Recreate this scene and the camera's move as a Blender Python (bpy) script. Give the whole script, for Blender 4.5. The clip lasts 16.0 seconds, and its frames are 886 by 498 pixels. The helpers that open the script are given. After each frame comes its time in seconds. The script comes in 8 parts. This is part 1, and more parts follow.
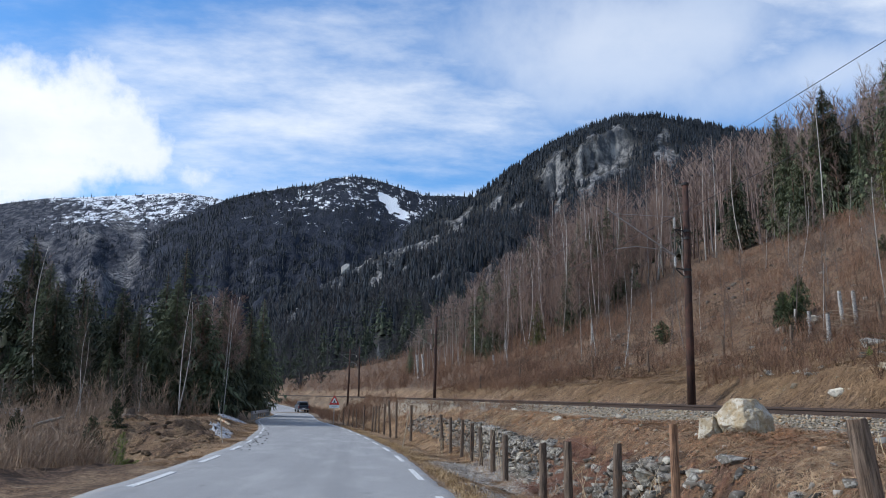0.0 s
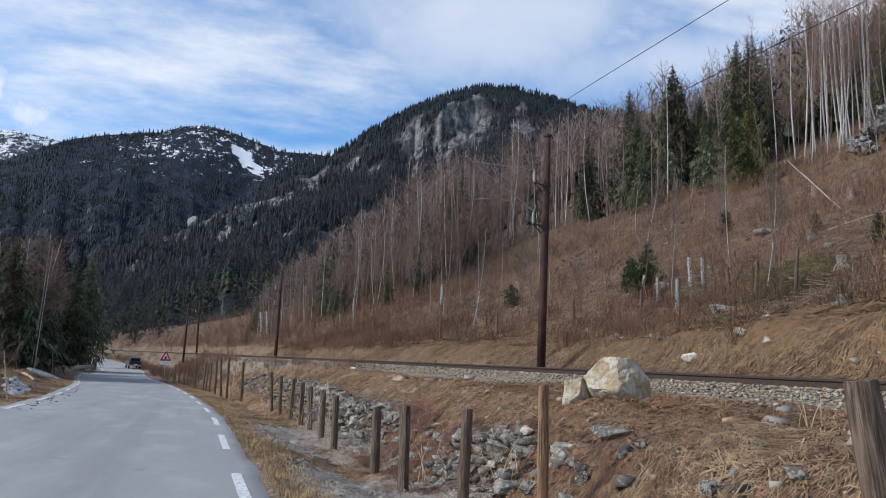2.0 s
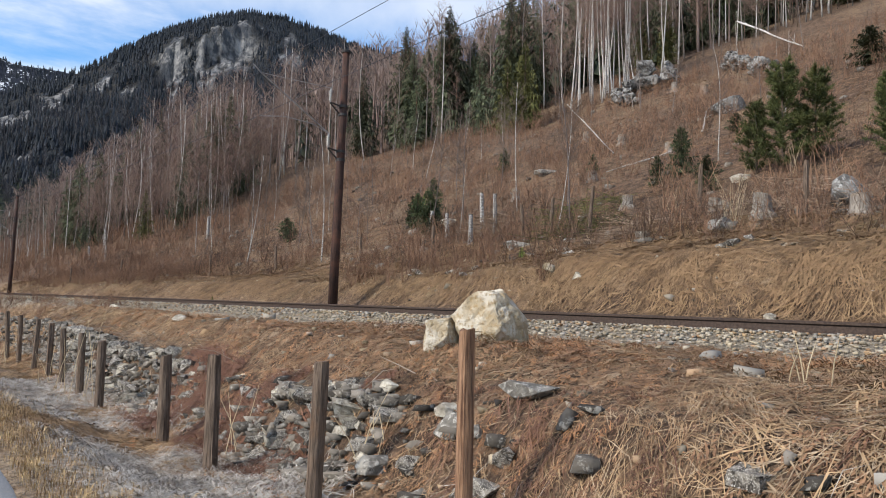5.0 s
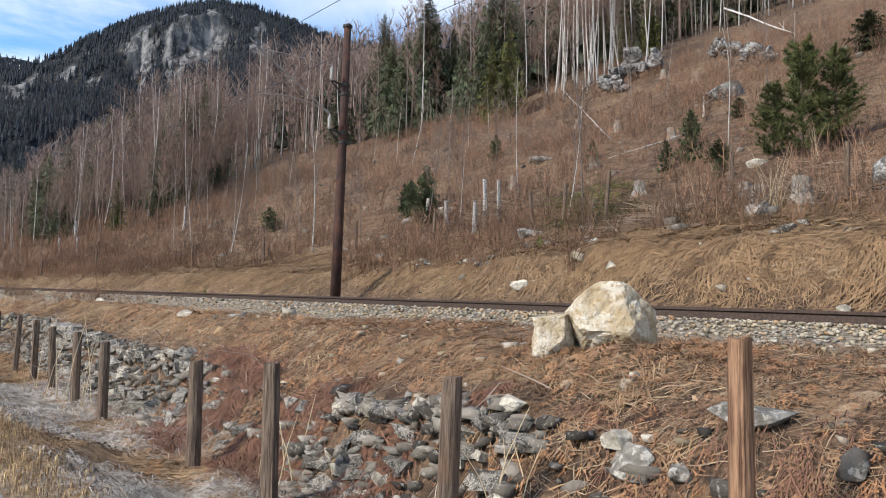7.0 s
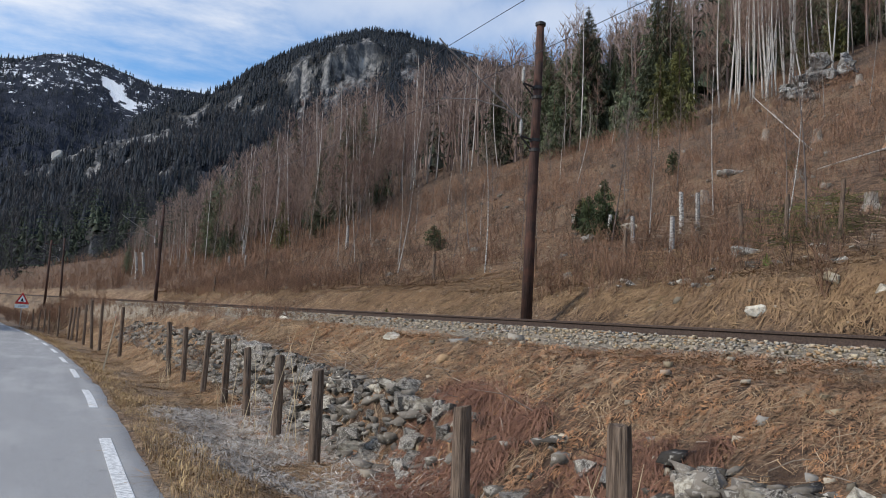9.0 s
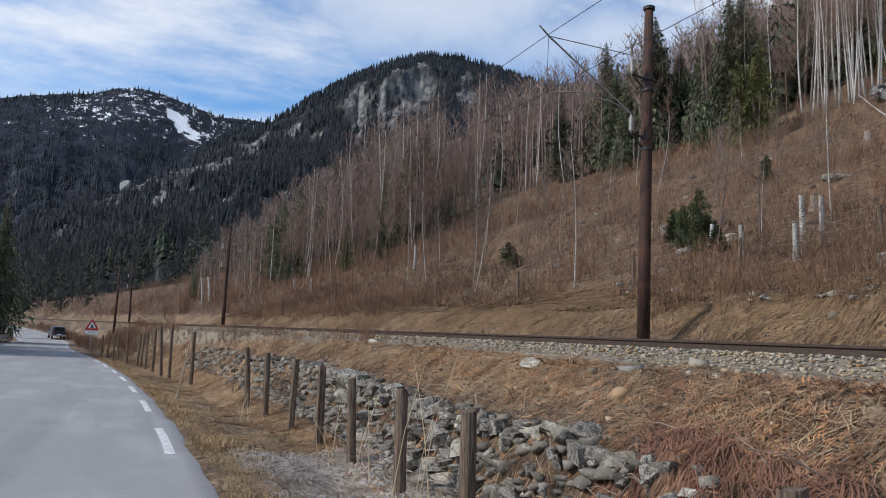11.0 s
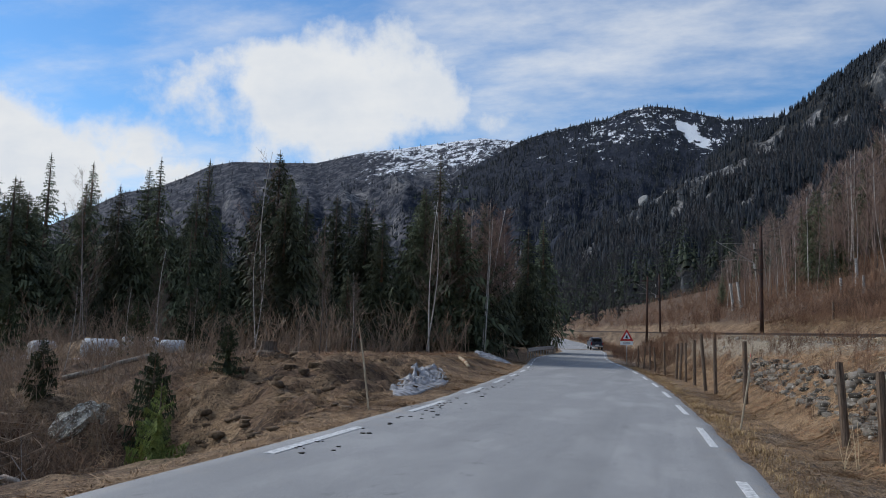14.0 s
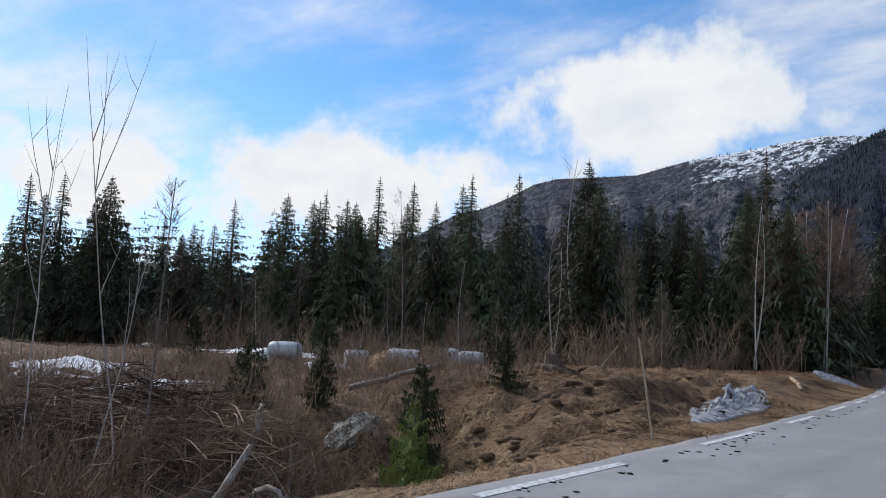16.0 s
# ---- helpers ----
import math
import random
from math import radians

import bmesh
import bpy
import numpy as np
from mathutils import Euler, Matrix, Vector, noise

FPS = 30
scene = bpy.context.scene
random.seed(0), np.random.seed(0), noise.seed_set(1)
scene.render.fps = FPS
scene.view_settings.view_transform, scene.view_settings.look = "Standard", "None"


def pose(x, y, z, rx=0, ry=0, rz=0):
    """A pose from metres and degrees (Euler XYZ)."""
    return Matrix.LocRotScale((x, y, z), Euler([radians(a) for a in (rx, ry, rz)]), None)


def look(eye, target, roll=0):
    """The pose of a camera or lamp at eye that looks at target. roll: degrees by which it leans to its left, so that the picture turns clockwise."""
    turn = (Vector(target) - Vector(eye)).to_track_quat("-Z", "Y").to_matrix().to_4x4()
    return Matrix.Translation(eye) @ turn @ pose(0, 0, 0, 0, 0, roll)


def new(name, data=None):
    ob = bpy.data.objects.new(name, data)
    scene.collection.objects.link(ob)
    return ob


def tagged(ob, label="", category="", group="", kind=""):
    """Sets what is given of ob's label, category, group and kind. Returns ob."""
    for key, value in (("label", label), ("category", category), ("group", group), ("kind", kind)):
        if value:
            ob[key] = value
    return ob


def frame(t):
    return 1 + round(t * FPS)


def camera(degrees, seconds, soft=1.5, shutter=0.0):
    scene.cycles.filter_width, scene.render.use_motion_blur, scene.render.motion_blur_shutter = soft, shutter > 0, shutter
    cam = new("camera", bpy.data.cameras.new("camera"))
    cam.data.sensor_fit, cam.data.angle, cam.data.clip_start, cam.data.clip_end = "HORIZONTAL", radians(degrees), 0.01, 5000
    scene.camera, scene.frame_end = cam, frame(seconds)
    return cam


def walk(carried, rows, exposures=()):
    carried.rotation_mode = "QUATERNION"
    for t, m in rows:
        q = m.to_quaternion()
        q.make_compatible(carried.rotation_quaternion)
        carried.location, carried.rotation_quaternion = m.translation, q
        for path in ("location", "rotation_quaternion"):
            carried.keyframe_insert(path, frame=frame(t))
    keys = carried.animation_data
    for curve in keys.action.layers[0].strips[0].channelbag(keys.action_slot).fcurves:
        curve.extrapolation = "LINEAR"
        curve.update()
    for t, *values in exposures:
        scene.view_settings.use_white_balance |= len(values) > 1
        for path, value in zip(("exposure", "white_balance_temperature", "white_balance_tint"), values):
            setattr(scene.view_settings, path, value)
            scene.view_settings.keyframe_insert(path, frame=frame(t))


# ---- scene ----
cam = camera(57.4, 16.0, 1.0)
PATH = [
    (0, (-0.331, -0.64, 1.133), (-0.129, 1.308, 1.538), 0.7),
    (0.5, (-0.168, -0.111, 1.117), (0.239, 1.806, 1.514), 0.2),
    (1, (0.044, 0.521, 1.11), (0.502, 2.434, 1.473), 0.9),
    (1.5, (0.198, 1.179, 1.112), (0.665, 3.092, 1.463), 1.5),
    (2, (0.402, 1.886, 1.09), (0.96, 3.779, 1.412), 1.8),
    (2.5, (0.488, 2.401, 1.098), (1.252, 4.224, 1.398), 2.3),
    (3, (0.479, 2.805, 1.093), (1.332, 4.594, 1.36), 2.6),
    (3.5, (0.537, 3.303, 1.091), (1.483, 5.049, 1.324), 2.7),
    (4, (0.538, 3.696, 1.096), (1.575, 5.393, 1.308), 3.3),
    (6.3, (0.426, 5.369, 1.123), (1.547, 7.017, 1.293), 0.1),
    (6.5, (0.424, 5.596, 1.129), (1.55, 7.241, 1.296), 0.4),
    (7, (0.43, 6.177, 1.14), (1.581, 7.804, 1.307), 1.0),
    (7.5, (0.438, 6.835, 1.147), (1.602, 8.453, 1.317), 1.6),
    (8, (0.433, 7.429, 1.153), (1.592, 9.05, 1.328), 2.3),
    (8.5, (0.444, 8.048, 1.168), (1.495, 9.74, 1.352), 2.4),
    (9, (0.408, 8.628, 1.175), (1.247, 10.432, 1.385), 2.5),
    (9.5, (0.395, 9.209, 1.186), (1.144, 11.047, 1.43), 2.4),
    (9.7, (0.444, 9.493, 1.183), (1.172, 11.339, 1.434), 2.1),
    (11.8, (0.371, 11.858, 1.19), (1.059, 13.719, 1.446), 1.6),
    (12, (0.367, 12.091, 1.218), (1.021, 13.965, 1.465), 1.2),
    (12.5, (0.275, 12.72, 1.206), (0.639, 14.67, 1.46), 2.3),
    (13, (0.184, 13.419, 1.246), (0.188, 15.405, 1.484), 2.6),
    (13.5, (0.101, 14.082, 1.252), (-0.209, 16.044, 1.49), 3.0),
    (14, (0.099, 14.67, 1.258), (-0.419, 16.587, 1.499), 1.5),
    (14.5, (0.08, 15.224, 1.265), (-0.676, 17.058, 1.521), 1.0),
    (15, (0.109, 15.733, 1.267), (-0.756, 17.516, 1.531), 1.3),
    (15.5, (0.059, 16.279, 1.264), (-0.972, 17.973, 1.525), 2.0),
    (16, (0.034, 16.808, 1.28), (-1.186, 18.373, 1.527), 2.7),
]
walk(cam, [(t, look(eye, target, roll)) for t, eye, target, roll in PATH],
     exposures=[(0, 0.12, 6000, 9), (1.5, 0.07, 6100, 9), (2.5, 0.2, 6300, 10), (4, 0.48, 6650, 10), (6.3, 0.42, 6600, 10), (6.6, 0.44, 6600, 10), (7.1, 0.66, 6650, 10), (7.6, 0.58, 6650, 10), (8, 0.38, 6650, 10), (9.5, 0.12, 6400, 10), (12, 0.08, 6350, 10), (12.6, 0.03, 6250, 10), (13.2, -0.22, 6050, 9), (14.5, -0.26, 6300, 9), (16, -0.07, 6350, 10)])

# ---- light: a hazy spring sun from the valley side, broken cloud ----
SUN_AZ, SUN_EL = -84.0, 36.0
world = bpy.data.worlds.new("sky")
scene.world = world
world.use_nodes = True
wn, wl = world.node_tree.nodes, world.node_tree.links
wn.clear()


def wnode(kind, **sets):
    n = wn.new(kind)
    for key, value in sets.items():
        if key == "op":
            n.operation = value
        else:
            n.inputs[int(key[1:])].default_value = value
    return n


def wmath(op, a, b=None, c=None, clamp=False):
    n = wn.new("ShaderNodeMath")
    n.operation, n.use_clamp = op, clamp
    for k, v in enumerate((a, b, c)):
        if v is None:
            continue
        if isinstance(v, (int, float)):
            n.inputs[k].default_value = v
        else:
            wl.new(v, n.inputs[k])
    return n.outputs[0]


sky = wn.new("ShaderNodeTexSky")
sky.sky_type = "NISHITA"
sky.sun_disc = False
sky.sun_elevation, sky.sun_rotation = radians(SUN_EL), radians(SUN_AZ)
sky.altitude, sky.air_density, sky.dust_density, sky.ozone_density = 300, 1.0, 0.2, 3.0
coord = wn.new("ShaderNodeTexCoord")
split = wn.new("ShaderNodeSeparateXYZ")
wl.new(coord.outputs["Generated"], split.inputs[0])
dx, dy, dz = split.outputs
azim = wmath("MULTIPLY", wmath("ARCTAN2", dx, dy), 57.2958)
elev = wmath("MULTIPLY", wmath("ARCSINE", dz), 57.2958)
# flat sheet of streaky cloud high up
low = wmath("ADD", wmath("MAXIMUM", dz, 0.0), 0.16)
flat = wn.new("ShaderNodeCombineXYZ")
wl.new(wmath("DIVIDE", dx, low), flat.inputs[0])
wl.new(wmath("DIVIDE", dy, low), flat.inputs[1])


def wnoise(vec, scale, detail, rough, stretch=(1, 1, 1), shift=(0, 0, 0)):
    mp = wn.new("ShaderNodeMapping")
    mp.inputs["Scale"].default_value, mp.inputs["Location"].default_value = stretch, shift
    wl.new(vec, mp.inputs[0])
    n = wn.new("ShaderNodeTexNoise")
    n.inputs["Scale"].default_value, n.inputs["Detail"].default_value, n.inputs["Roughness"].default_value = scale, detail, rough
    wl.new(mp.outputs[0], n.inputs["Vector"])
    return n.outputs[0]


def wramp(v, a, b):
    n = wn.new("ShaderNodeMapRange")
    n.interpolation_type = "SMOOTHSTEP"
    n.inputs[1].default_value, n.inputs[2].default_value = a, b
    wl.new(v, n.inputs[0])
    return n.outputs[0]


streak = wnoise(flat.outputs[0], 0.62, 7, 0.55, (1.0, 1.9, 1), (2.3, 0.4, 0))
wisp = wnoise(flat.outputs[0], 1.9, 8, 0.62, (1.0, 1.5, 1), (5.0, 1.7, 0))
veil = wramp(wmath("ADD", wmath("MULTIPLY", streak, 0.68), wmath("MULTIPLY", wisp, 0.34)), 0.44, 0.68)
puff = wnoise(coord.outputs["Generated"], 6.5, 7, 0.58)


def cumulus(az0, el0, wide, tall, ragged=3.4):
    u = wmath("DIVIDE", wmath("SUBTRACT", azim, az0), wide)
    v = wmath("DIVIDE", wmath("SUBTRACT", elev, el0), tall)
    r = wmath("SQRT", wmath("ADD", wmath("MULTIPLY", u, u), wmath("MULTIPLY", v, v)))
    return wmath("SUBTRACT", 1.0, wramp(wmath("ADD", r, wmath("MULTIPLY", wmath("SUBTRACT", puff, 0.5), ragged)), 0.55 if ragged > 2 else 0.15, 1.2))


heaps = wmath("MAXIMUM", cumulus(-24.5, 17.5, 10.5, 4.2), cumulus(-45, 11.3, 12.5, 3.8))
heaps = wmath("MAXIMUM", heaps, cumulus(-62, 10, 14, 4))
heaps = wmath("MAXIMUM", heaps, wmath("MULTIPLY", cumulus(33, 22, 13, 3.2, 1.6), 0.5))
heaps = wmath("MAXIMUM", heaps, wmath("MULTIPLY", cumulus(19, 25.5, 17, 5.5, 1.6), 0.6))
cover = wmath("MAXIMUM", wmath("MULTIPLY", veil, 0.9), heaps)
cover = wmath("ADD", cover, wmath("MULTIPLY", wmath("SUBTRACT", 1.0, wramp(dz, 0.0, 0.30)), 0.10), clamp=True)
tone = wn.new("ShaderNodeMixRGB")
tone.inputs[1].default_value, tone.inputs[2].default_value = (0.80, 0.84, 0.90, 1), (1.0, 0.99, 0.975, 1)
wl.new(wramp(wmath("ADD", wmath("MULTIPLY", puff, 0.6), wmath("MULTIPLY", wisp, 0.4)), 0.3, 0.6), tone.inputs[0])
bg_sky, bg_cloud = wn.new("ShaderNodeBackground"), wn.new("ShaderNodeBackground")
bg_sky.inputs[1].default_value, bg_cloud.inputs[1].default_value = 0.168, 0.98
deep = wn.new("ShaderNodeHueSaturation")
deep.inputs["Saturation"].default_value = 1.2
wl.new(sky.outputs[0], deep.inputs["Color"])
wl.new(deep.outputs[0], bg_sky.inputs[0])
wl.new(tone.outputs[0], bg_cloud.inputs[0])
mix = wn.new("ShaderNodeMixShader")
wl.new(cover, mix.inputs[0])
wl.new(bg_sky.outputs[0], mix.inputs[1])
wl.new(bg_cloud.outputs[0], mix.inputs[2])
wl.new(mix.outputs[0], wn.new("ShaderNodeOutputWorld").inputs[0])

sun = new("sun", bpy.data.lights.new("sun", "SUN"))
sun.data.energy, sun.data.angle, sun.data.color = 3.4, radians(9), (1.0, 0.95, 0.88)
sun.matrix_world = look((0, 0, 60), (-math.sin(radians(SUN_AZ)) * 50, -math.cos(radians(SUN_AZ)) * 50, 60 - math.tan(radians(SUN_EL)) * 50))

# ---- materials ----
class Mat:
    """A node material: a colour mixed from noises, bump and gloss."""

    def __init__(self, name, rough=0.85, metal=0.0, coord_kind="Object"):
        self.m = bpy.data.materials.new(name)
        self.m.use_nodes = True
        self.n, self.l = self.m.node_tree.nodes, self.m.node_tree.links
        self.b = self.n["Principled BSDF"]
        self.b.inputs["Roughness"].default_value, self.b.inputs["Metallic"].default_value = rough, metal
        self.b.inputs["Specular IOR Level"].default_value = 0.25
        self.co = self.n.new("ShaderNodeTexCoord").outputs[coord_kind]
        self.bumps = []

    def noise(self, scale, detail=4, rough=0.55, stretch=(1, 1, 1), vec=None):
        mp = self.n.new("ShaderNodeMapping")
        mp.inputs["Scale"].default_value = stretch
        self.l.new(vec or self.co, mp.inputs[0])
        t = self.n.new("ShaderNodeTexNoise")
        t.inputs["Scale"].default_value, t.inputs["Detail"].default_value, t.inputs["Roughness"].default_value = scale, detail, rough
        self.l.new(mp.outputs[0], t.inputs["Vector"])
        return t.outputs[0]

    def warped(self, scale, amount):
        """The coordinates, pushed about by a noise."""
        t = self.n.new("ShaderNodeTexNoise")
        t.inputs["Scale"].default_value, t.inputs["Detail"].default_value = scale, 2
        self.l.new(self.co, t.inputs["Vector"])
        w = self.n.new("ShaderNodeVectorMath")
        w.operation = "MULTIPLY_ADD"
        w.inputs[1].default_value = (amount, amount, amount)
        self.l.new(t.outputs["Color"], w.inputs[0])
        self.l.new(self.co, w.inputs[2])
        return w.outputs[0]

    def voronoi(self, scale, out="Distance", stretch=(1, 1, 1)):
        mp = self.n.new("ShaderNodeMapping")
        mp.inputs["Scale"].default_value = stretch
        self.l.new(self.co, mp.inputs[0])
        t = self.n.new("ShaderNodeTexVoronoi")
        t.inputs["Scale"].default_value = scale
        self.l.new(mp.outputs[0], t.inputs["Vector"])
        return t.outputs[out]

    def ramp(self, v, a, b):
        r = self.n.new("ShaderNodeMapRange")
        r.interpolation_type = "SMOOTHSTEP"
        r.inputs[1].default_value, r.inputs[2].default_value = a, b
        self.l.new(v, r.inputs[0])
        return r.outputs[0]

    def math(self, op, a, b=0.0):
        r = self.n.new("ShaderNodeMath")
        r.operation = op
        for k, v in enumerate((a, b)):
            if isinstance(v, (int, float)):
                r.inputs[k].default_value = v
            else:
                self.l.new(v, r.inputs[k])
        return r.outputs[0]

    def mix(self, f, a, b):
        r = self.n.new("ShaderNodeMixRGB")
        for k, v in enumerate((f, a, b)):
            if isinstance(v, (int, float)):
                r.inputs[k].default_value = v
            elif isinstance(v, tuple):
                r.inputs[k].default_value = (*v, 1)
            else:
                self.l.new(v, r.inputs[k])
        return r.outputs[0]

    def attr(self, name):
        a = self.n.new("ShaderNodeAttribute")
        a.attribute_name = name
        return a.outputs["Fac"]

    def pos(self):
        s = self.n.new("ShaderNodeSeparateXYZ")
        self.l.new(self.n.new("ShaderNodeNewGeometry").outputs["Position"], s.inputs[0])
        return s.outputs

    def normal(self):
        s = self.n.new("ShaderNodeSeparateXYZ")
        self.l.new(self.n.new("ShaderNodeNewGeometry").outputs["Normal"], s.inputs[0])
        return s.outputs

    def island(self):
        return self.n.new("ShaderNodeNewGeometry").outputs["Random Per Island"]

    def each(self):
        return self.n.new("ShaderNodeObjectInfo").outputs["Random"]

    def bump(self, v, strength, dist):
        b = self.n.new("ShaderNodeBump")
        b.inputs["Strength"].default_value, b.inputs["Distance"].default_value = strength, dist
        self.l.new(v, b.inputs["Height"])
        if self.bumps:
            self.l.new(self.bumps[-1], b.inputs["Normal"])
        self.bumps.append(b.outputs[0])

    def done(self, colour, rough=None):
        if isinstance(colour, tuple):
            self.b.inputs["Base Color"].default_value = (*colour, 1)
        else:
            self.l.new(colour, self.b.inputs["Base Color"])
        if rough is not None:
            self.l.new(rough, self.b.inputs["Roughness"])
        if self.bumps:
            self.l.new(self.bumps[-1], self.b.inputs["Normal"])
        return self.m


def asphalt():
    m = Mat("asphalt", 0.9)
    m.b.inputs["Specular IOR Level"].default_value = 0.08
    grit, patch = m.noise(160, 3, 0.7), m.noise(0.9, 6, 0.62, (1, 0.3, 1))
    tracks = m.noise(1.0, 4, 0.55, (1.5, 0.03, 1))
    c = m.mix(m.ramp(grit, 0.3, 0.7), (0.18, 0.179, 0.177), (0.405, 0.401, 0.392))
    c = m.mix(m.math("MULTIPLY", m.ramp(patch, 0.46, 0.66), 0.34), c, (0.46, 0.453, 0.435))
    c = m.mix(m.math("MULTIPLY", m.ramp(tracks, 0.46, 0.66), 0.34), c, (0.195, 0.195, 0.194))
    c = m.mix(m.math("MULTIPLY", m.ramp(m.noise(5.5, 6, 0.7, (1, 0.5, 1)), 0.60, 0.68), 0.35), c, (0.12, 0.118, 0.115))
    dust = m.math("MULTIPLY", m.ramp(m.noise(2.3, 6, 0.7), 0.5, 0.75), m.attr("verge"))
    c = m.mix(dust, c, (0.40, 0.34, 0.27))
    m.bump(grit, 0.35, 0.006)
    return m.done(c)


def paint():
    m = Mat("road_paint", 0.7)
    worn = m.ramp(m.noise(22, 5, 0.7), 0.35, 0.62)
    m.bump(m.noise(120, 2), 0.3, 0.004)
    return m.done(m.mix(worn, (0.36, 0.36, 0.355), (0.72, 0.72, 0.70)))


def ground_mat():
    m = Mat("ground_cover", 0.95)
    big, mid, fine = m.noise(0.13, 4), m.noise(0.9, 5, 0.62), m.noise(11, 5, 0.7)
    strand = m.noise(26, 4, 0.7, (1, 0.22, 1))
    straw = m.mix(m.ramp(fine, 0.3, 0.7), (0.20, 0.13, 0.072), (0.52, 0.365, 0.218))
    brown = m.mix(m.ramp(strand, 0.32, 0.7), (0.06, 0.035, 0.021), (0.26, 0.153, 0.083))
    c = m.mix(m.ramp(m.math("ADD", m.math("MULTIPLY", mid, 0.6), m.math("MULTIPLY", big, 0.4)), 0.42, 0.6), brown, straw)
    rust = m.mix(m.ramp(strand, 0.3, 0.7), (0.07, 0.036, 0.021), (0.28, 0.16, 0.088))
    c = m.mix(m.math("MULTIPLY", m.attr("bracken"), m.ramp(mid, 0.36, 0.56)), c, rust)
    turned = m.warped(1.6, 1.1)
    fibre = m.noise(46, 4, 0.7, (1, 0.10, 0.6), turned)
    fibre2 = m.noise(42, 4, 0.7, (0.12, 1, 0.6), turned)
    c = m.mix(m.math("MULTIPLY", m.ramp(fibre2, 0.53, 0.60), 0.75), c, (0.20, 0.124, 0.07))
    c = m.mix(m.math("MULTIPLY", m.ramp(fibre, 0.53, 0.60), 0.7), c, (0.34, 0.24, 0.145))
    # near-black gaps: shade between the strands painted into the ground
    c = m.mix(m.math("MULTIPLY", m.ramp(m.noise(30, 4, 0.7, (0.5, 0.2, 1), turned), 0.51, 0.59), 0.9), c, (0.045, 0.028, 0.018))
    gold = m.mix(m.ramp(m.noise(30, 5, 0.7, (0.12, 1, 0.4), m.warped(0.7, 0.5)), 0.36, 0.64), (0.10, 0.058, 0.032), (0.37, 0.24, 0.135))
    c = m.mix(m.attr("straw"), c, gold)
    clumps = m.noise(2.1, 6, 0.72)
    c = m.mix(m.math("MULTIPLY", m.ramp(clumps, 0.53, 0.61), 0.6), c, (0.06, 0.04, 0.026))
    c = m.mix(m.math("MULTIPLY", m.ramp(m.noise(3.3, 6, 0.72), 0.56, 0.64), 0.5), c, (0.50, 0.37, 0.24))
    moss = m.ramp(m.noise(0.5, 4), 0.6, 0.75)
    c = m.mix(m.math("MULTIPLY", moss, 0.4), c, (0.13, 0.13, 0.05))
    litter = m.mix(m.math("MULTIPLY", m.ramp(fine, 0.3, 0.7), m.ramp(clumps, 0.62, 0.42)), (0.05, 0.031, 0.021), (0.25, 0.158, 0.098))
    # this mask spreads leaf litter and some painted shade
    c = m.mix(m.attr("litter"), c, litter)
    wet = m.mix(m.ramp(fine, 0.34, 0.66), (0.20, 0.168, 0.135), (0.54, 0.475, 0.40))
    c = m.mix(m.math("MULTIPLY", m.attr("gravel"), m.ramp(m.noise(3.1, 5), 0.3, 0.5)), c, wet)
    cell = m.voronoi(17, "Color")
    grey = m.mix(cell, (0.13, 0.103, 0.072), (0.45, 0.375, 0.275))
    c = m.mix(m.attr("ballast"), c, grey)
    m.bump(fine, 0.9, 0.08)
    m.bump(strand, 0.6, 0.03)
    m.bump(fibre, 0.9, 0.03)
    return m.done(c)


def stone(name, dark, pale, lichen=(0.5, 0.5, 0.46), scale=4.0, amount=0.5, least=0.65, span=0.7):
    m = Mat(name, 0.88)
    a, b = m.noise(scale, 6, 0.62), m.noise(scale * 5, 5, 0.7)
    c = m.mix(m.ramp(a, 0.38, 0.62), dark, pale)
    c = m.mix(m.math("MULTIPLY", m.ramp(b, 0.52, 0.62), amount), c, lichen)
    c = m.mix(m.math("MULTIPLY", m.ramp(m.noise(scale * 2.3, 5, 0.7, (1, 1, 1.7)), 0.56, 0.66), 0.75), c, tuple(v * 0.7 for v in dark))
    tint = m.n.new("ShaderNodeHueSaturation")
    m.l.new(c, tint.inputs["Color"])
    m.l.new(m.math("ADD", least, m.math("MULTIPLY", m.each(), span)), tint.inputs["Value"])
    m.bump(b, 0.6, 0.03)
    m.bump(a, 0.6, 0.06)
    return m.done(tint.outputs[0])


def gravel():
    m = Mat("ballast_stone", 0.9)
    c = m.mix(m.island(), (0.07, 0.056, 0.04), (0.45, 0.385, 0.29))
    own = m.math("FRACT", m.math("MULTIPLY", m.island(), 37.7))
    c = m.mix(m.math("MULTIPLY", m.ramp(own, 0.72, 0.8), 0.65), c, (0.36, 0.20, 0.095))
    c = m.mix(m.math("MULTIPLY", m.ramp(m.math("FRACT", m.math("MULTIPLY", m.island(), 91.3)), 0.6, 0.7), 0.4), c, (0.36, 0.355, 0.34))
    c = m.mix(m.math("MULTIPLY", m.ramp(m.noise(0.8, 3), 0.45, 0.65), 0.4), c, (0.45, 0.34, 0.19))
    return m.done(c)


def rubble_rest():
    m = Mat("rubble_stone", 0.9)
    c = m.mix(m.island(), (0.03, 0.025, 0.02), (0.235, 0.205, 0.168))
    c = m.mix(m.math("MULTIPLY", m.ramp(m.noise(14, 5, 0.7), 0.54, 0.64), 0.55), c, (0.48, 0.45, 0.39))
    m.bump(m.noise(22, 5, 0.7), 0.6, 0.03)
    return m.done(c)


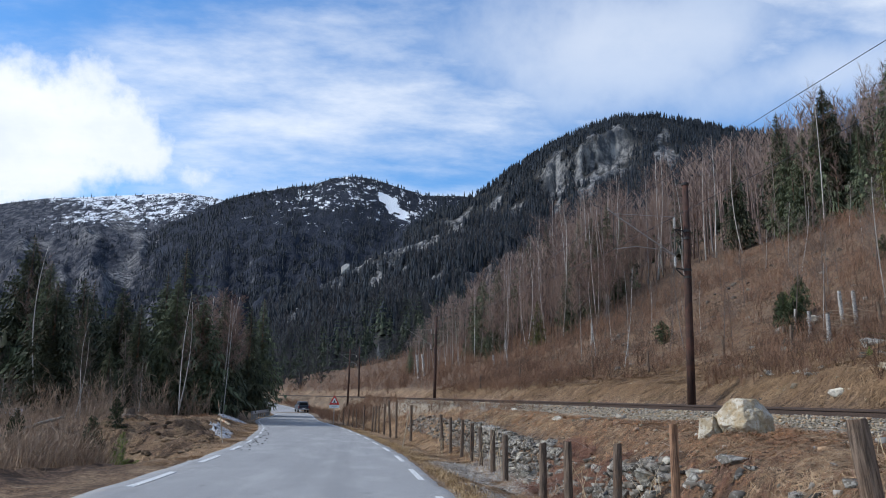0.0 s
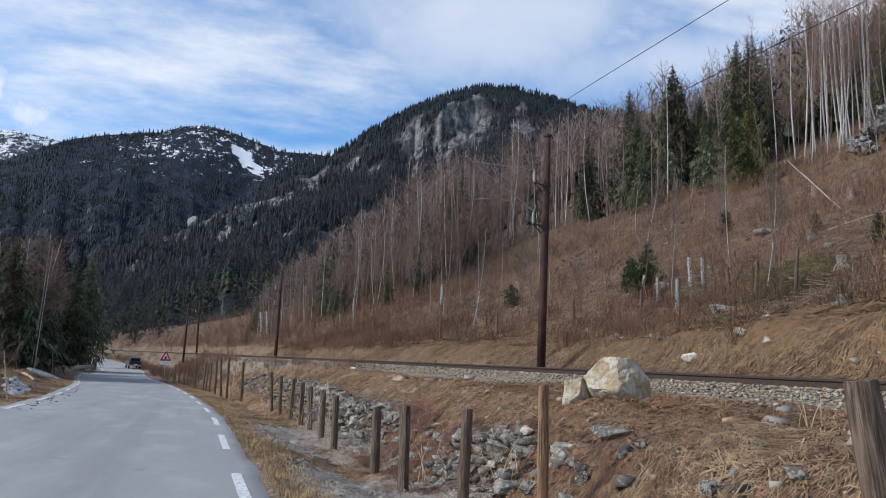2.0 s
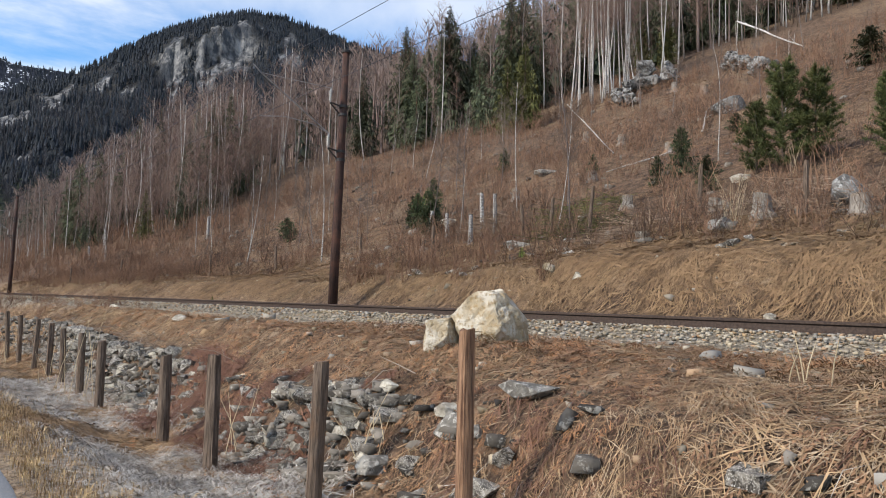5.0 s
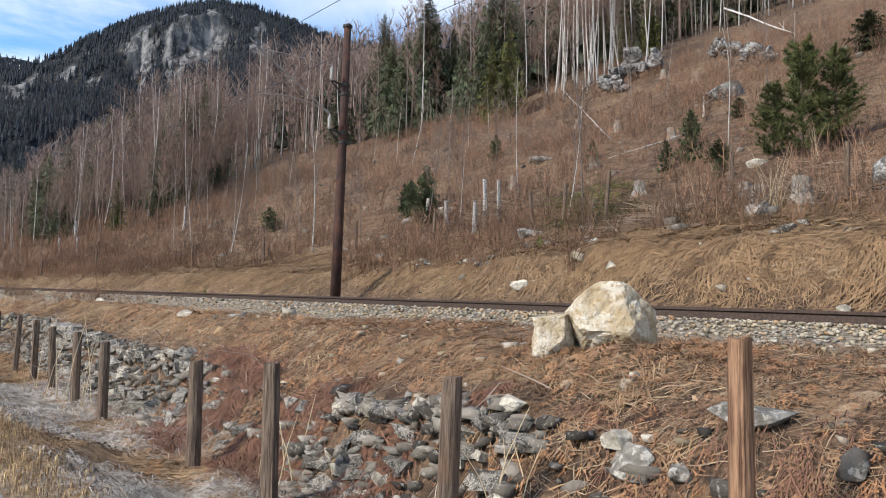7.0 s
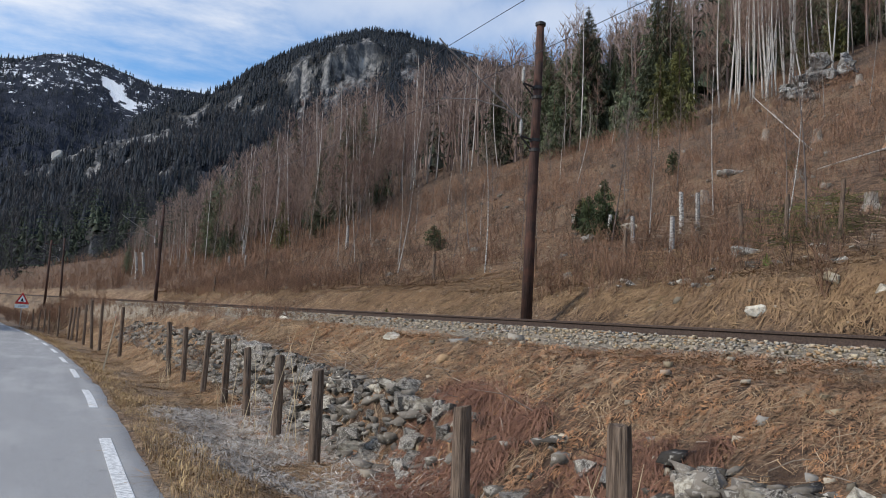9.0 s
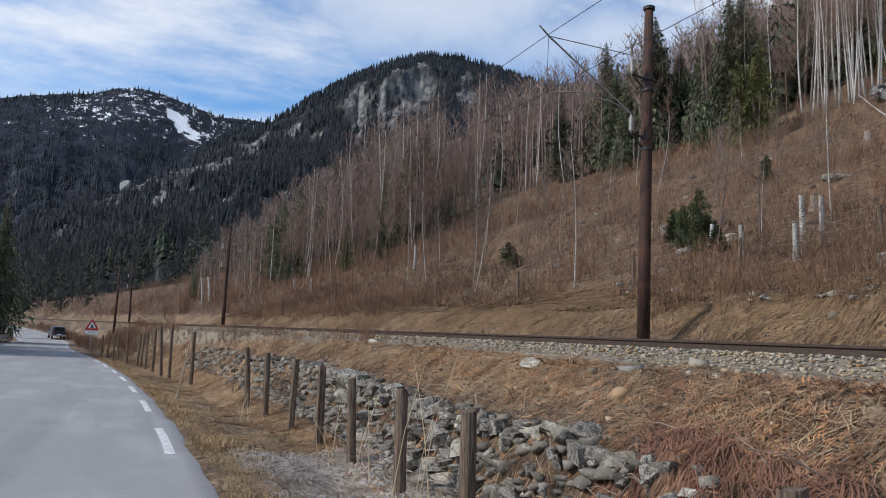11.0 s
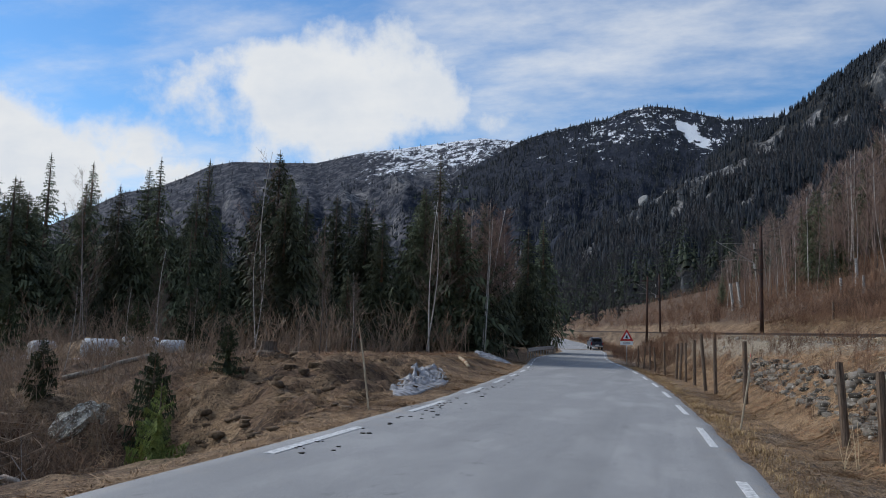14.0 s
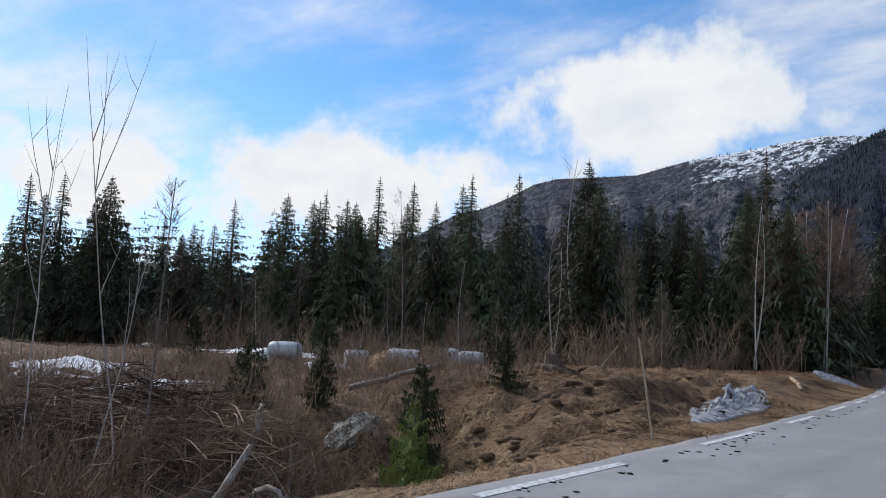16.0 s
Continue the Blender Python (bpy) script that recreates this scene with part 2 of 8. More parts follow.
def wood(name, dark, pale, along=(9, 9, 0.7), stained=(0.26, 0.13, 0.06)):
    m = Mat(name, 0.85)
    grain = m.noise(6, 6, 0.65, along)
    crack = m.noise(10, 3, 0.5, (along[0] * 1.6, along[1] * 1.6, along[2] * 0.4))
    stain = m.noise(1.7, 4)
    c = m.mix(m.ramp(grain, 0.3, 0.7), dark, pale)
    c = m.mix(m.math("MULTIPLY", m.ramp(crack, 0.62, 0.7), 0.8), c, (0.03, 0.022, 0.016))
    c = m.mix(m.math("MULTIPLY", m.ramp(stain, 0.45, 0.65), m.math("MULTIPLY", m.each(), 0.9)), c, stained)
    m.bump(grain, 0.6, 0.012)
    m.bump(crack, 0.5, 0.02)
    return m.done(c)


def plain(name, colour, rough=0.6, metal=0.0, vary=0.25, scale=30):
    m = Mat(name, rough, metal)
    a = m.noise(scale, 5, 0.65)
    d = tuple(v * (1 - vary) for v in colour)
    m.bump(a, 0.2, 0.004)
    return m.done(m.mix(m.ramp(a, 0.3, 0.7), d, colour))


def birch_bark(name="birch_bark", dim=0.8, scars=0.54):
    m = Mat(name, 0.75)
    rings = m.noise(5, 5, 0.6, (3, 3, 9))
    patch = m.noise(1.4, 4, 0.6, (4, 4, 1.2))
    c = m.mix(m.ramp(rings, scars, scars + 0.12), (0.58, 0.545, 0.495), (0.10, 0.085, 0.075))
    c = m.mix(m.math("MULTIPLY", m.ramp(patch, 0.48, 0.66), 0.75), c, (0.26, 0.22, 0.19))
    c = m.mix(m.math("MULTIPLY", m.ramp(m.each(), 0.1, 0.7), dim), c, (0.11, 0.085, 0.073))
    return m.done(c)


def twig(name, a, b):
    m = Mat(name, 0.85)
    return m.done(m.mix(m.each(), a, b))


def twig_many(name, a, b):
    """Twigs of many plants in one mesh: each its own tone, with drifts of paler and darker growth."""
    m = Mat(name, 0.85)
    tone = m.math("ADD", m.math("MULTIPLY", m.island(), 0.6), m.math("MULTIPLY", m.ramp(m.noise(0.22, 5, 0.65), 0.38, 0.62), 0.4))
    return m.done(m.mix(tone, a, b))


def needles(name, dark, pale, single=True):
    m = Mat(name, 0.8)
    a = m.math("ADD", m.math("MULTIPLY", m.noise(2.2, 4, 0.6), 0.5), m.math("MULTIPLY", m.noise(24, 3, 0.6), 0.5))
    c = m.mix(m.ramp(a, 0.36, 0.64), dark, pale)
    tint = m.n.new("ShaderNodeHueSaturation")
    m.l.new(c, tint.inputs["Color"])
    m.l.new(m.math("ADD", 0.6, m.math("MULTIPLY", m.each() if single else m.island(), 0.8)), tint.inputs["Value"])
    m.l.new(m.math("ADD", 0.485, m.math("MULTIPLY", m.each() if single else m.island(), 0.03)), tint.inputs["Hue"])
    return m.done(tint.outputs[0])


def blades(name, a, b, c3):
    """Dead stems: each its own tone, more alike within a lock than across the clumps."""
    m = Mat(name, 0.8)
    tone = m.math("ADD", m.math("MULTIPLY", m.island(), 0.45), m.math("MULTIPLY", m.ramp(m.noise(4.5, 4, 0.65), 0.36, 0.62), 0.55))
    c = m.mix(tone, a, b)
    c = m.mix(m.math("MULTIPLY", m.ramp(m.noise(0.6, 4), 0.45, 0.65), 0.6), c, c3)
    # shaded pits among the clumps, painted as dark patches of stem colour
    old = tuple(v * 0.36 for v in c3)
    return m.done(m.mix(m.math("MULTIPLY", m.ramp(m.noise(1.9, 6, 0.72), 0.53, 0.64), 0.8), c, old))


def mountain_mat(name, soil, soil2, rock, rock2):
    m = Mat(name, 0.95)
    nz = m.normal()[2]
    big, fine = m.noise(0.012, 6, 0.62), m.noise(0.10, 6, 0.7, (1, 0.45, 0.6))
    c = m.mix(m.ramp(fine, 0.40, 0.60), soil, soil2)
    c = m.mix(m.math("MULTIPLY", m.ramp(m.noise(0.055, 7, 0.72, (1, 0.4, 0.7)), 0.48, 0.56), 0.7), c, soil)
    streak = m.noise(0.16, 6, 0.7, (1, 1, 0.25))
    r = m.mix(m.math("MULTIPLY", m.ramp(streak, 0.40, 0.60), m.ramp(m.noise(0.028, 5, 0.6), 0.35, 0.55)), rock, rock2)
    steep = m.ramp(m.math("ADD", m.math("SUBTRACT", 1.0, nz), m.math("MULTIPLY", m.math("SUBTRACT", big, 0.5), 0.8)), 0.36, 0.52)
    c = m.mix(m.math("MAXIMUM", m.attr("rock"), m.math("MULTIPLY", steep, 0.75)), c, r)
    snow = m.ramp(m.math("ADD", m.attr("snow"), m.math("MULTIPLY", m.math("SUBTRACT", m.noise(0.05, 8, 0.8, (1, 0.4, 0.7)), 0.5), 2.6)), 0.46, 0.54)
    c = m.mix(snow, c, (0.78, 0.80, 0.83))
    m.bump(fine, 0.9, 6.0)
    m.bump(streak, 0.8, 3.0)
    return m.done(c)


ASPHALT, PAINT, GROUND = asphalt(), paint(), ground_mat()
STONE = stone("grey_stone", (0.06, 0.052, 0.043), (0.30, 0.268, 0.222), (0.64, 0.60, 0.53), 5.0, 0.95, 0.6, 0.65)
STONE_WARM = stone("warm_stone", (0.22, 0.188, 0.142), (0.50, 0.455, 0.37), (0.58, 0.54, 0.45))
BOULDER = stone("cream_boulder", (0.38, 0.30, 0.19), (0.57, 0.51, 0.41), (0.30, 0.20, 0.09), 4.6, 0.7, 0.9, 0.12)
OUTCROP = stone("outcrop_rock", (0.045, 0.042, 0.038), (0.26, 0.245, 0.225), (0.50, 0.49, 0.46), 2.2, 0.8, 0.75, 0.4)
OUTCROP_TAN = stone("tan_lichened_rock", (0.12, 0.10, 0.072), (0.50, 0.46, 0.37), (0.78, 0.74, 0.64), 5.0, 1.3, 0.95, 0.2)
LICHEN_ROCK = stone("lichened_rock", (0.08, 0.074, 0.062), (0.34, 0.33, 0.30), (0.64, 0.63, 0.58), 3.0, 0.9, 0.95, 0.1)
BANK_STONE = stone("bank_stone", (0.12, 0.107, 0.09), (0.34, 0.315, 0.27), (0.52, 0.49, 0.43), 4.0, 0.6, 0.85, 0.3)
RUBBLE, GRAVEL = rubble_rest(), gravel()
POST_WOOD = wood("weathered_post_wood", (0.05, 0.034, 0.024), (0.21, 0.152, 0.11))
POST_RED = wood("reddish_post_wood", (0.10, 0.05, 0.03), (0.37, 0.215, 0.125))
POLE_WOOD = wood("creosoted_pole_wood", (0.022, 0.014, 0.012), (0.078, 0.043, 0.033), (7, 7, 0.4), (0.10, 0.045, 0.03))
SLEEPER_WOOD = wood("sleeper_wood", (0.05, 0.04, 0.032), (0.14, 0.11, 0.085), (0.7, 9, 9))
DEAD_WOOD = wood("dead_wood", (0.20, 0.175, 0.15), (0.52, 0.47, 0.41), (5, 5, 0.6))
STUMP_WOOD = wood("stump_wood", (0.11, 0.092, 0.075), (0.34, 0.30, 0.25), (6, 6, 1.2))
RUST = plain("rusty_rail_steel", (0.085, 0.058, 0.045), 0.7, 0.3, 0.5)
DARK_STEEL = plain("dark_steel", (0.06, 0.055, 0.052), 0.55, 0.6)
GALV = plain("galvanised_steel", (0.42, 0.43, 0.44), 0.45, 0.75)
WIRE = plain("dark_wire", (0.05, 0.05, 0.055), 0.6, 0.4)
ARM = plain("weathered_steel_tube", (0.36, 0.33, 0.31), 0.6, 0.2, 0.45, 6)
PORCELAIN = plain("glazed_insulator", (0.55, 0.53, 0.50), 0.25)
BIRCH, BIRCH_DIM = birch_bark("birch_bark", 0.25), birch_bark("grey_birch_bark", 0.75)
BARK = wood("spruce_bark", (0.055, 0.042, 0.034), (0.16, 0.125, 0.10), (5, 5, 1.5))
TWIG_RED = twig("reddish_twigs", (0.145, 0.088, 0.070), (0.285, 0.20, 0.158))
TWIG_GREY = twig("grey_brown_twigs", (0.085, 0.058, 0.045), (0.19, 0.145, 0.115))
BRUSH = twig_many("brush_twigs", (0.065, 0.034, 0.022), (0.34, 0.20, 0.125))
BRUSH_GREY = twig_many("dead_brush", (0.105, 0.068, 0.046), (0.43, 0.315, 0.22))
PALE_TWIG = twig_many("bleached_twigs", (0.10, 0.075, 0.055), (0.46, 0.38, 0.30))
SPRUCE = needles("spruce_needles", (0.036, 0.043, 0.028), (0.135, 0.148, 0.080))
SPRUCE_LIGHT = needles("open_spruce_needles", (0.018, 0.026, 0.013), (0.075, 0.088, 0.036))
SPRUCE_YOUNG = needles("young_spruce_needles", (0.06, 0.085, 0.02), (0.21, 0.235, 0.06))
PINE = needles("pine_needles", (0.028, 0.038, 0.012), (0.125, 0.135, 0.045))
SPRUCE_OLIVE = needles("olive_spruce_needles", (0.030, 0.034, 0.012), (0.135, 0.125, 0.040))
SAPLING_BARK = birch_bark("sapling_bark", 0.95, 0.46)
STUB_BARK = birch_bark("broken_birch_bark", 0.3, 0.44)
DARK_STUMP = wood("rotten_stump_wood", (0.05, 0.038, 0.03), (0.21, 0.165, 0.125), (6, 6, 1.2))
# distance haze on the conifers is painted in as a blue cast
SPRUCE_FAR = needles("far_conifers_hazed", (0.005, 0.009, 0.015), (0.018, 0.024, 0.030), False)
# the twigs' blue-grey stands in for haze over the far slopes
BARE_FAR = twig_many("far_bare_trees_hazed", (0.025, 0.026, 0.031), (0.088, 0.082, 0.084))
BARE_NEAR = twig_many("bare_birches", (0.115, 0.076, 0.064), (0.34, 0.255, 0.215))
SPRUCE_MID = needles("mid_conifers", (0.020, 0.028, 0.020), (0.068, 0.080, 0.048), False)
STRAW = blades("dry_grass", (0.138, 0.08, 0.042), (0.477, 0.321, 0.178), (0.262, 0.158, 0.083))
PALE_STRAW = blades("bleached_straw", (0.16, 0.108, 0.064), (0.44, 0.345, 0.23), (0.24, 0.17, 0.105))
GREY_STRAW = blades("grey_straw", (0.17, 0.118, 0.073), (0.477, 0.361, 0.238), (0.308, 0.221, 0.14))
FROST_STRAW = blades("frost_bleached_straw", (0.156, 0.129, 0.106), (0.589, 0.538, 0.469), (0.405, 0.359, 0.308))
DARK_BRUSH = twig_many("dark_brush", (0.028, 0.018, 0.013), (0.15, 0.095, 0.066))
OCHRE = blades("ochre_grass", (0.26, 0.165, 0.075), (0.66, 0.47, 0.24), (0.46, 0.31, 0.15))
STRAW_GOLD = blades("golden_straw", (0.104, 0.06, 0.031), (0.354, 0.228, 0.12), (0.239, 0.143, 0.074))
DARK_FERN = blades("dark_red_bracken", (0.07, 0.031, 0.021), (0.26, 0.13, 0.08), (0.155, 0.08, 0.05))
ORANGE_FERN = blades("orange_bracken", (0.127, 0.051, 0.023), (0.464, 0.239, 0.112), (0.322, 0.163, 0.077))
RUSTY = blades("dead_bracken", (0.112, 0.059, 0.033), (0.337, 0.191, 0.105), (0.255, 0.15, 0.083))
PALE_STALK = twig_many("pale_stalks", (0.42, 0.32, 0.19), (0.62, 0.50, 0.33))
SNOW = plain("old_snow", (0.80, 0.81, 0.83), 0.7, 0, 0.12, 9)
GREY_SNOW = plain("dirty_snow", (0.46, 0.46, 0.47), 0.9, 0, 0.75, 5)
CLOD = plain("dark_mud", (0.05, 0.042, 0.036), 0.95)
# dark soil and dark rock carry a faint blue, painted for haze
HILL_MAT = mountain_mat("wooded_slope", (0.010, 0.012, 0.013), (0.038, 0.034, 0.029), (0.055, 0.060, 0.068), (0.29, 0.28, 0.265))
# both fells: bluish soils imitate the air's haze in the base colour
FELL_MAT = mountain_mat("high_fell_hazed", (0.006, 0.010, 0.021), (0.024, 0.029, 0.043), (0.08, 0.082, 0.09), (0.24, 0.235, 0.24))
BARE_MAT = mountain_mat("bare_fell_hazed", (0.012, 0.017, 0.030), (0.105, 0.102, 0.112), (0.03, 0.032, 0.04), (0.24, 0.23, 0.225))

# ---- shape of the land ----
def rnd_grid(seed, n=256):
    return np.random.RandomState(seed).rand(n, n)


NOISE_TABLE = rnd_grid(7)


def vnoise(x, y):
    """Smooth value noise, 0 to 1, one cell a metre."""
    x, y = np.asarray(x, float), np.asarray(y, float)
    xi, yi = np.floor(x).astype(int), np.floor(y).astype(int)
    fx, fy = x - xi, y - yi
    fx, fy = fx * fx * (3 - 2 * fx), fy * fy * (3 - 2 * fy)
    g = lambda a, b: NOISE_TABLE[a % 256, b % 256]
    return (g(xi, yi) * (1 - fx) + g(xi + 1, yi) * fx) * (1 - fy) + (g(xi, yi + 1) * (1 - fx) + g(xi + 1, yi + 1) * fx) * fy


def fbm(x, y, octaves=4):
    """Summed noise about 0, from -1 to 1."""
    total, amp, norm = 0.0, 1.0, 0.0
    for k in range(octaves):
        total = total + amp * (vnoise(np.asarray(x) * 2 ** k + 17.3 * k, np.asarray(y) * 2 ** k + 9.1 * k) * 2 - 1)
        norm += amp
        amp *= 0.5
    return total / norm


def curve_at(v, pairs):
    a, b = zip(*pairs)
    return np.interp(v, a, b)


def ss(a, b, v):
    u = np.clip((np.asarray(v, float) - a) / (b - a), 0, 1)
    return u * u * (3 - 2 * u)


def line_right(y):
    """x of the road's edge line beside the railway."""
    return curve_at(y, [(-80, 1.1), (-10, 0.9), (22, 0.9), (30, 0.72), (38, 0.38), (46, -0.1), (54, -0.75), (62, -1.6), (70, -2.6), (78, -3.7), (86, -4.5), (96, -5.2), (110, -6.1), (125, -7.8), (140, -11.5), (155, -18), (170, -28), (200, -60)])


def line_left(y):
    return curve_at(y, [(-80, -3.2), (-10, -3.2), (12, -3.26), (18, -3.4), (25, -3.72), (30, -4.03), (38, -4.65), (46, -5.4), (54, -6.2), (62, -7.2), (70, -8.3), (78, -9.3), (86, -9.7), (96, -9.8), (110, -10.6), (125, -12.8), (140, -17.0), (155, -24), (170, -34), (200, -66)])


def road_z(x, y):
    """Top of the carriageway: rising ahead, tilted towards the railway."""
    z = curve_at(y, [(-80, -0.2), (0, 0), (35, 0), (50, 0.1), (70, 0.38), (90, 0.75), (110, 1.08), (125, 1.4), (140, 2.4), (155, 3.6), (200, 7)])
    tilt = 0.042 * (1 - 0.75 * ss(35, 75, y))
    return z - tilt * (np.asarray(x, float) - line_right(y))


def track_x(y):
    y = np.asarray(y, float)
    return 8.5 - 0.086 * (y - 26.4) - 0.0012 * np.maximum(y - 75, 0) ** 2


def rail_z(y):
    return 1.02 + 0.0235 * np.asarray(y, float)


def fence_z(y):
    return curve_at(y, [(-20, 0.3), (4, 0.12), (8, 0.0), (10, -0.16), (12, -0.27), (14, -0.28), (17, -0.2), (20, -0.1), (24, 0.05), (28, 0.2), (40, 0.4), (60, 0.6), (90, 1.2), (140, 3)])


def stony(y):
    """How far the bank is a face of stacked stone, along the ditch."""
    return curve_at(y, [(7, 0.2), (10, 0.3), (10.4, 1), (12.2, 1), (12.8, 0), (15.2, 0), (16, 1), (27, 1), (34, 0.3), (45, 0)])


HILL = [(1.6, -0.2), (2.2, -0.32), (2.7, -0.22), (3.3, 0.0), (4.3, 0.72), (5.2, 0.95), (7, 1.35), (9, 2.2), (12, 3.35), (19, 6.4), (30, 11.2), (48, 19.5), (63, 26.5), (100, 45), (200, 92), (400, 150), (3000, 200)]


def height(x, y):
    """The ground's height anywhere (works on arrays)."""
    x, y = np.broadcast_arrays(np.asarray(x, float), np.asarray(y, float))
    er, el = line_right(y) + 0.3, line_left(y) - 0.3
    rz = road_z(x, y)
    # beside the railway
    tx, tz, fz = track_x(y), rail_z(y), fence_z(y)
    fx = np.maximum(2.95, 0) + (er - 1.2) * 0.75
    edge = road_z(er, y)
    ditch = np.minimum(fz - 0.06, edge - 0.12)
    bank = tz - 0.33
    wall_top = np.minimum(fz + 0.62, bank - 0.1)
    st = 0.17 * stony(y)
    k = lambda a, b, za, zb: za + (zb - za) * np.clip((x - a) / np.maximum(b - a, 0.05), 0, 1)
    right = np.where(x < er + 0.55, k(er, er + 0.55, edge, edge - 0.05),
            np.where(x < fx - 0.45, k(er + 0.55, fx - 0.45, edge - 0.05, ditch),
            np.where(x < fx + 0.35 + st, k(fx - 0.45, fx + 0.35 + st, ditch, fz + 0.05),
            np.where(x < fx + 0.95 - st, k(fx + 0.35 + st, fx + 0.95 - st, fz + 0.05, wall_top),
            np.where(x < fx + 1.75, k(fx + 0.95 - st, fx + 1.75, wall_top, bank - 0.03),
            np.where(x < tx - 2.2, k(fx + 1.75, tx - 2.2, bank - 0.03, tz - 0.3),
            k(tx - 2.2, tx - 1.35, tz - 0.3, tz - 0.16)))))))
    off = x - tx
    hill = tz + curve_at(off, HILL) * (1 - 0.72 * ss(115, 300, y) * ss(5, 40, off))
    wild = ss(3, 9, off)
    hill = hill + wild * (0.28 * fbm(x * 0.16, y * 0.16, 4) + 0.09 * fbm(x * 0.9, y * 0.9, 3)) + ss(14, 45, off) * 1.5 * fbm(x * 0.035, y * 0.035, 3)
    hill = hill + 0.55 * (1 - ss(15, 30, y)) * ss(3.1, 4.8, off) * (1 - ss(7, 11, off))
    hill = hill + ss(2.8, 4, off) * (0.14 * fbm(x * 1.3, y * 0.8, 3) + 0.10 * np.abs(fbm(x * 2.1 + 3, y * 2.1, 2)) * (1 - ss(9, 14, off)))
    right = np.where(off > 1.6, hill, right)
    rough = ss(er + 0.2, er + 1.2, x) * (1 - ss(tx - 3, tx - 1.6, x))
    right = right + rough * (0.06 * fbm(x * 1.1, y * 1.1, 3) + 0.07 * fbm(x * 3, y * 3, 2))
    hollow = ss(er + 0.5, er + 1.0, x) * (1 - ss(fx + 0.1, fx + 0.5, x))
    right = right - hollow * 0.11 * np.abs(fbm(x * 2.2 + 14, y * 1.9, 3))
    # the other side
    out = el - x
    mound = 0.12 + 0.55 * ss(25.5, 33, y) * ss(0.2, 3.2, out)
    far = curve_at(y, [(-60, -0.6), (15, -0.45), (28, -0.15), (38, 0.5), (60, 0.5), (90, 0.9), (140, 2.5)])
    left = road_z(el, y) - 0.03 + (mound - 0.12) * (1 - ss(30, 60, out))
    left = left * (1 - ss(6, 15, out)) + far * ss(6, 15, out)
    left = left - 1.75 * np.exp(-(((x + 10.2) / 3.6) ** 2 + ((y - 21.5) / 5.0) ** 2)) - 0.5 * np.exp(-(((x + 9.5) / 3.0) ** 2 + ((y - 8) / 9.0) ** 2))
    left = left + ss(0.3, 2.5, out) * (0.2 * fbm(x * 0.5 + 31, y * 0.5, 3) + 0.17 * fbm(x * 1.7, y * 1.7, 3) + 0.16 * np.abs(fbm(x * 1.1 + 5, y * 1.3, 3)) * (1 - ss(6, 12, out))) + 0.3 * ss(60, 200, out) * fbm(x * 0.02, y * 0.02, 3)
    left = left + ss(0.5, 1.6, out) * (1 - ss(5, 8, out)) * ss(22, 26, y) * (1 - ss(36, 46, y)) * (0.30 * np.abs(fbm(x * 1.5 + 2, y * 1.5, 3)) + 0.16 * fbm(x * 3.1, y * 3.1, 2) - 0.08)
    left = left - 0.70 * np.exp(-(((x + 8.7) / 2.0) ** 2 + ((y - 27.2) / 2.4) ** 2)) * ss(1.2, 3.4, out)
    left = left - 0.80 * np.exp(-(((x + 7.7) / 2.0) ** 2 + ((y - 25.2) / 2.6) ** 2)) * ss(0.5, 2.0, out)
    bed = rz - 0.035
    z = np.where(x > er, right, np.where(x < el, left, bed))
    # past the bend the slope closes the valley
    return z

# ---- mesh helpers ----
def mesh_of(name, verts, faces, mat, smooth=False):
    me = bpy.data.meshes.new(name)
    me.from_pydata([tuple(map(float, v)) for v in verts], [], faces)
    me.materials.append(mat)
    if smooth:
        me.polygons.foreach_set("use_smooth", [True] * len(me.polygons))
    me.update()
    return me


def tri_mesh(name, verts, tris, mat, smooth=False):
    """A big mesh of triangles from arrays."""
    verts, tris = np.asarray(verts, np.float32), np.asarray(tris, np.int32)
    me = bpy.data.meshes.new(name)
    me.vertices.add(len(verts))
    me.vertices.foreach_set("co", verts.ravel())
    me.loops.add(tris.size)
    me.loops.foreach_set("vertex_index", tris.ravel())
    me.polygons.add(len(tris))
    me.polygons.foreach_set("loop_start", np.arange(0, tris.size, 3, dtype=np.int32))
    if smooth:
        me.polygons.foreach_set("use_smooth", np.ones(len(tris), bool))
    me.materials.append(mat)
    me.update(calc_edges=True)
    me.validate()
    return me


def grid_mesh(name, X, Y, Z, mat, attrs=(), smooth=True):
    h, w = X.shape
    verts = np.stack([X, Y, Z], -1).reshape(-1, 3)
    i = np.arange(h * w).reshape(h, w)
    a, b, c, d = i[:-1, :-1].ravel(), i[:-1, 1:].ravel(), i[1:, 1:].ravel(), i[1:, :-1].ravel()
    me = tri_mesh(name, verts, np.concatenate([np.stack([a, b, c], 1), np.stack([a, c, d], 1)]), mat, smooth)
    for key, values in attrs:
        at = me.attributes.new(key, "FLOAT", "POINT")
        at.data.foreach_set("value", np.asarray(values, np.float32).ravel())
    return me


def part(name, me, parent, label="", at=None):
    ob = new(name, me)
    ob.parent = parent
    if at is not None:
        ob.matrix_local = at
    return tagged(ob, label)


def thing(name, label, category, at=None, group="", kind="", me=None):
    ob = new(name, me)
    if at is not None:
        ob.matrix_world = at
    return tagged(ob, label, category, group, kind)


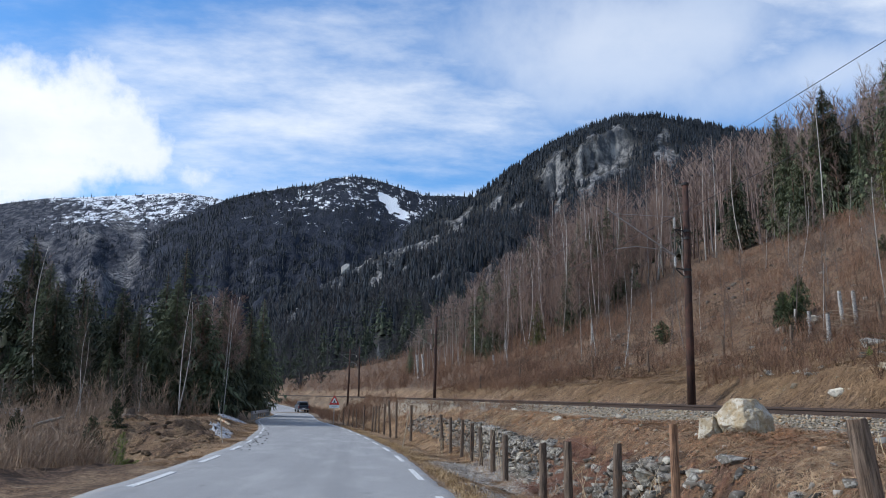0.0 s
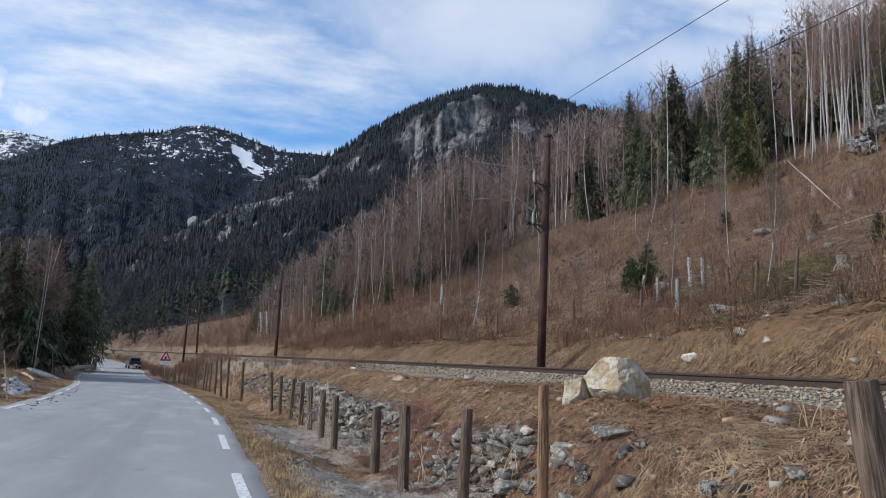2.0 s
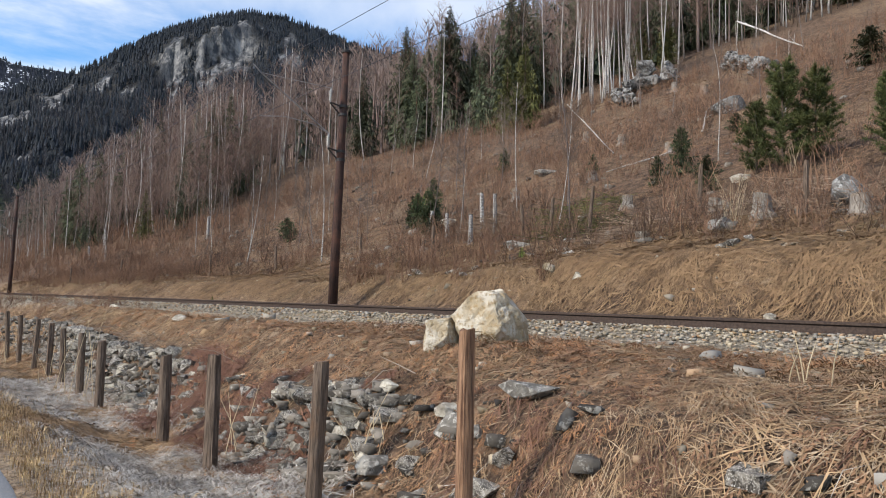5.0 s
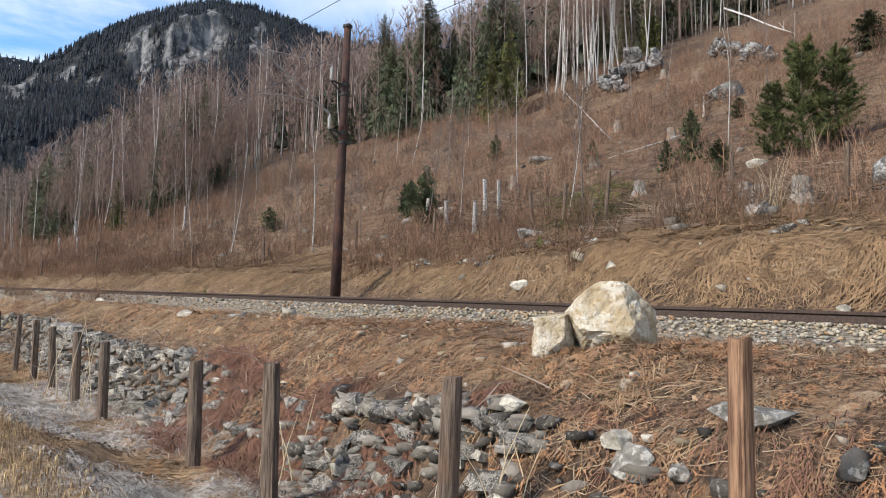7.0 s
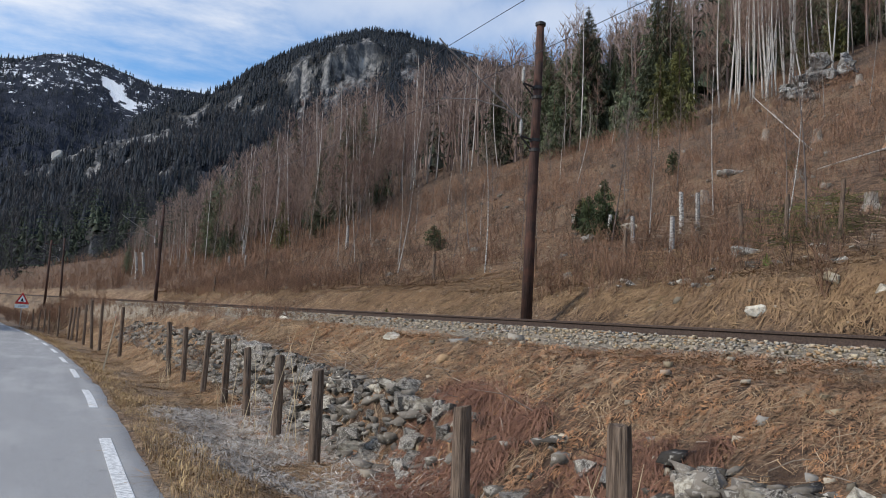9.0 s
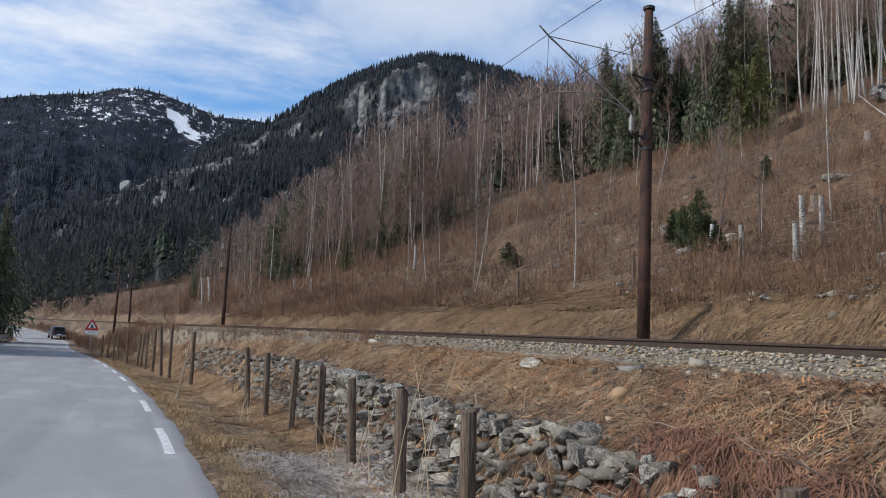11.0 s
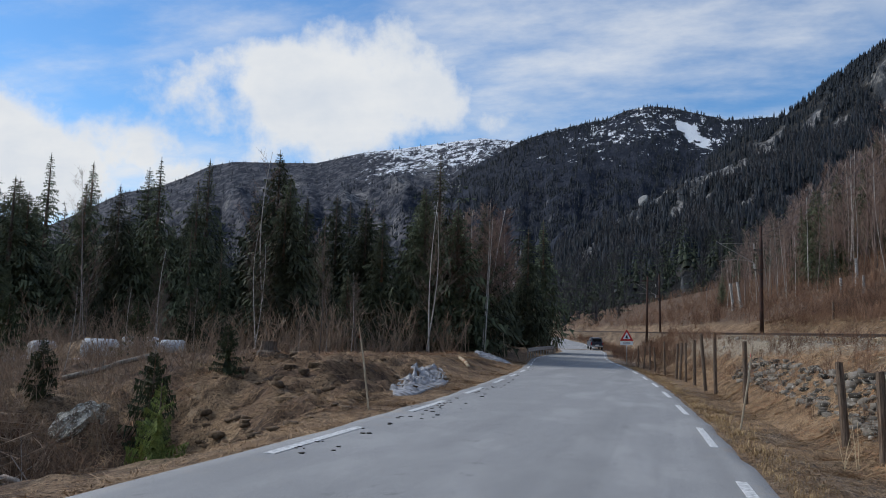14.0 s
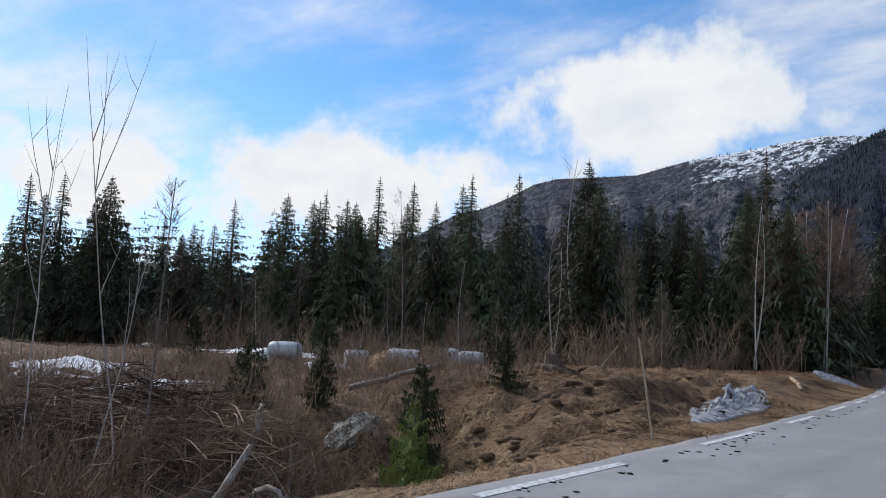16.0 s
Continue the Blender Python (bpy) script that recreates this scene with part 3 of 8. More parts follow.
class Soup:
    """Collects triangles and quads for one mesh."""

    def __init__(self):
        self.v, self.f = [], []

    def add(self, verts, faces):
        k = len(self.v)
        self.v += [tuple(p) for p in verts]
        self.f += [tuple(k + i for i in f) for f in faces]

    def tube(self, pts, radii, sides=6, cap=True, flat=1.0):
        pts = [Vector(p) for p in pts]
        k, n = len(self.v), len(pts)
        for i, p in enumerate(pts):
            d = (pts[min(i + 1, n - 1)] - pts[max(i - 1, 0)]).normalized()
            u = d.cross(Vector((0.31, 0.17, 0.93) if abs(d.z) < 0.9 else (1, 0.1, 0))).normalized()
            w = d.cross(u)
            for s in range(sides):
                a = 2 * math.pi * s / sides
                self.v.append(tuple(p + radii[i] * (math.cos(a) * u + flat * math.sin(a) * w)))
        for i in range(n - 1):
            for s in range(sides):
                a, b = k + i * sides + s, k + i * sides + (s + 1) % sides
                self.f.append((a, b, b + sides, a + sides))
        if cap:
            self.f.append(tuple(k + s for s in reversed(range(sides))))
            self.f.append(tuple(k + (n - 1) * sides + s for s in range(sides)))
        return self

    def blade(self, p, q, r):
        """A thin twig: one long triangle."""
        p, q = Vector(p), Vector(q)
        k = len(self.v)
        s = (q - p).cross(Vector((math.sin(k * 1.3), math.cos(k * 2.1), 0.4 * math.sin(k)))).normalized() * r
        self.add([p - s, p + s, q], [(0, 1, 2)])

    def ribbon(self, pts, radii):
        """A thin bent stem: a strip, each piece turned a little."""
        for i in range(len(pts) - 1):
            p, q = Vector(pts[i]), Vector(pts[i + 1])
            k = len(self.v)
            s = (q - p).cross(Vector((math.sin(k * 1.3), math.cos(k * 2.1), 0.3))).normalized()
            self.add([p - s * radii[i], p + s * radii[i], q + s * radii[i + 1], q - s * radii[i + 1]], [(0, 1, 2), (0, 2, 3)])

    def box(self, c, size, m=None):
        x, y, z = (s / 2 for s in size)
        pts = [Vector((sx * x, sy * y, sz * z)) for sx in (-1, 1) for sy in (-1, 1) for sz in (-1, 1)]
        pts = [(m @ p if m else p) + Vector(c) for p in pts]
        self.add(pts, [(0, 1, 3, 2), (4, 6, 7, 5), (0, 4, 5, 1), (2, 3, 7, 6), (0, 2, 6, 4), (1, 5, 7, 3)])
        return self

    def mesh(self, name, mat, smooth=False):
        return mesh_of(name, self.v, self.f, mat, smooth)

    def tris(self):
        out = []
        for f in self.f:
            out += [(f[0], f[i], f[i + 1]) for i in range(1, len(f) - 1)]
        return np.array(self.v, float), np.array(out, int)


def bevelled(me, width, segments=2):
    bm = bmesh.new()
    bm.from_mesh(me)
    bmesh.ops.bevel(bm, geom=bm.edges[:], offset=width, segments=segments, affect="EDGES", clamp_overlap=True)
    bm.to_mesh(me)
    bm.free()
    return me


def spread(templates, xyz, scale, turn, pick=None, lean=None):
    """Copies of triangle templates, laid out as one big soup of vertices and triangles."""
    rng = np.random.RandomState(len(xyz))
    pick = rng.randint(0, len(templates), len(xyz)) if pick is None else pick
    vs, fs, base = [], [], 0
    scale = np.asarray(scale, float)
    scale = scale if scale.ndim == 2 else np.repeat(scale[:, None], 3, 1)
    for k, (tv, tf) in enumerate(templates):
        sel = np.where(pick == k)[0]
        if not len(sel):
            continue
        c, s = np.cos(turn[sel]), np.sin(turn[sel])
        p = tv[None] * scale[sel][:, None]
        q = np.stack([p[..., 0] * c[:, None] - p[..., 1] * s[:, None], p[..., 0] * s[:, None] + p[..., 1] * c[:, None], p[..., 2]], -1)
        if lean is not None:
            q[..., 0] += lean[sel][:, None, 0] * q[..., 2]
            q[..., 1] += lean[sel][:, None, 1] * q[..., 2]
        q += xyz[sel][:, None]
        vs.append(q.reshape(-1, 3))
        fs.append((tf[None] + (np.arange(len(sel)) * len(tv))[:, None, None] + base).reshape(-1, 3))
        base += len(sel) * len(tv)
    return np.concatenate(vs), np.concatenate(fs)


def hull_stone(seed, size=(1, 1, 0.7), points=13, mat=None, name="stone"):
    """An angular stone: the hull of some points."""
    rng = random.Random(seed)
    bm = bmesh.new()
    for _ in range(points):
        d = Vector([rng.gauss(0, 1) for _ in range(3)]).normalized() * rng.uniform(0.82, 1.08)
        bm.verts.new([a * b * 0.5 for a, b in zip(d, size)])
    res = bmesh.ops.convex_hull(bm, input=bm.verts[:])
    bmesh.ops.delete(bm, geom=[g for g in res["geom_interior"] if isinstance(g, bmesh.types.BMVert)], context="VERTS")
    bmesh.ops.triangulate(bm, faces=bm.faces[:])
    me = bpy.data.meshes.new(name)
    bm.to_mesh(me)
    bm.free()
    if mat:
        me.materials.append(mat)
    return me


def block_stone(seed, size, mat):
    """An angular stone: a box with its corners knocked about."""
    rng = random.Random(seed)
    v = [tuple(s_ * b * 0.5 * rng.uniform(0.35, 1.2) for s_, b in zip(c, size)) for c in ((x, y, z) for x in (-1, 1) for y in (-1, 1) for z in (-1, 1))]
    return mesh_of("stone", v, [(0, 1, 3), (0, 3, 2), (4, 6, 7), (4, 7, 5), (0, 4, 5), (0, 5, 1), (2, 3, 7), (2, 7, 6), (0, 2, 6), (0, 6, 4), (1, 5, 7), (1, 7, 3)], mat)


def arrays_of(me):
    v = np.array([tuple(p.co) for p in me.vertices])
    return v, np.array([tuple(p.vertices) for p in me.polygons])


def rock(seed, size, mat, name, cuts=3, rough=0.16):
    """A bigger rock: a hull, split finer and broken by noise, with flat faces kept."""
    rng = random.Random(seed)
    bm = bmesh.new()
    for _ in range(16):
        d = Vector([rng.gauss(0, 1) for _ in range(3)]).normalized() * rng.uniform(0.9, 1.1)
        bm.verts.new([a * b * 0.5 for a, b in zip(d, size)])
    res = bmesh.ops.convex_hull(bm, input=bm.verts[:])
    bmesh.ops.delete(bm, geom=[g for g in res["geom_interior"] if isinstance(g, bmesh.types.BMVert)], context="VERTS")
    bmesh.ops.bevel(bm, geom=bm.edges[:], offset=min(size) * 0.018, segments=1, affect="EDGES")
    bmesh.ops.triangulate(bm, faces=bm.faces[:])
    bmesh.ops.subdivide_edges(bm, edges=bm.edges[:], cuts=cuts, use_grid_fill=True)
    s = min(size)
    for v in bm.verts:
        p = v.co * (2.2 / s) + Vector((seed, 0, 0))
        v.co += v.co.normalized() * s * rough * (noise.fractal(p, 0.9, 2.1, 4) * 0.35 + (0.5 - noise.cell(p * 0.8)) * 0.12)
    me = bpy.data.meshes.new(name)
    bm.to_mesh(me)
    bm.free()
    me.materials.append(mat)
    return me


def crag(seed, size, parent):
    """A broken outcrop: angular blocks with cracks between them."""
    rg = random.Random(seed)
    for k in range(16):
        u = rg.random() ** 0.7
        a = rg.uniform(0, 6.283)
        b = size * rg.uniform(0.22, 0.46) * (1.1 - 0.5 * u)
        me = rock(seed * 40 + k, (b * rg.uniform(0.9, 1.5), b, b * rg.uniform(0.6, 1.0)), OUTCROP, "block", 1, 0.25)
        part("block", me, parent, at=pose(size * 0.42 * u * math.cos(a), size * 0.36 * u * math.sin(a), size * (0.42 - 0.40 * u) * rg.uniform(0.3, 1.3), rg.uniform(-25, 25), rg.uniform(-25, 25), rg.uniform(0, 360)))


def H(x, y):
    return float(height(x, y))


# ---- plants ----
def birch_meshes(seed, h, dense=1.0, bend=0.0, thick=1.0, twig_r=0.022, wild=1.0):
    """Trunk and bare crown of a birch h metres high."""
    rng = random.Random(seed)
    r0 = (0.035 + 0.0062 * h) * thick
    sway = [wild * rng.uniform(-1, 1) for _ in range(4)]
    n = 11

    def axis(u):
        return Vector((h * (0.03 * sway[0] * math.sin(3.4 * u + 3 * sway[1]) + 0.03 * sway[2] * u * u + bend * u * (1 - u) * 0.6),
                       h * (0.03 * sway[3] * math.sin(3.1 * u) + 0.02 * sway[1] * u * u), h * u - 0.25 * (u == 0)))

    trunk = Soup().tube([axis(i / n) for i in range(n + 1)], [r0 * (1.35 if i == 0 else 1) * (1 - 0.9 * i / n) + 0.008 for i in range(n + 1)], 7)
    crown = Soup()
    low = rng.uniform(0.26, 0.42)
    for i in range(int(26 * dense)):
        u = low + (0.97 - low) * (i / (26 * dense)) ** 0.9
        a, up = rng.uniform(0, 6.283), rng.uniform(0.75, 1.25)
        ln = h * (0.20 * (1 - u) + 0.055) * rng.uniform(0.7, 1.25)
        base, d = axis(u), Vector((math.cos(a), math.sin(a), up)).normalized()
        mid = base + d * ln * 0.55
        tip = mid + (d + Vector((0, 0, 0.25))).normalized() * ln * 0.5
        rr = r0 * (1 - u) * 0.24 + 0.007 * thick
        crown.tube([base, mid, tip], [rr, rr * 0.6, 0.006 * thick], 3, False)
        for k in range(int(11 * dense)):
            s = rng.uniform(0.25, 1)
            p = base.lerp(mid, s / 0.55) if s < 0.55 else mid.lerp(tip, (s - 0.55) / 0.45)
            b = rng.uniform(0, 6.283)
            dd = (d * 0.7 + Vector((math.cos(b), math.sin(b), rng.uniform(0.1, 0.9))) * 0.8).normalized()
            l2 = ln * rng.uniform(0.25, 0.5)
            q = p + dd * l2
            crown.blade(p, q + dd * l2 * 0.4, twig_r)
    return trunk, crown


def spruce_meshes(seed, h, width=0.19, low=0.06, full=1.0, step=0.34, droop=0.5, sprays=3, taper=0.85, gaps=0.0):
    """Trunk and tiered crown of a spruce; each bough is an axis with hanging sprays."""
    rng = random.Random(seed)
    trunk = Soup().tube([(0, 0, -0.3), (0, 0, h * 0.5), (0, 0, h)], [0.012 * h + 0.03, 0.008 * h + 0.015, 0.01], 7)
    crown = Soup()
    for k in range(3):
        z0, r_ = h * (low + 0.02 + 0.15 * k), h * width * 0.42 * (1 - 0.22 * k)
        ring = [(r_ * rng.uniform(0.6, 1.15) * math.cos(a), r_ * rng.uniform(0.6, 1.15) * math.sin(a), z0 + h * rng.uniform(-0.03, 0.03)) for a in (1.05 * i + rng.random() * 0.6 for i in range(6))]
        crown.add(ring + [(0, 0, z0 + h * 0.22)], [(i, (i + 1) % 6, 6) for i in range(6)])
    z = h * low
    while z < h * 0.985:
        u = (z - h * low) / (h * (1 - low))
        reach = h * width * ((1 - u) ** taper) * (0.55 + 0.45 * min(1, u * 6)) + 0.07
        boughs = max(5, int(rng.uniform(6.5, 9) * full * (0.62 + 0.38 * (1 - u))))
        turn = rng.uniform(0, 6.283)
        for b in range(boughs):
            a = turn + 6.283 * b / boughs + rng.uniform(-0.3, 0.3)
            if rng.random() < gaps:
                continue
            ln = reach * rng.uniform(0.55, 1.2)
            out, side = Vector((math.cos(a), math.sin(a), 0)), Vector((-math.sin(a), math.cos(a), 0))
            rise = rng.uniform(-0.12, 0.10) + 0.42 * u
            p = [Vector((0, 0, z)) + out * ln * s + Vector((0, 0, ln * (rise * s - droop * s * s + 0.20 * s ** 4))) for s in (0.05, 0.5, 1.0)]
            w = ln * rng.uniform(0.22, 0.36) + 0.06 * (1 - 0.5 * u)
            hang = ln * rng.uniform(0.20, 0.42) + 0.09 * (1 - 0.6 * u)
            for i in range(2):
                f = (1.0, 0.72)[i]
                for sgn in (-1, 1):
                    for j in range(sprays):
                        u0 = (j + rng.random() * 0.6) / sprays
                        a0, b0 = p[i].lerp(p[i + 1], u0), p[i].lerp(p[i + 1], min(1, u0 + (0.6 + 0.4 * u) / sprays))
                        q = b0 + out * ln * 0.10 + side * sgn * w * f * rng.uniform(0.5, 1.35) - Vector((0, 0, hang * rng.uniform(0.15, 1.5)))
                        crown.add([a0, b0, q], [(0, 1, 2)])
            tip = p[2] + out * ln * 0.10
            crown.add([p[2] + side * w * 0.2, tip, p[2] - side * w * 0.2 - Vector((0, 0, hang * 0.6))], [(0, 1, 2)])
        z += step * rng.uniform(0.75, 1.2) * (0.40 + 0.75 * (1 - u))
    crown.add([(0.04, 0, h - 0.4), (-0.04, 0.03, h - 0.4), (0, 0, h + 0.1)], [(0, 1, 2)])
    return trunk, crown


def pine_meshes(seed, h, width):
    """A bushy young pine: boughs that turn up, each with tufts of needles."""
    rng = random.Random(seed)
    trunk = Soup().tube([(0, 0, -0.2), (0.05, 0, h * 0.5), (0, 0.04, h * 0.97)], [0.07, 0.045, 0.012], 6)
    crown = Soup()
    for i in range(int(34 * h)):
        u = rng.random() ** 0.9
        a = rng.uniform(0, 6.283)
        ln = width * (0.35 + 0.65 * (1 - u)) * rng.uniform(0.6, 1.1) * min(1, 0.45 + u * 4)
        out = Vector((math.cos(a), math.sin(a), rng.uniform(0.15, 0.6) + 0.5 * u)).normalized()
        base = Vector((0, 0, h * (0.06 + 0.88 * u)))
        crown.tube([base, base + out * ln], [0.016, 0.007], 3, False)
        for k in range(8):
            p = base + out * ln * rng.uniform(0.35, 1.02)
            for _ in range(10):
                d = (out * 0.7 + Vector([rng.gauss(0, 0.75) for _ in range(3)]) + Vector((0, 0, 0.35))).normalized()
                s = d.cross(Vector([rng.gauss(0, 1) for _ in range(3)])).normalized() * 0.015
                crown.add([p - s, p + s, p + d * rng.uniform(0.16, 0.30)], [(0, 1, 2)])
    return trunk, crown


def bush_soup(seed, h, stems, spreadw=0.5, r=0.008, sub=4):
    """A leafless shrub of many stems."""
    rng = random.Random(seed)
    s = Soup()
    for _ in range(stems):
        a = rng.uniform(0, 6.283)
        ln = h * rng.uniform(0.55, 1.05)
        lean = rng.uniform(0.05, spreadw)
        b = Vector((rng.gauss(0, 0.12 * h), rng.gauss(0, 0.12 * h), -0.05))
        d = Vector((math.cos(a) * lean, math.sin(a) * lean, 1)).normalized()
        mid = b + d * ln * 0.55
        tip = mid + (d + Vector((rng.gauss(0, 0.2), rng.gauss(0, 0.2), 0.1))).normalized() * ln * 0.5
        s.ribbon([b, mid, tip], [r * 1.2, r * 0.9, r * 0.3])
        for _ in range(sub):
            p = mid.lerp(tip, rng.uniform(-0.5, 0.9))
            dd = (d + Vector([rng.gauss(0, 0.55) for _ in range(3)])).normalized()
            s.blade(p, p + dd * ln * rng.uniform(0.15, 0.42), r * 0.9)
    return s


def thatch(seed, n_, ln, wide, lift=0.05, lay=None, fan=3.0, clump=0.16):
    """Dead stems pressed flat into a mat."""
    rng = random.Random(seed)
    s = Soup()
    lay = rng.uniform(0, 6.283) if lay is None else lay
    for _ in range(n_):
        a, l = lay + rng.gauss(0, fan), ln * rng.uniform(0.45, 1.15)
        o, bend = Vector((math.cos(a), math.sin(a), 0)), rng.gauss(0, 0.22)
        side = Vector((-o.y, o.x, 0))
        w = wide * rng.uniform(0.6, 1.5)
        b = Vector((rng.gauss(0, clump), rng.gauss(0, clump), rng.uniform(-0.01, 0.02)))
        m = b + o * l * 0.5 + side * bend * l * 0.3 + Vector((0, 0, lift * rng.uniform(0.3, 1.6)))
        t = b + o * l - side * bend * l * 0.4 + Vector((0, 0, lift * rng.uniform(-0.3, 0.7)))
        e = side * w + Vector((0, 0, w * rng.uniform(-0.6, 0.6)))
        s.add([b, m + e, m - e, t], [(0, 1, 2), (2, 1, 3)])
    return s.tris()


def boulder(seed, size, mat, cuts):
    """A rounded block with a few flat broken faces."""
    rng = random.Random(seed)
    bm = bmesh.new()
    bmesh.ops.create_icosphere(bm, subdivisions=5, radius=1.0)
    planes = [(Vector(n_).normalized(), d) for n_, d in cuts]
    for v in bm.verts:
        d = v.co.normalized()
        p = d * 0.5 / (abs(d.x) ** 9 + abs(d.y) ** 9 + abs(d.z) ** 9) ** (1 / 9)
        for n_, k in planes:
            over = p.dot(n_) - k
            if over > 0:
                p -= n_ * over * 0.97
        q = p * 2.6 + Vector((seed * 1.7, 0, 0))
        crack = 1 - abs(noise.noise(q * 1.1 + Vector((0, 5, 0))))
        step_ = math.floor(noise.noise(q * 0.9 + Vector((3, 0, 0))) * 4) / 4
        p += d * (0.020 * noise.fractal(q, 0.8, 2.1, 6) - 0.035 * crack ** 14 + 0.030 * step_ + 0.010 * noise.fractal(q * 7, 0.9, 2.1, 3))
        v.co = Vector([a * b for a, b in zip(p, size)])
    me = bpy.data.meshes.new("boulder")
    bm.to_mesh(me)
    bm.free()
    me.materials.append(mat)
    return me


def tuft(seed, blades_n, ln, flop, wide=0.006, lay=None, fan=1.0):
    """A tuft of bent dead grass."""
    rng = random.Random(seed)
    s = Soup()
    lay = rng.uniform(0, 6.283) if lay is None else lay
    for _ in range(blades_n):
        a = lay + rng.gauss(0, fan)
        l = ln * rng.uniform(0.5, 1.15)
        o = Vector((math.cos(a), math.sin(a), 0))
        side = Vector((-o.y, o.x, 0)) * wide * rng.uniform(0.7, 1.5)
        b = Vector((rng.gauss(0, 0.05), rng.gauss(0, 0.05), -0.02))
        m = b + o * l * 0.35 * flop + Vector((0, 0, l * (0.62 - 0.35 * flop)))
        t = m + o * l * (0.25 + 0.4 * flop) + Vector((0, 0, l * (0.25 - 0.5 * flop) * rng.uniform(0.4, 1.3)))
        s.add([b, m + side, m - side, t], [(0, 1, 2), (2, 1, 3)])
    return s.tris()

# ---- the ground, one sheet out to the horizon ----
def stretch_axis(a, b, step, near, far, growth=1.13):
    mid = list(np.arange(a, b, step))
    lo, hi, s = [], [], step
    v = a
    while v > near:
        s *= growth
        v -= s
        lo.append(v)
    v, s = mid[-1], step
    while v < far:
        s *= growth
        v += s
        hi.append(v)
    return np.array(lo[::-1] + mid + hi)


gx, gy = stretch_axis(-13, 14, 0.16, -2800, 2500, 1.11), stretch_axis(2, 42, 0.22, -300, 3000, 1.08)
GX, GY = np.meshgrid(gx, gy)
GZ = height(GX, GY)
reach = np.hypot(GX, GY)
GZ = np.where((GX > 300) | (reach > 420), np.minimum(GZ, 140), GZ)
off = GX - track_x(GY)
er, el = line_right(GY) + 0.3, line_left(GY) - 0.3
fx = 2.95 + (er - 1.2) * 0.75
a_ballast = (1 - 0.8 * ss(64, 84, GY)) * ss(-4.1, -3.2, off - 1.2 * ss(60, 85, GY) + 0.5 * fbm(GX * 0.9, GY * 0.9, 3)) * (1 - ss(1.7, 2.3, off + 0.3 * fbm(GX, GY, 2)))
a_gravel = (1 - 0.8 * ss(13, 19, GY)) * ss(-0.1, 0.25, GX - er) * (1 - ss(0.7, 1.9, GX - er + 0.5 * fbm(GX * 1.3, GY * 1.3, 3)))
a_bracken = ss(fx - 0.4, fx + 0.5, GX) * (1 - ss(-3.4, -2.4, off)) * 0.95 + 0.55 * ss(6, 9, off) * ss(0.42, 0.62, vnoise(GX * 0.15, GY * 0.15))
# litter, plus shade painted below the far bank's overhang and between wall stones
a_litter_shade = 0.9 * ss(0.42, 0.62, vnoise(GX * 0.9 + 7, GY * 0.9)) * ss(0.6, 1.6, el - GX) + ss(5.5, 10, el - GX) * 0.75 + 0.8 * ss(1.0, 2.4, el - GX) * (1 - ss(22, 27, GY)) + (0.45 + 0.5 * ss(0.35, 0.6, vnoise(GX * 0.22 + 40, GY * 0.22))) * ss(3.6, 7.5, off + 2.2 * ss(12, 24, GY) - 2.2) + ss(72, 92, GY) * ss(5, 10, off) + 0.85 * ss(2.1, 2.5, off) * (1 - ss(3.3, 4.0, off + 0.5 * fbm(GX, GY * 0.7, 2))) * (1 - ss(26, 34, GY)) + 0.8 * ss(fx + 0.1, fx + 0.4, GX) * (1 - ss(fx + 1.0, fx + 1.35, GX))
ground = thing("ground", "valley ground of dead grass, leaf litter and gravel", "ground", kind="structure",
               me=grid_mesh("ground", GX, GY, GZ, GROUND, [("straw", ss(3.0, 3.9, off) * (1 - ss(4.5, 8.5, off + 1.8 * fbm(GX * 0.5, GY * 0.5, 3))) * (1 - 0.9 * ss(16, 28, GY)) * (0.3 + 0.55 * ss(0.3, 0.55, vnoise(GX * 0.5 + 3, GY * 0.35))) * (GY < 90)), ("ballast", a_ballast), ("gravel", a_gravel), ("bracken", np.clip(a_bracken, 0, 1)), ("litter", np.clip(a_litter_shade, 0, 0.9))]))

# ---- the road ----
ry = np.concatenate([np.arange(-60, 60, 0.8), np.arange(60, 190, 1.6)])
ru = np.array([0, 0.015, 0.05, 0.12, 0.3, 0.5, 0.7, 0.88, 0.95, 0.985, 1.0])
RU, RY = np.meshgrid(ru, ry)
ragged = 0.10 * fbm(RY * 0.9, RY * 0.13, 3)
RX0, RX1 = line_left(RY) - 0.34 + ragged, line_right(RY) + 0.30 + 0.10 * fbm(RY * 0.9, RY * 0.13 + 50, 3)
RX = RX0 + (RX1 - RX0) * RU
RZ = road_z(RX, RY) - 0.05 * ((RU <= 0) | (RU >= 1))
road = thing("road", "worn grey asphalt country road with dashed edge lines", "road", kind="structure",
             me=grid_mesh("road", RX, RY, RZ, ASPHALT, [("verge", np.clip(1 - np.minimum(RU, 1 - RU) / 0.09, 0, 1))]))


def dash(y0, y1, line, side):
    s = Soup()
    ys = np.linspace(y0, y1, 6)
    for i in range(5):
        q = []
        for y, e in ((ys[i], -0.055), (ys[i], 0.055), (ys[i + 1], 0.055), (ys[i + 1], -0.055)):
            x = float(line(y)) + e
            q.append((x, y, float(road_z(x, y)) + 0.006))
        k = len(s.v)
        s.add(q + [(x, y, z - 0.01) for x, y, z in q], [(0, 1, 2, 3), (0, 4, 5, 1), (2, 6, 7, 3), (1, 5, 6, 2), (3, 7, 4, 0)])
    part("edge_line", s.mesh("edge_line", PAINT), road)


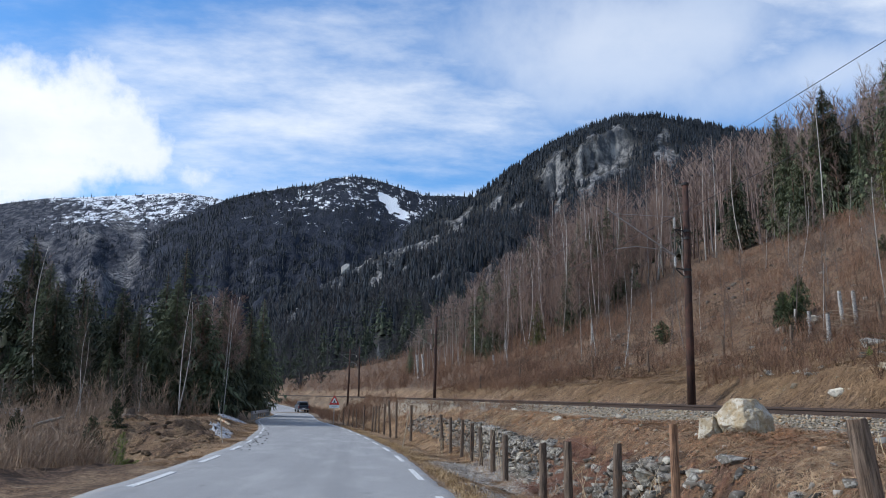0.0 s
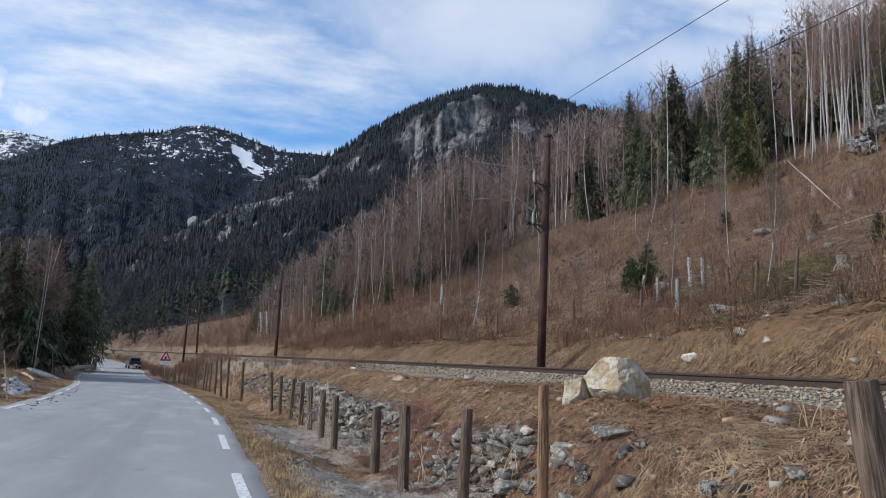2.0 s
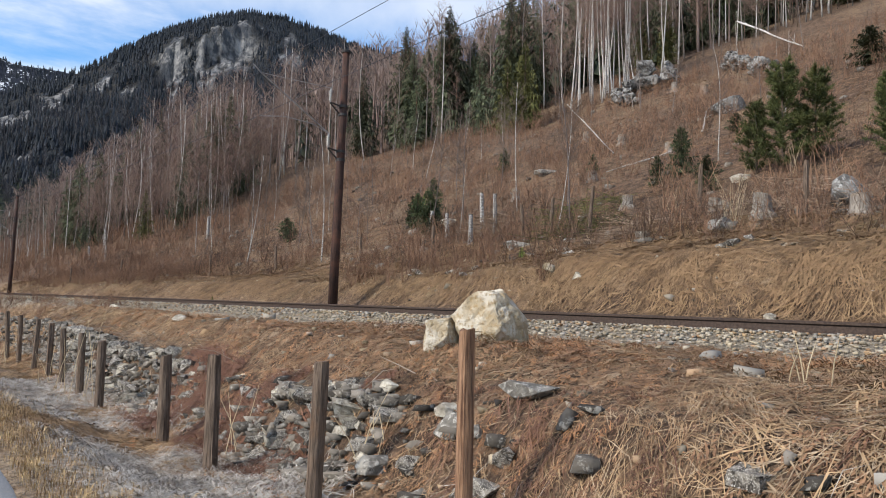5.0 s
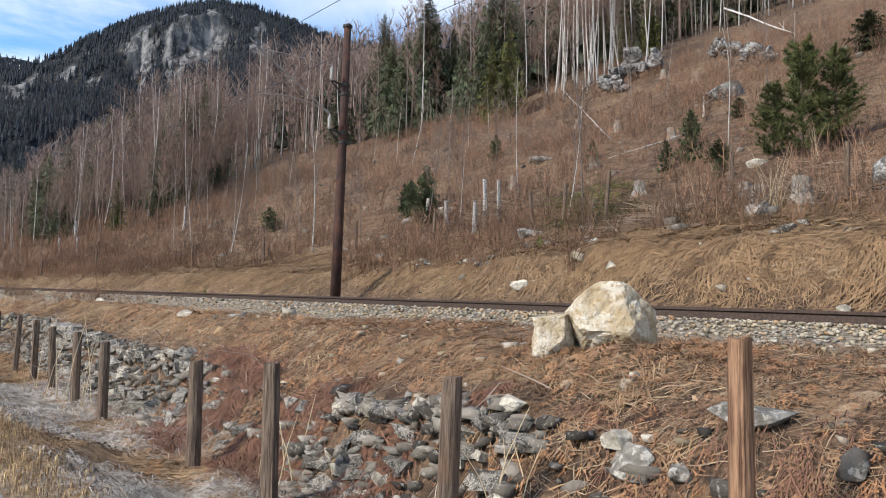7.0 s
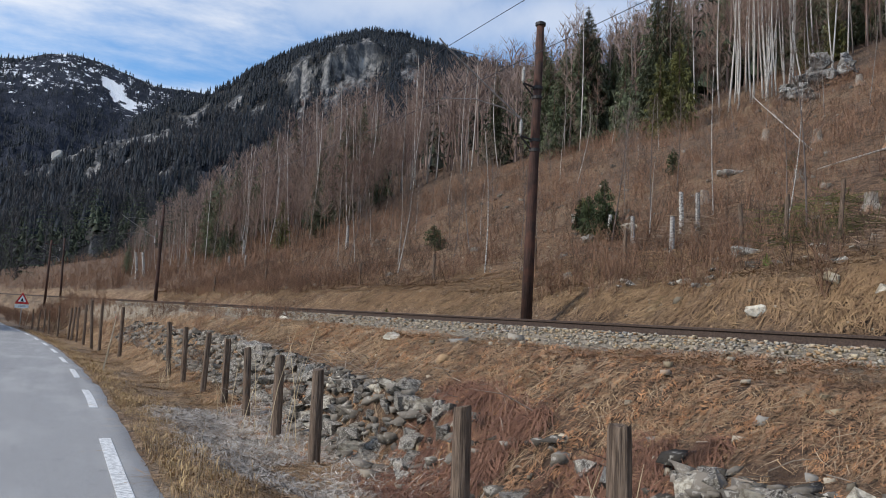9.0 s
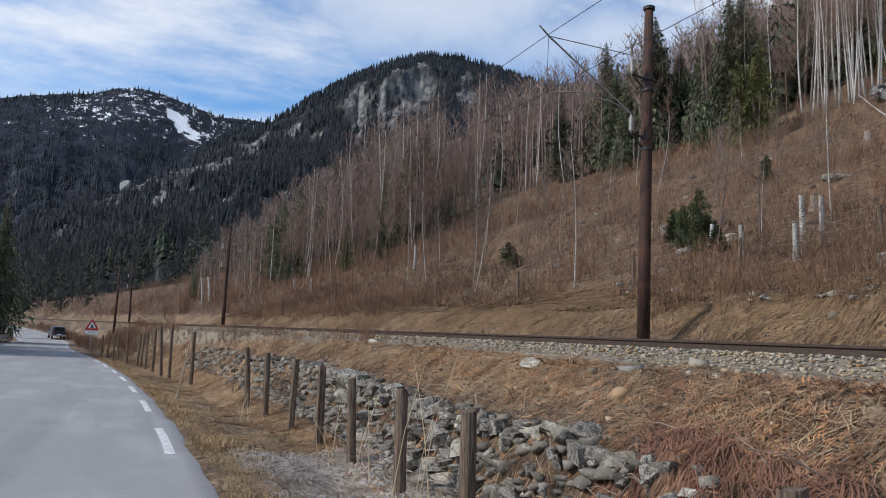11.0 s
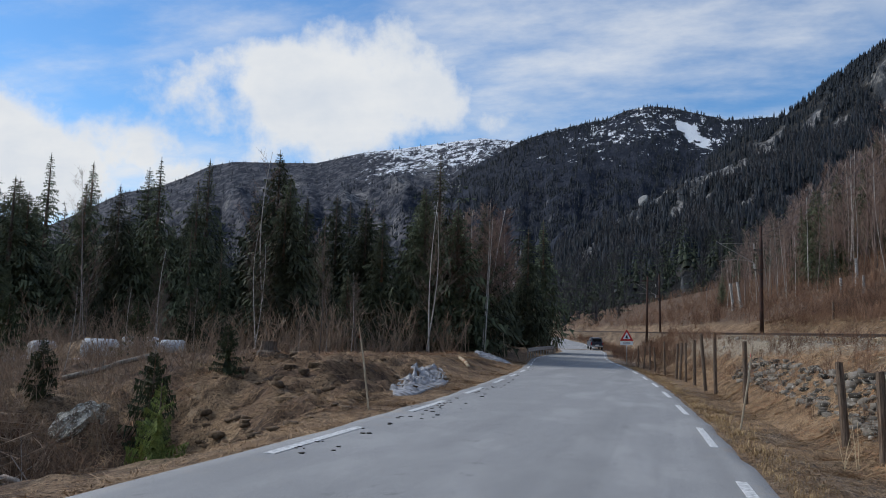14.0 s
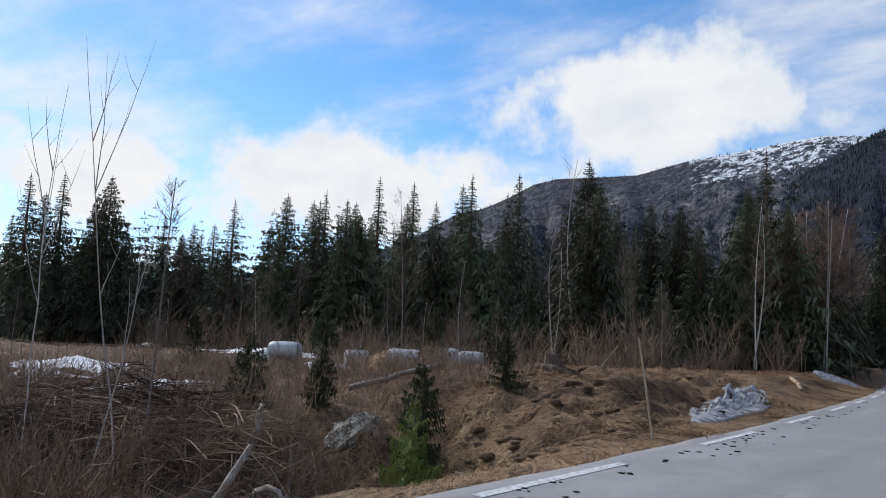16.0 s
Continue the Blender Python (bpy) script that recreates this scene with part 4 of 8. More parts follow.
for k in range(-6, 24):
    dash(20.5 + 6 * k, 23.45 + 6 * k, line_right, 1)
    dash(22.0 + 5.6 * k, 24.85 + 5.6 * k, line_left, -1)


# ---- mountains: ridges round the valley ----
EYE0 = np.array([0.3, 9.0, 1.2])


def ridge(name, label, crest, d_foot, d_crest, z_foot, trees, mat, power=1.0, rough=10.0, snow=None, cliff=None, step=0.16, crags=None):
    az = np.arange(crest[0][0], crest[-1][0], step)
    s = np.concatenate([np.linspace(0, 1, 90), np.linspace(1.02, 1.5, 12)])
    A, S = np.meshgrid(az, s)
    el_ = np.interp(A, *zip(*crest))
    dc = d_crest * (1 + 0.06 * fbm(A * 0.11, A * 0 + 3.0, 3))
    zc = EYE0[2] + dc * np.tan(np.radians(el_)) - trees
    D = d_foot + (dc - d_foot) * S
    P = np.clip(S, 0, 1) ** power
    if cliff:
        a0, a1, s0, jump = cliff
        w = ss(a0, a0 + 1.5, A) * (1 - ss(a1 - 1.5, a1, A))
        edge = s0 + 0.035 * fbm(A * 0.5, A * 0 + 9, 3)
        P = P + w * jump * (ss(edge - 0.012, edge + 0.02, S) - np.clip(S / edge, 0, 1) ** 1.5 * (S < edge) * 0.55 - (S >= edge) * np.clip(1 - (S - edge) / (1 - edge) * 0.0, 0, 1) * np.interp(S, [s0, 1.0], [0.62, 1.0]))
    Z = z_foot + (zc - z_foot) * P
    X, Y = EYE0[0] + D * np.sin(np.radians(A)), EYE0[1] + D * np.cos(np.radians(A))
    bump_ = rough * (fbm(X / 110, Y / 110, 5) + 0.5 * np.abs(fbm(X / 37, Y / 37, 4)))
    # gullies running down the fall line
    bump_ = bump_ - 1.5 * rough * (0.5 - np.abs(fbm(A * 0.42 + 0.6 * S + 7, S * 1.6 + 3, 4)))
    Sc = np.clip(S, 0, 1)
    Z = Z + bump_ * 3.6 * Sc * (1 - Sc) ** 1.6
    Z = np.where(S > 1, Z - (S - 1) * 2 * (zc - z_foot) * 0.35, Z)
    sn = snow(A, S) if snow else np.zeros_like(A)
    rk = np.zeros_like(A)
    if cliff:
        rag = 0.10 * fbm(A * 1.1, S * 22, 5)
        rk = w * ss(edge - 0.10, edge - 0.05, S + rag - 0.010 * np.abs(A - 17)) * (1 - ss(edge + 0.015, edge + 0.04, S + rag)) * ss(-0.25, 0.05, fbm(A * 2.2, S * 14, 4) + 0.2)
        Z = Z + rk * 7 * fbm(A * 5, S * 25, 4)
    if crags:
        rk = np.maximum(rk, crags(A, S))
        Z = Z + (S < 1) * crags(A, S) * 5 * fbm(A * 6, S * 30, 4)
    me = grid_mesh(name, X, Y, Z, mat, [("snow", sn), ("rock", rk)])
    thing(name, label, "mountain", kind="structure", me=me)
    return X, Y, Z, A, S, rk, sn


CREST_CLIFF = [(3, 13.5), (5, 14.8), (7.2, 15.6), (9.2, 16.6), (10.8, 17.8), (12.8, 19.0), (14.8, 20.0), (17, 20.9), (19, 21.3), (21, 21.3), (23, 20.8), (25, 20.2), (27, 19.5), (30, 19.2), (34, 18.6), (42, 17), (55, 14)]
CREST_SPUR = [(-10, 1.0), (-8.4, 2.6), (-7.7, 5.1), (-7.5, 6.4), (-6.9, 7.6), (-5.4, 8.4), (-3.2, 9.6), (-0.2, 11.2), (1.3, 12.1), (4.5, 13.2), (7.6, 14.6), (11, 14.8), (16, 14), (24, 12.5), (34, 11)]
CREST_SNOW = [(-26, 6), (-19, 9.3), (-16, 11), (-13, 13), (-10.1, 14.5), (-8.9, 15), (-7.4, 15.4), (-5.2, 15.9), (-3.7, 16.1), (-2.2, 16.7), (-0.6, 16.9), (1, 16.7), (2.7, 16.2), (4.7, 15.7), (6.4, 15.7), (7.3, 15.7), (10, 15.2), (16, 14)]
CREST_LEFT = [(-75, 2), (-60, 3), (-50, 5), (-41, 7.3), (-37, 9.7), (-35, 10.2), (-33.1, 11.1), (-31.5, 12), (-29.9, 12.4), (-24.3, 12.7), (-21, 13.6), (-19, 13.9), (-16.5, 14.3), (-14.5, 14.6), (-12.5, 14.9), (-10.2, 14.7), (-7, 14), (-2, 13)]


def snow_high(A, S):
    chute = np.exp(-(((A - 2.7 + (S - 0.87) * 17 + 0.9 * fbm(A * 2, S * 30, 4)) / 0.30) ** 2)) * ss(0.835, 0.86, S) * (1 - ss(0.92, 0.95, S)) * 1.3
    return np.clip(0.36 * ss(0.66, 0.90, S) * ss(-11, -4, A) - 0.10 * ss(5, 7, A), 0, 1) + chute


def snow_left(A, S):
    return np.clip(0.46 * ss(0.70, 0.88, S) * ss(-24, -18, A) + 0.14 * ss(0.95, 1, S), 0, 1)


def crags_spur(A, S):
    crest = ss(0.74, 0.86, S + 0.10 * fbm(A * 0.7, S * 6, 3)) * ss(-0.08, 0.14, fbm(A * 1.7 + 3, S * 13, 4)) * (1 - ss(7, 9, A))
    low = ss(0.22, 0.34, fbm(A * 0.9 + 11, S * 8 + 5, 4)) * ss(0.3, 0.5, S)
    rib = ss(0.89, 0.93, S + 0.05 * fbm(A * 1.3, A * 0 + 2, 3)) * ss(-0.08, 0.14, fbm(A * 2.8, S * 26, 4)) * ss(-2.6, -1.8, A) * (1 - ss(6.8, 7.8, A))
    return np.clip(np.maximum(np.maximum(crest, low), rib) * (S < 1.02), 0, 1)


def crags_cliff(A, S):
    return np.clip(ss(0.12, 0.30, fbm(A * 0.9 + 31, S * 9, 5)) * ss(0.45, 0.6, S) * (1 - ss(0.84, 0.9, S)) * ss(5, 8, A) * (1 - ss(23, 27, A)), 0, 1)


def crags_left(A, S):
    return np.clip(ss(0.02, 0.16, fbm(A * 0.55 + 3, S * 7 + 2, 5)) * ss(0.40, 0.52, S) * (1 - ss(0.86, 0.95, S)), 0, 1)


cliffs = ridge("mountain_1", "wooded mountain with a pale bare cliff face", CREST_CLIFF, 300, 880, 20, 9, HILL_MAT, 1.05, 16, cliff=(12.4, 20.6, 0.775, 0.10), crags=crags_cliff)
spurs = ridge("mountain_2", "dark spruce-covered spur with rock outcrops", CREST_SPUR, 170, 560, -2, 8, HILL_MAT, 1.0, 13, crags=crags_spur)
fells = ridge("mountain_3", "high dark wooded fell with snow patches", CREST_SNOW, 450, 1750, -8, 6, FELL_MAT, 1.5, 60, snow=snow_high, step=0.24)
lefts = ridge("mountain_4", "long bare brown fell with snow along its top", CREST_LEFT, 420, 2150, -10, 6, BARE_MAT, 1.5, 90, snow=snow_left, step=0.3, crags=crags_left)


# ---- far woods ----
def far_spruce(seed, tiers=3, sides=5):
    """A ragged little conifer, one metre high."""
    rng = random.Random(seed)
    s = Soup()
    for k in range(tiers):
        z0, z1 = 0.05 + 0.8 * k / tiers, 0.05 + 0.8 * (k + 1) / tiers + 0.18
        r = 0.17 * (1 - 0.8 * k / tiers)
        ring = []
        for i in range(sides):
            a = 6.283 * (i + rng.random() * 0.7) / sides
            rr = r * rng.uniform(0.55, 1.25)
            ring.append((rr * math.cos(a), rr * math.sin(a), z0 - 0.07 * rng.random()))
        s.add(ring + [(rng.gauss(0, 0.01), rng.gauss(0, 0.01), min(z1, 1.0))], [(i, (i + 1) % sides, sides) for i in range(sides)])
    return s.tris()


def far_bare(seed):
    """A leafless tree seen from far, one metre high."""
    rng = random.Random(seed)
    s = Soup()
    s.blade((0, 0, 0), (0.01, 0, 1.0), 0.018)
    s.blade((0.004, 0, 0), (0, 0.01, 1.0), 0.018)
    for _ in range(14):
        z, a = rng.uniform(0.35, 0.9), rng.uniform(0, 6.283)
        l = rng.uniform(0.1, 0.22)
        s.blade((0, 0, z), (l * 0.5 * math.cos(a), l * 0.5 * math.sin(a), z + l), 0.012)
    return s.tris()


FAR_SPRUCES = [far_spruce(k) for k in range(7)]
FAR_SMALL = [far_spruce(20 + k, 2, 4) for k in range(5)]
FAR_BARES = [far_bare(k) for k in range(5)]


MID_BIRCH = []
for k in range(4):
    s_ = Soup().tube([(0, 0, 0), (0.012, 0.0, 0.5), (0, 0.01, 1)], [0.011, 0.008, 0.001], 4, False)
    rg = random.Random(k)
    for _ in range(26):
        z, a = rg.uniform(0.38, 0.92), rg.uniform(0, 6.283)
        l = rg.uniform(0.07, 0.17) * (1.3 - z * 0.6)
        e = (l * 0.6 * math.cos(a), l * 0.6 * math.sin(a), z + l)
        s_.blade((0, 0, z), e, 0.0045)
        for _ in range(3):
            b = rg.uniform(0, 6.283)
            s_.blade(tuple(v * 0.8 for v in e[:2]) + (z + l * 0.8,), (e[0] + 0.045 * math.cos(b), e[1] + 0.045 * math.sin(b), e[2] + 0.05), 0.003)
    MID_BIRCH.append(s_.tris())
MID_SPRUCE = [tuple(np.array(a) if i else np.array(a) / 12.0 for i, a in enumerate(spruce_meshes(600 + k, 12, 0.22, 0.05, 0.75, 1.7, 0.5, 1)[1].tris())) for k in range(4)]


def wood_on(name, label, sheet, count, heights, templates, mat, seed, s_range=(0.03, 1.0), keep=None, az=None):
    """Trees strewn over a mountain's near side."""
    X, Y, Z, A, S, rk, sn = sheet
    rng = np.random.RandomState(seed)
    rows = np.interp(rng.rand(count * 3), [0, 1], s_range)
    cols = rng.rand(count * 3) * (X.shape[1] - 2)
    i, j = np.clip((rows * 89).astype(int), 0, 88), cols.astype(int)
    u, v = rows * 89 - i, cols - j
    pick = lambda G: (G[i, j] * (1 - u) * (1 - v) + G[i + 1, j] * u * (1 - v) + G[i, j + 1] * (1 - u) * v + G[i + 1, j + 1] * u * v)
    p, a, r, w = np.stack([pick(X), pick(Y), pick(Z)], 1), pick(A), pick(rk), pick(sn)
    dens = 0.12 + 0.88 * ss(0.36, 0.56, 0.6 * vnoise(p[:, 0] / 34, p[:, 1] / 34) + 0.4 * vnoise(p[:, 0] / 11, p[:, 1] / 11))
    ok = (r < 0.25) & (rng.rand(len(p)) < dens) & (rng.rand(len(p)) > w * 1.5)
    if az:
        ok &= (a > az[0]) & (a < az[1])
    if keep is not None:
        ok &= keep(p, a, rows, rng)
    p = p[ok][:count]
    hs = rng.uniform(*heights, len(p)) * (0.8 + 0.4 * vnoise(p[:, 0] / 60, p[:, 1] / 60))
    p[:, 2] -= 0.4
    v_, f_ = spread(templates, p, np.stack([hs * 1.2, hs * 1.2, hs], 1), rng.rand(len(p)) * 6.283)
    thing(name, label, "forest", kind="stuff", me=tri_mesh(name, v_, f_, mat))


wood_on("spruce_forest", "tall spruces at the foot of the valley spur", spurs, 650, (7, 15), MID_SPRUCE, SPRUCE_MID, 12, (0.01, 0.33))
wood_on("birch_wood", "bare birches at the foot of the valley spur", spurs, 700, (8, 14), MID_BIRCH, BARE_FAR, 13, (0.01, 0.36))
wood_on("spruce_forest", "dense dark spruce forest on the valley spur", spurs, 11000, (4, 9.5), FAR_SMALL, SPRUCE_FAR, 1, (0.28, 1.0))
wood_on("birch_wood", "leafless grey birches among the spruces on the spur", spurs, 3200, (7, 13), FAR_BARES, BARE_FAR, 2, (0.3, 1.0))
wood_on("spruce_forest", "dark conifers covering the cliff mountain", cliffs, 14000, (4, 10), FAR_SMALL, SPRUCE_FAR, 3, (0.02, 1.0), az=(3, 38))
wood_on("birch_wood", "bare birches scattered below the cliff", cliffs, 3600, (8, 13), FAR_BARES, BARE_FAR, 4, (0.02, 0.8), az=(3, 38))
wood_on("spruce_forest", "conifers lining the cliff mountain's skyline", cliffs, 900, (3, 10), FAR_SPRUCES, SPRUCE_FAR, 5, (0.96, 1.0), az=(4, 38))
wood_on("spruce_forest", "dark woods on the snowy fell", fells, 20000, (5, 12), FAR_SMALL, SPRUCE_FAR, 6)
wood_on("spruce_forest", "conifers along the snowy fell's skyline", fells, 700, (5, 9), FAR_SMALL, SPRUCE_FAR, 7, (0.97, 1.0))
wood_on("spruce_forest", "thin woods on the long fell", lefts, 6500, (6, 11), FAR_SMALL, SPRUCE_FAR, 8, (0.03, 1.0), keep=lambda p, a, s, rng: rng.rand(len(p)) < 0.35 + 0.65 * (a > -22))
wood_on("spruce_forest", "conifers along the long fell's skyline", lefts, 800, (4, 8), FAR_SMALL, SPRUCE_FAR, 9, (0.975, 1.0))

# a bare white rock face low on the spur's crest
X_, Y_, Z_, A_, S_, _, _ = spurs
e_ = np.degrees(np.arctan2(Z_ - EYE0[2], np.hypot(X_ - EYE0[0], Y_ - EYE0[1])))
k_ = np.unravel_index(np.argmin((A_ + 1.1) ** 2 + (e_ - 9.8) ** 2 + 100 * (S_ > 1)), A_.shape)
thing("white_rock", "bare white rock face among the spruces on the spur", "rock", pose(float(X_[k_]), float(Y_[k_]) - 5, float(Z_[k_]) + 2.5, 0, 0, 20), me=rock(99, (8, 8, 10), plain("white_rock_face", (0.30, 0.30, 0.29), 0.9, 0, 0.3, 0.5), "white_rock", 3))

# ---- railway ----
track = thing("railway_track", "single rusty railway track on pale ballast", "railway", kind="structure")
PROFILE = [(-0.068, -0.155), (0.068, -0.155), (0.068, -0.142), (0.014, -0.120), (0.010, -0.045), (0.036, -0.034), (0.036, -0.006), (0.028, 0.0), (-0.028, 0.0), (-0.036, -0.006), (-0.036, -0.034), (-0.010, -0.045), (-0.014, -0.120), (-0.068, -0.142)]


def swept(profile, gauge, y0, y1, step):
    s, ys, n = Soup(), np.arange(y0, y1, step), len(profile)
    for y in ys:
        x, z = float(track_x(y)) + gauge, float(rail_z(y))
        s.v += [(x + a, float(y), z + b) for a, b in profile]
    for i in range(len(ys) - 1):
        s.f += [(i * n + k, i * n + (k + 1) % n, (i + 1) * n + (k + 1) % n, (i + 1) * n + k) for k in range(n)]
    return s


for g in (-0.755, 0.755):
    part("rail", swept(PROFILE, g, -40, 175, 2.5).mesh("rail", RUST), track)
sleeper_me = bevelled(Soup().box((0, 0, 0), (2.4, 0.22, 0.15)).mesh("sleeper", SLEEPER_WOOD), 0.012, 1)
for k in range(170):
    y = -12 + 0.62 * k
    x = float(track_x(y))
    part("sleeper", sleeper_me, track, at=Matrix.Translation((x, y, float(rail_z(y)) - 0.235)) @ Matrix.Rotation(-0.086, 4, "Z"))

# ballast: loose broken stone
rng = np.random.RandomState(11)
pebbles = [arrays_of(block_stone(100 + k, (0.85, 0.72, 0.6), STONE)) for k in range(12)]
n = 18000
by = 2 + 60 * rng.rand(n) ** 1.35
bo = np.where(rng.rand(n) < 0.75, -0.85 - np.abs(rng.randn(n)) * np.where(by < 18, 1.1, 0.8), rng.uniform(0.9, 2.0, n))
bx = track_x(by) + bo
bs = rng.uniform(0.024, 0.068, n) * (1 + 0.5 * (rng.rand(n) < 0.05))
v_, f_ = spread(pebbles, np.stack([bx, by, height(bx, by) + bs * 0.28], 1), np.stack([bs, bs, bs * rng.uniform(0.6, 1.1, n)], 1), rng.rand(n) * 6.283, lean=rng.randn(n, 2) * 0.45)
thing("ballast", "pale broken stone ballast along the rails", "ballast", kind="stuff", me=tri_mesh("ballast", v_, f_, GRAVEL))


def insulator(h=0.42):
    s = Soup()
    zs, rs = [0], [0.02]
    for k in range(6):
        z = 0.05 + k * (h - 0.1) / 6
        zs += [z, z + 0.018, z + 0.036]
        rs += [0.025, 0.062, 0.028]
    zs.append(h)
    rs.append(0.02)
    return s.tube([(0, 0, z) for z in zs], rs, 10).mesh("insulator", PORCELAIN, True)


def mast(x, y, z, lean, foot_h, top=7.7):
    """A wooden catenary mast whose bracket reaches over the track."""
    m = thing("catenary_mast", "tall dark wooden railway mast with a steel bracket arm", "pole", pose(x, y, z - foot_h, 0, lean, 4.9), "masts along the railway")
    H0 = top + foot_h
    zz = lambda d: foot_h + d
    part("pole", Soup().tube([(0, 0, 0), (0, 0, zz(2)), (0, 0, zz(5)), (0, 0, H0)], [0.145, 0.135, 0.12, 0.10], 14).mesh("pole", POLE_WOOD, True), m, "dark creosoted wooden pole")
    part("pole_cap", Soup().tube([(0, 0, H0 - 0.05), (0, 0, H0 + 0.02), (0, 0, H0 + 0.05)], [0.135, 0.14, 0.09], 14).mesh("pole_cap", DARK_STEEL), m)
    for hgt in (5.95, 4.55):
        b = Soup()
        for dz_ in (0, -0.26):
            b.tube([(0, 0, zz(hgt) + dz_ - 0.04), (0, 0, zz(hgt) + dz_ + 0.04)], [0.142, 0.142], 14)
        b.tube([(-0.1, 0, zz(hgt)), (-0.46, 0, zz(hgt) + 0.05)], [0.026, 0.024], 6)
        b.tube([(-0.1, 0, zz(hgt) - 0.26), (-0.46, 0, zz(hgt) + 0.03)], [0.024, 0.022], 6)
        part("bracket", b.mesh("bracket", DARK_STEEL), m)
        part("insulator", insulator(), m, "ribbed glazed insulator", Matrix.Translation((-0.46, 0, zz(hgt) + 0.05)))
    low, tip_hi, tip_lo = (-0.46, 0, zz(4.55) + 0.49), (-2.75, 0, zz(6.38)), (-2.72, 0, zz(5.12))
    part("strut", Soup().tube([low, tip_hi, (-3.0, 0, zz(6.57))], [0.021, 0.020, 0.019], 8).mesh("strut", ARM), m)
    part("steady_arm", Soup().tube([low, (-1.0, 0, zz(5.22)), (-1.9, 0, zz(5.27)), tip_lo], [0.017, 0.017, 0.016, 0.014], 8).mesh("steady_arm", ARM), m)
    part("tie_rod", Soup().tube([(-0.46, 0, zz(5.95) + 0.49), tip_hi], [0.011, 0.011], 6).mesh("tie_rod", ARM), m)
    part("dropper", Soup().tube([tip_hi, (-2.75, 0.02, zz(5.16))], [0.007, 0.007], 4).mesh("dropper", WIRE), m)
    return m


mast(11.02, 26.3, 1.72, 1.2, 0.25)
mast(6.84, 74.5, float(height(6.84, 74.5)) + 0.1, 0.6, 0.3)
mast(12.5, -22.0, 0.55, 0, 0.3)
mast(float(track_x(122.5)) + 2.55, 122.5, float(height(track_x(122.5) + 2.55, 122.5)), -0.8, 0.3)
utility = thing("wooden_pole", "plain dark wooden line pole beside the track", "pole", pose(-1.4, 108, H(-1.4, 108), 0, 1, 0))
part("pole", Soup().tube([(0, 0, -0.3), (0, 0, 4), (0, 0, 7.4)], [0.14, 0.12, 0.1], 10).mesh("pole", POLE_WOOD, True), utility)
part("crossarm", Soup().box((0, 0, 6.9), (1.2, 0.09, 0.1)).mesh("crossarm", POLE_WOOD), utility)

MASTS = [-22.0, 26.3, 74.5, 122.5]


def span(name, label, z_at, sag, radius):
    s = Soup()
    for a, b in zip(MASTS, MASTS[1:]):
        pts = []
        for k in range(19):
            u = k / 18
            y = a + (b - a) * u
            near = a < 0
            pts.append((float(track_x(y)) - 0.2 - near * 1.6 * u * (1 - u), y, float(rail_z(y)) + z_at - (-0.3 if near else sag) * 4 * u * (1 - u)))
        s.tube(pts, [radius] * 19, 5)
    return thing(name, label, "wire", me=s.mesh(name, WIRE))


span("messenger_wire", "sagging dark catenary wire over the track", 6.48, 0.95, 0.008)
span("contact_wire", "taut dark contact wire over the track", 5.2, 0.05, 0.007)
for a, b in zip(MASTS, MASTS[1:]):
    for u in (0.18, 0.34, 0.5, 0.66, 0.82):
        y = a + (b - a) * u
        x, r = float(track_x(y)) - 0.2, float(rail_z(y))
        part_z = 6.48 - 0.95 * 4 * u * (1 - u)
        d = thing("dropper_wire", "thin hanging dropper between catenary and contact wire", "wire", group="droppers",
                  me=Soup().tube([(x, y, r + part_z), (x, y, r + 5.17)], [0.006, 0.006], 4).mesh("dropper_wire", WIRE))

# ---- fence posts beside the ditch ----
def fence_post(x, y, top, r, seed, lean=(0, 0), split=False, mat=None):
    rng_ = random.Random(seed)
    z0 = H(x, y)
    h = top - z0
    p = thing("fence_post", "weathered round wooden fence post with cracks" if not split else "grey-topped reddish wooden fence post", "fence post",
              pose(x, y, z0, lean[1], lean[0], rng_.uniform(0, 360)), "fence posts by the ditch")
    sides, rows = 12, [(-0.3, 1.06), (0, 1.05), (h * 0.3, 1.0), (h * 0.65, 0.99), (h * 0.93, 0.97), (h, 0.90)]
    s = Soup()
    lobes = [1 + rng_.uniform(-0.09, 0.09) for _ in range(sides)]
    groove = rng_.randrange(sides)
    lobes[groove] *= 0.8
    tilt = rng_.uniform(-0.25, 0.25)
    for z, k in rows:
        for i in range(sides):
            a = 6.283 * i / sides
            rr = r * k * lobes[i]
            s.v.append((rr * math.cos(a), rr * math.sin(a), z + (tilt * rr * math.cos(a) + rng_.uniform(-0.012, 0.012) if z > h * 0.98 else 0)))
    for j in range(len(rows) - 1):
        s.f += [(j * sides + i, j * sides + (i + 1) % sides, (j + 1) * sides + (i + 1) % sides, (j + 1) * sides + i) for i in range(sides)]
    s.f.append(tuple((len(rows) - 1) * sides + i for i in range(sides)))
    part("post", s.mesh("post", mat or POST_WOOD, False), p)
    part("staple", Soup().tube([(r * 1.02, 0, h * 0.72 - 0.012), (r * 1.12, 0, h * 0.72), (r * 1.02, 0, h * 0.72 + 0.012)], [0.003] * 3, 4).mesh("staple", RUST), p)


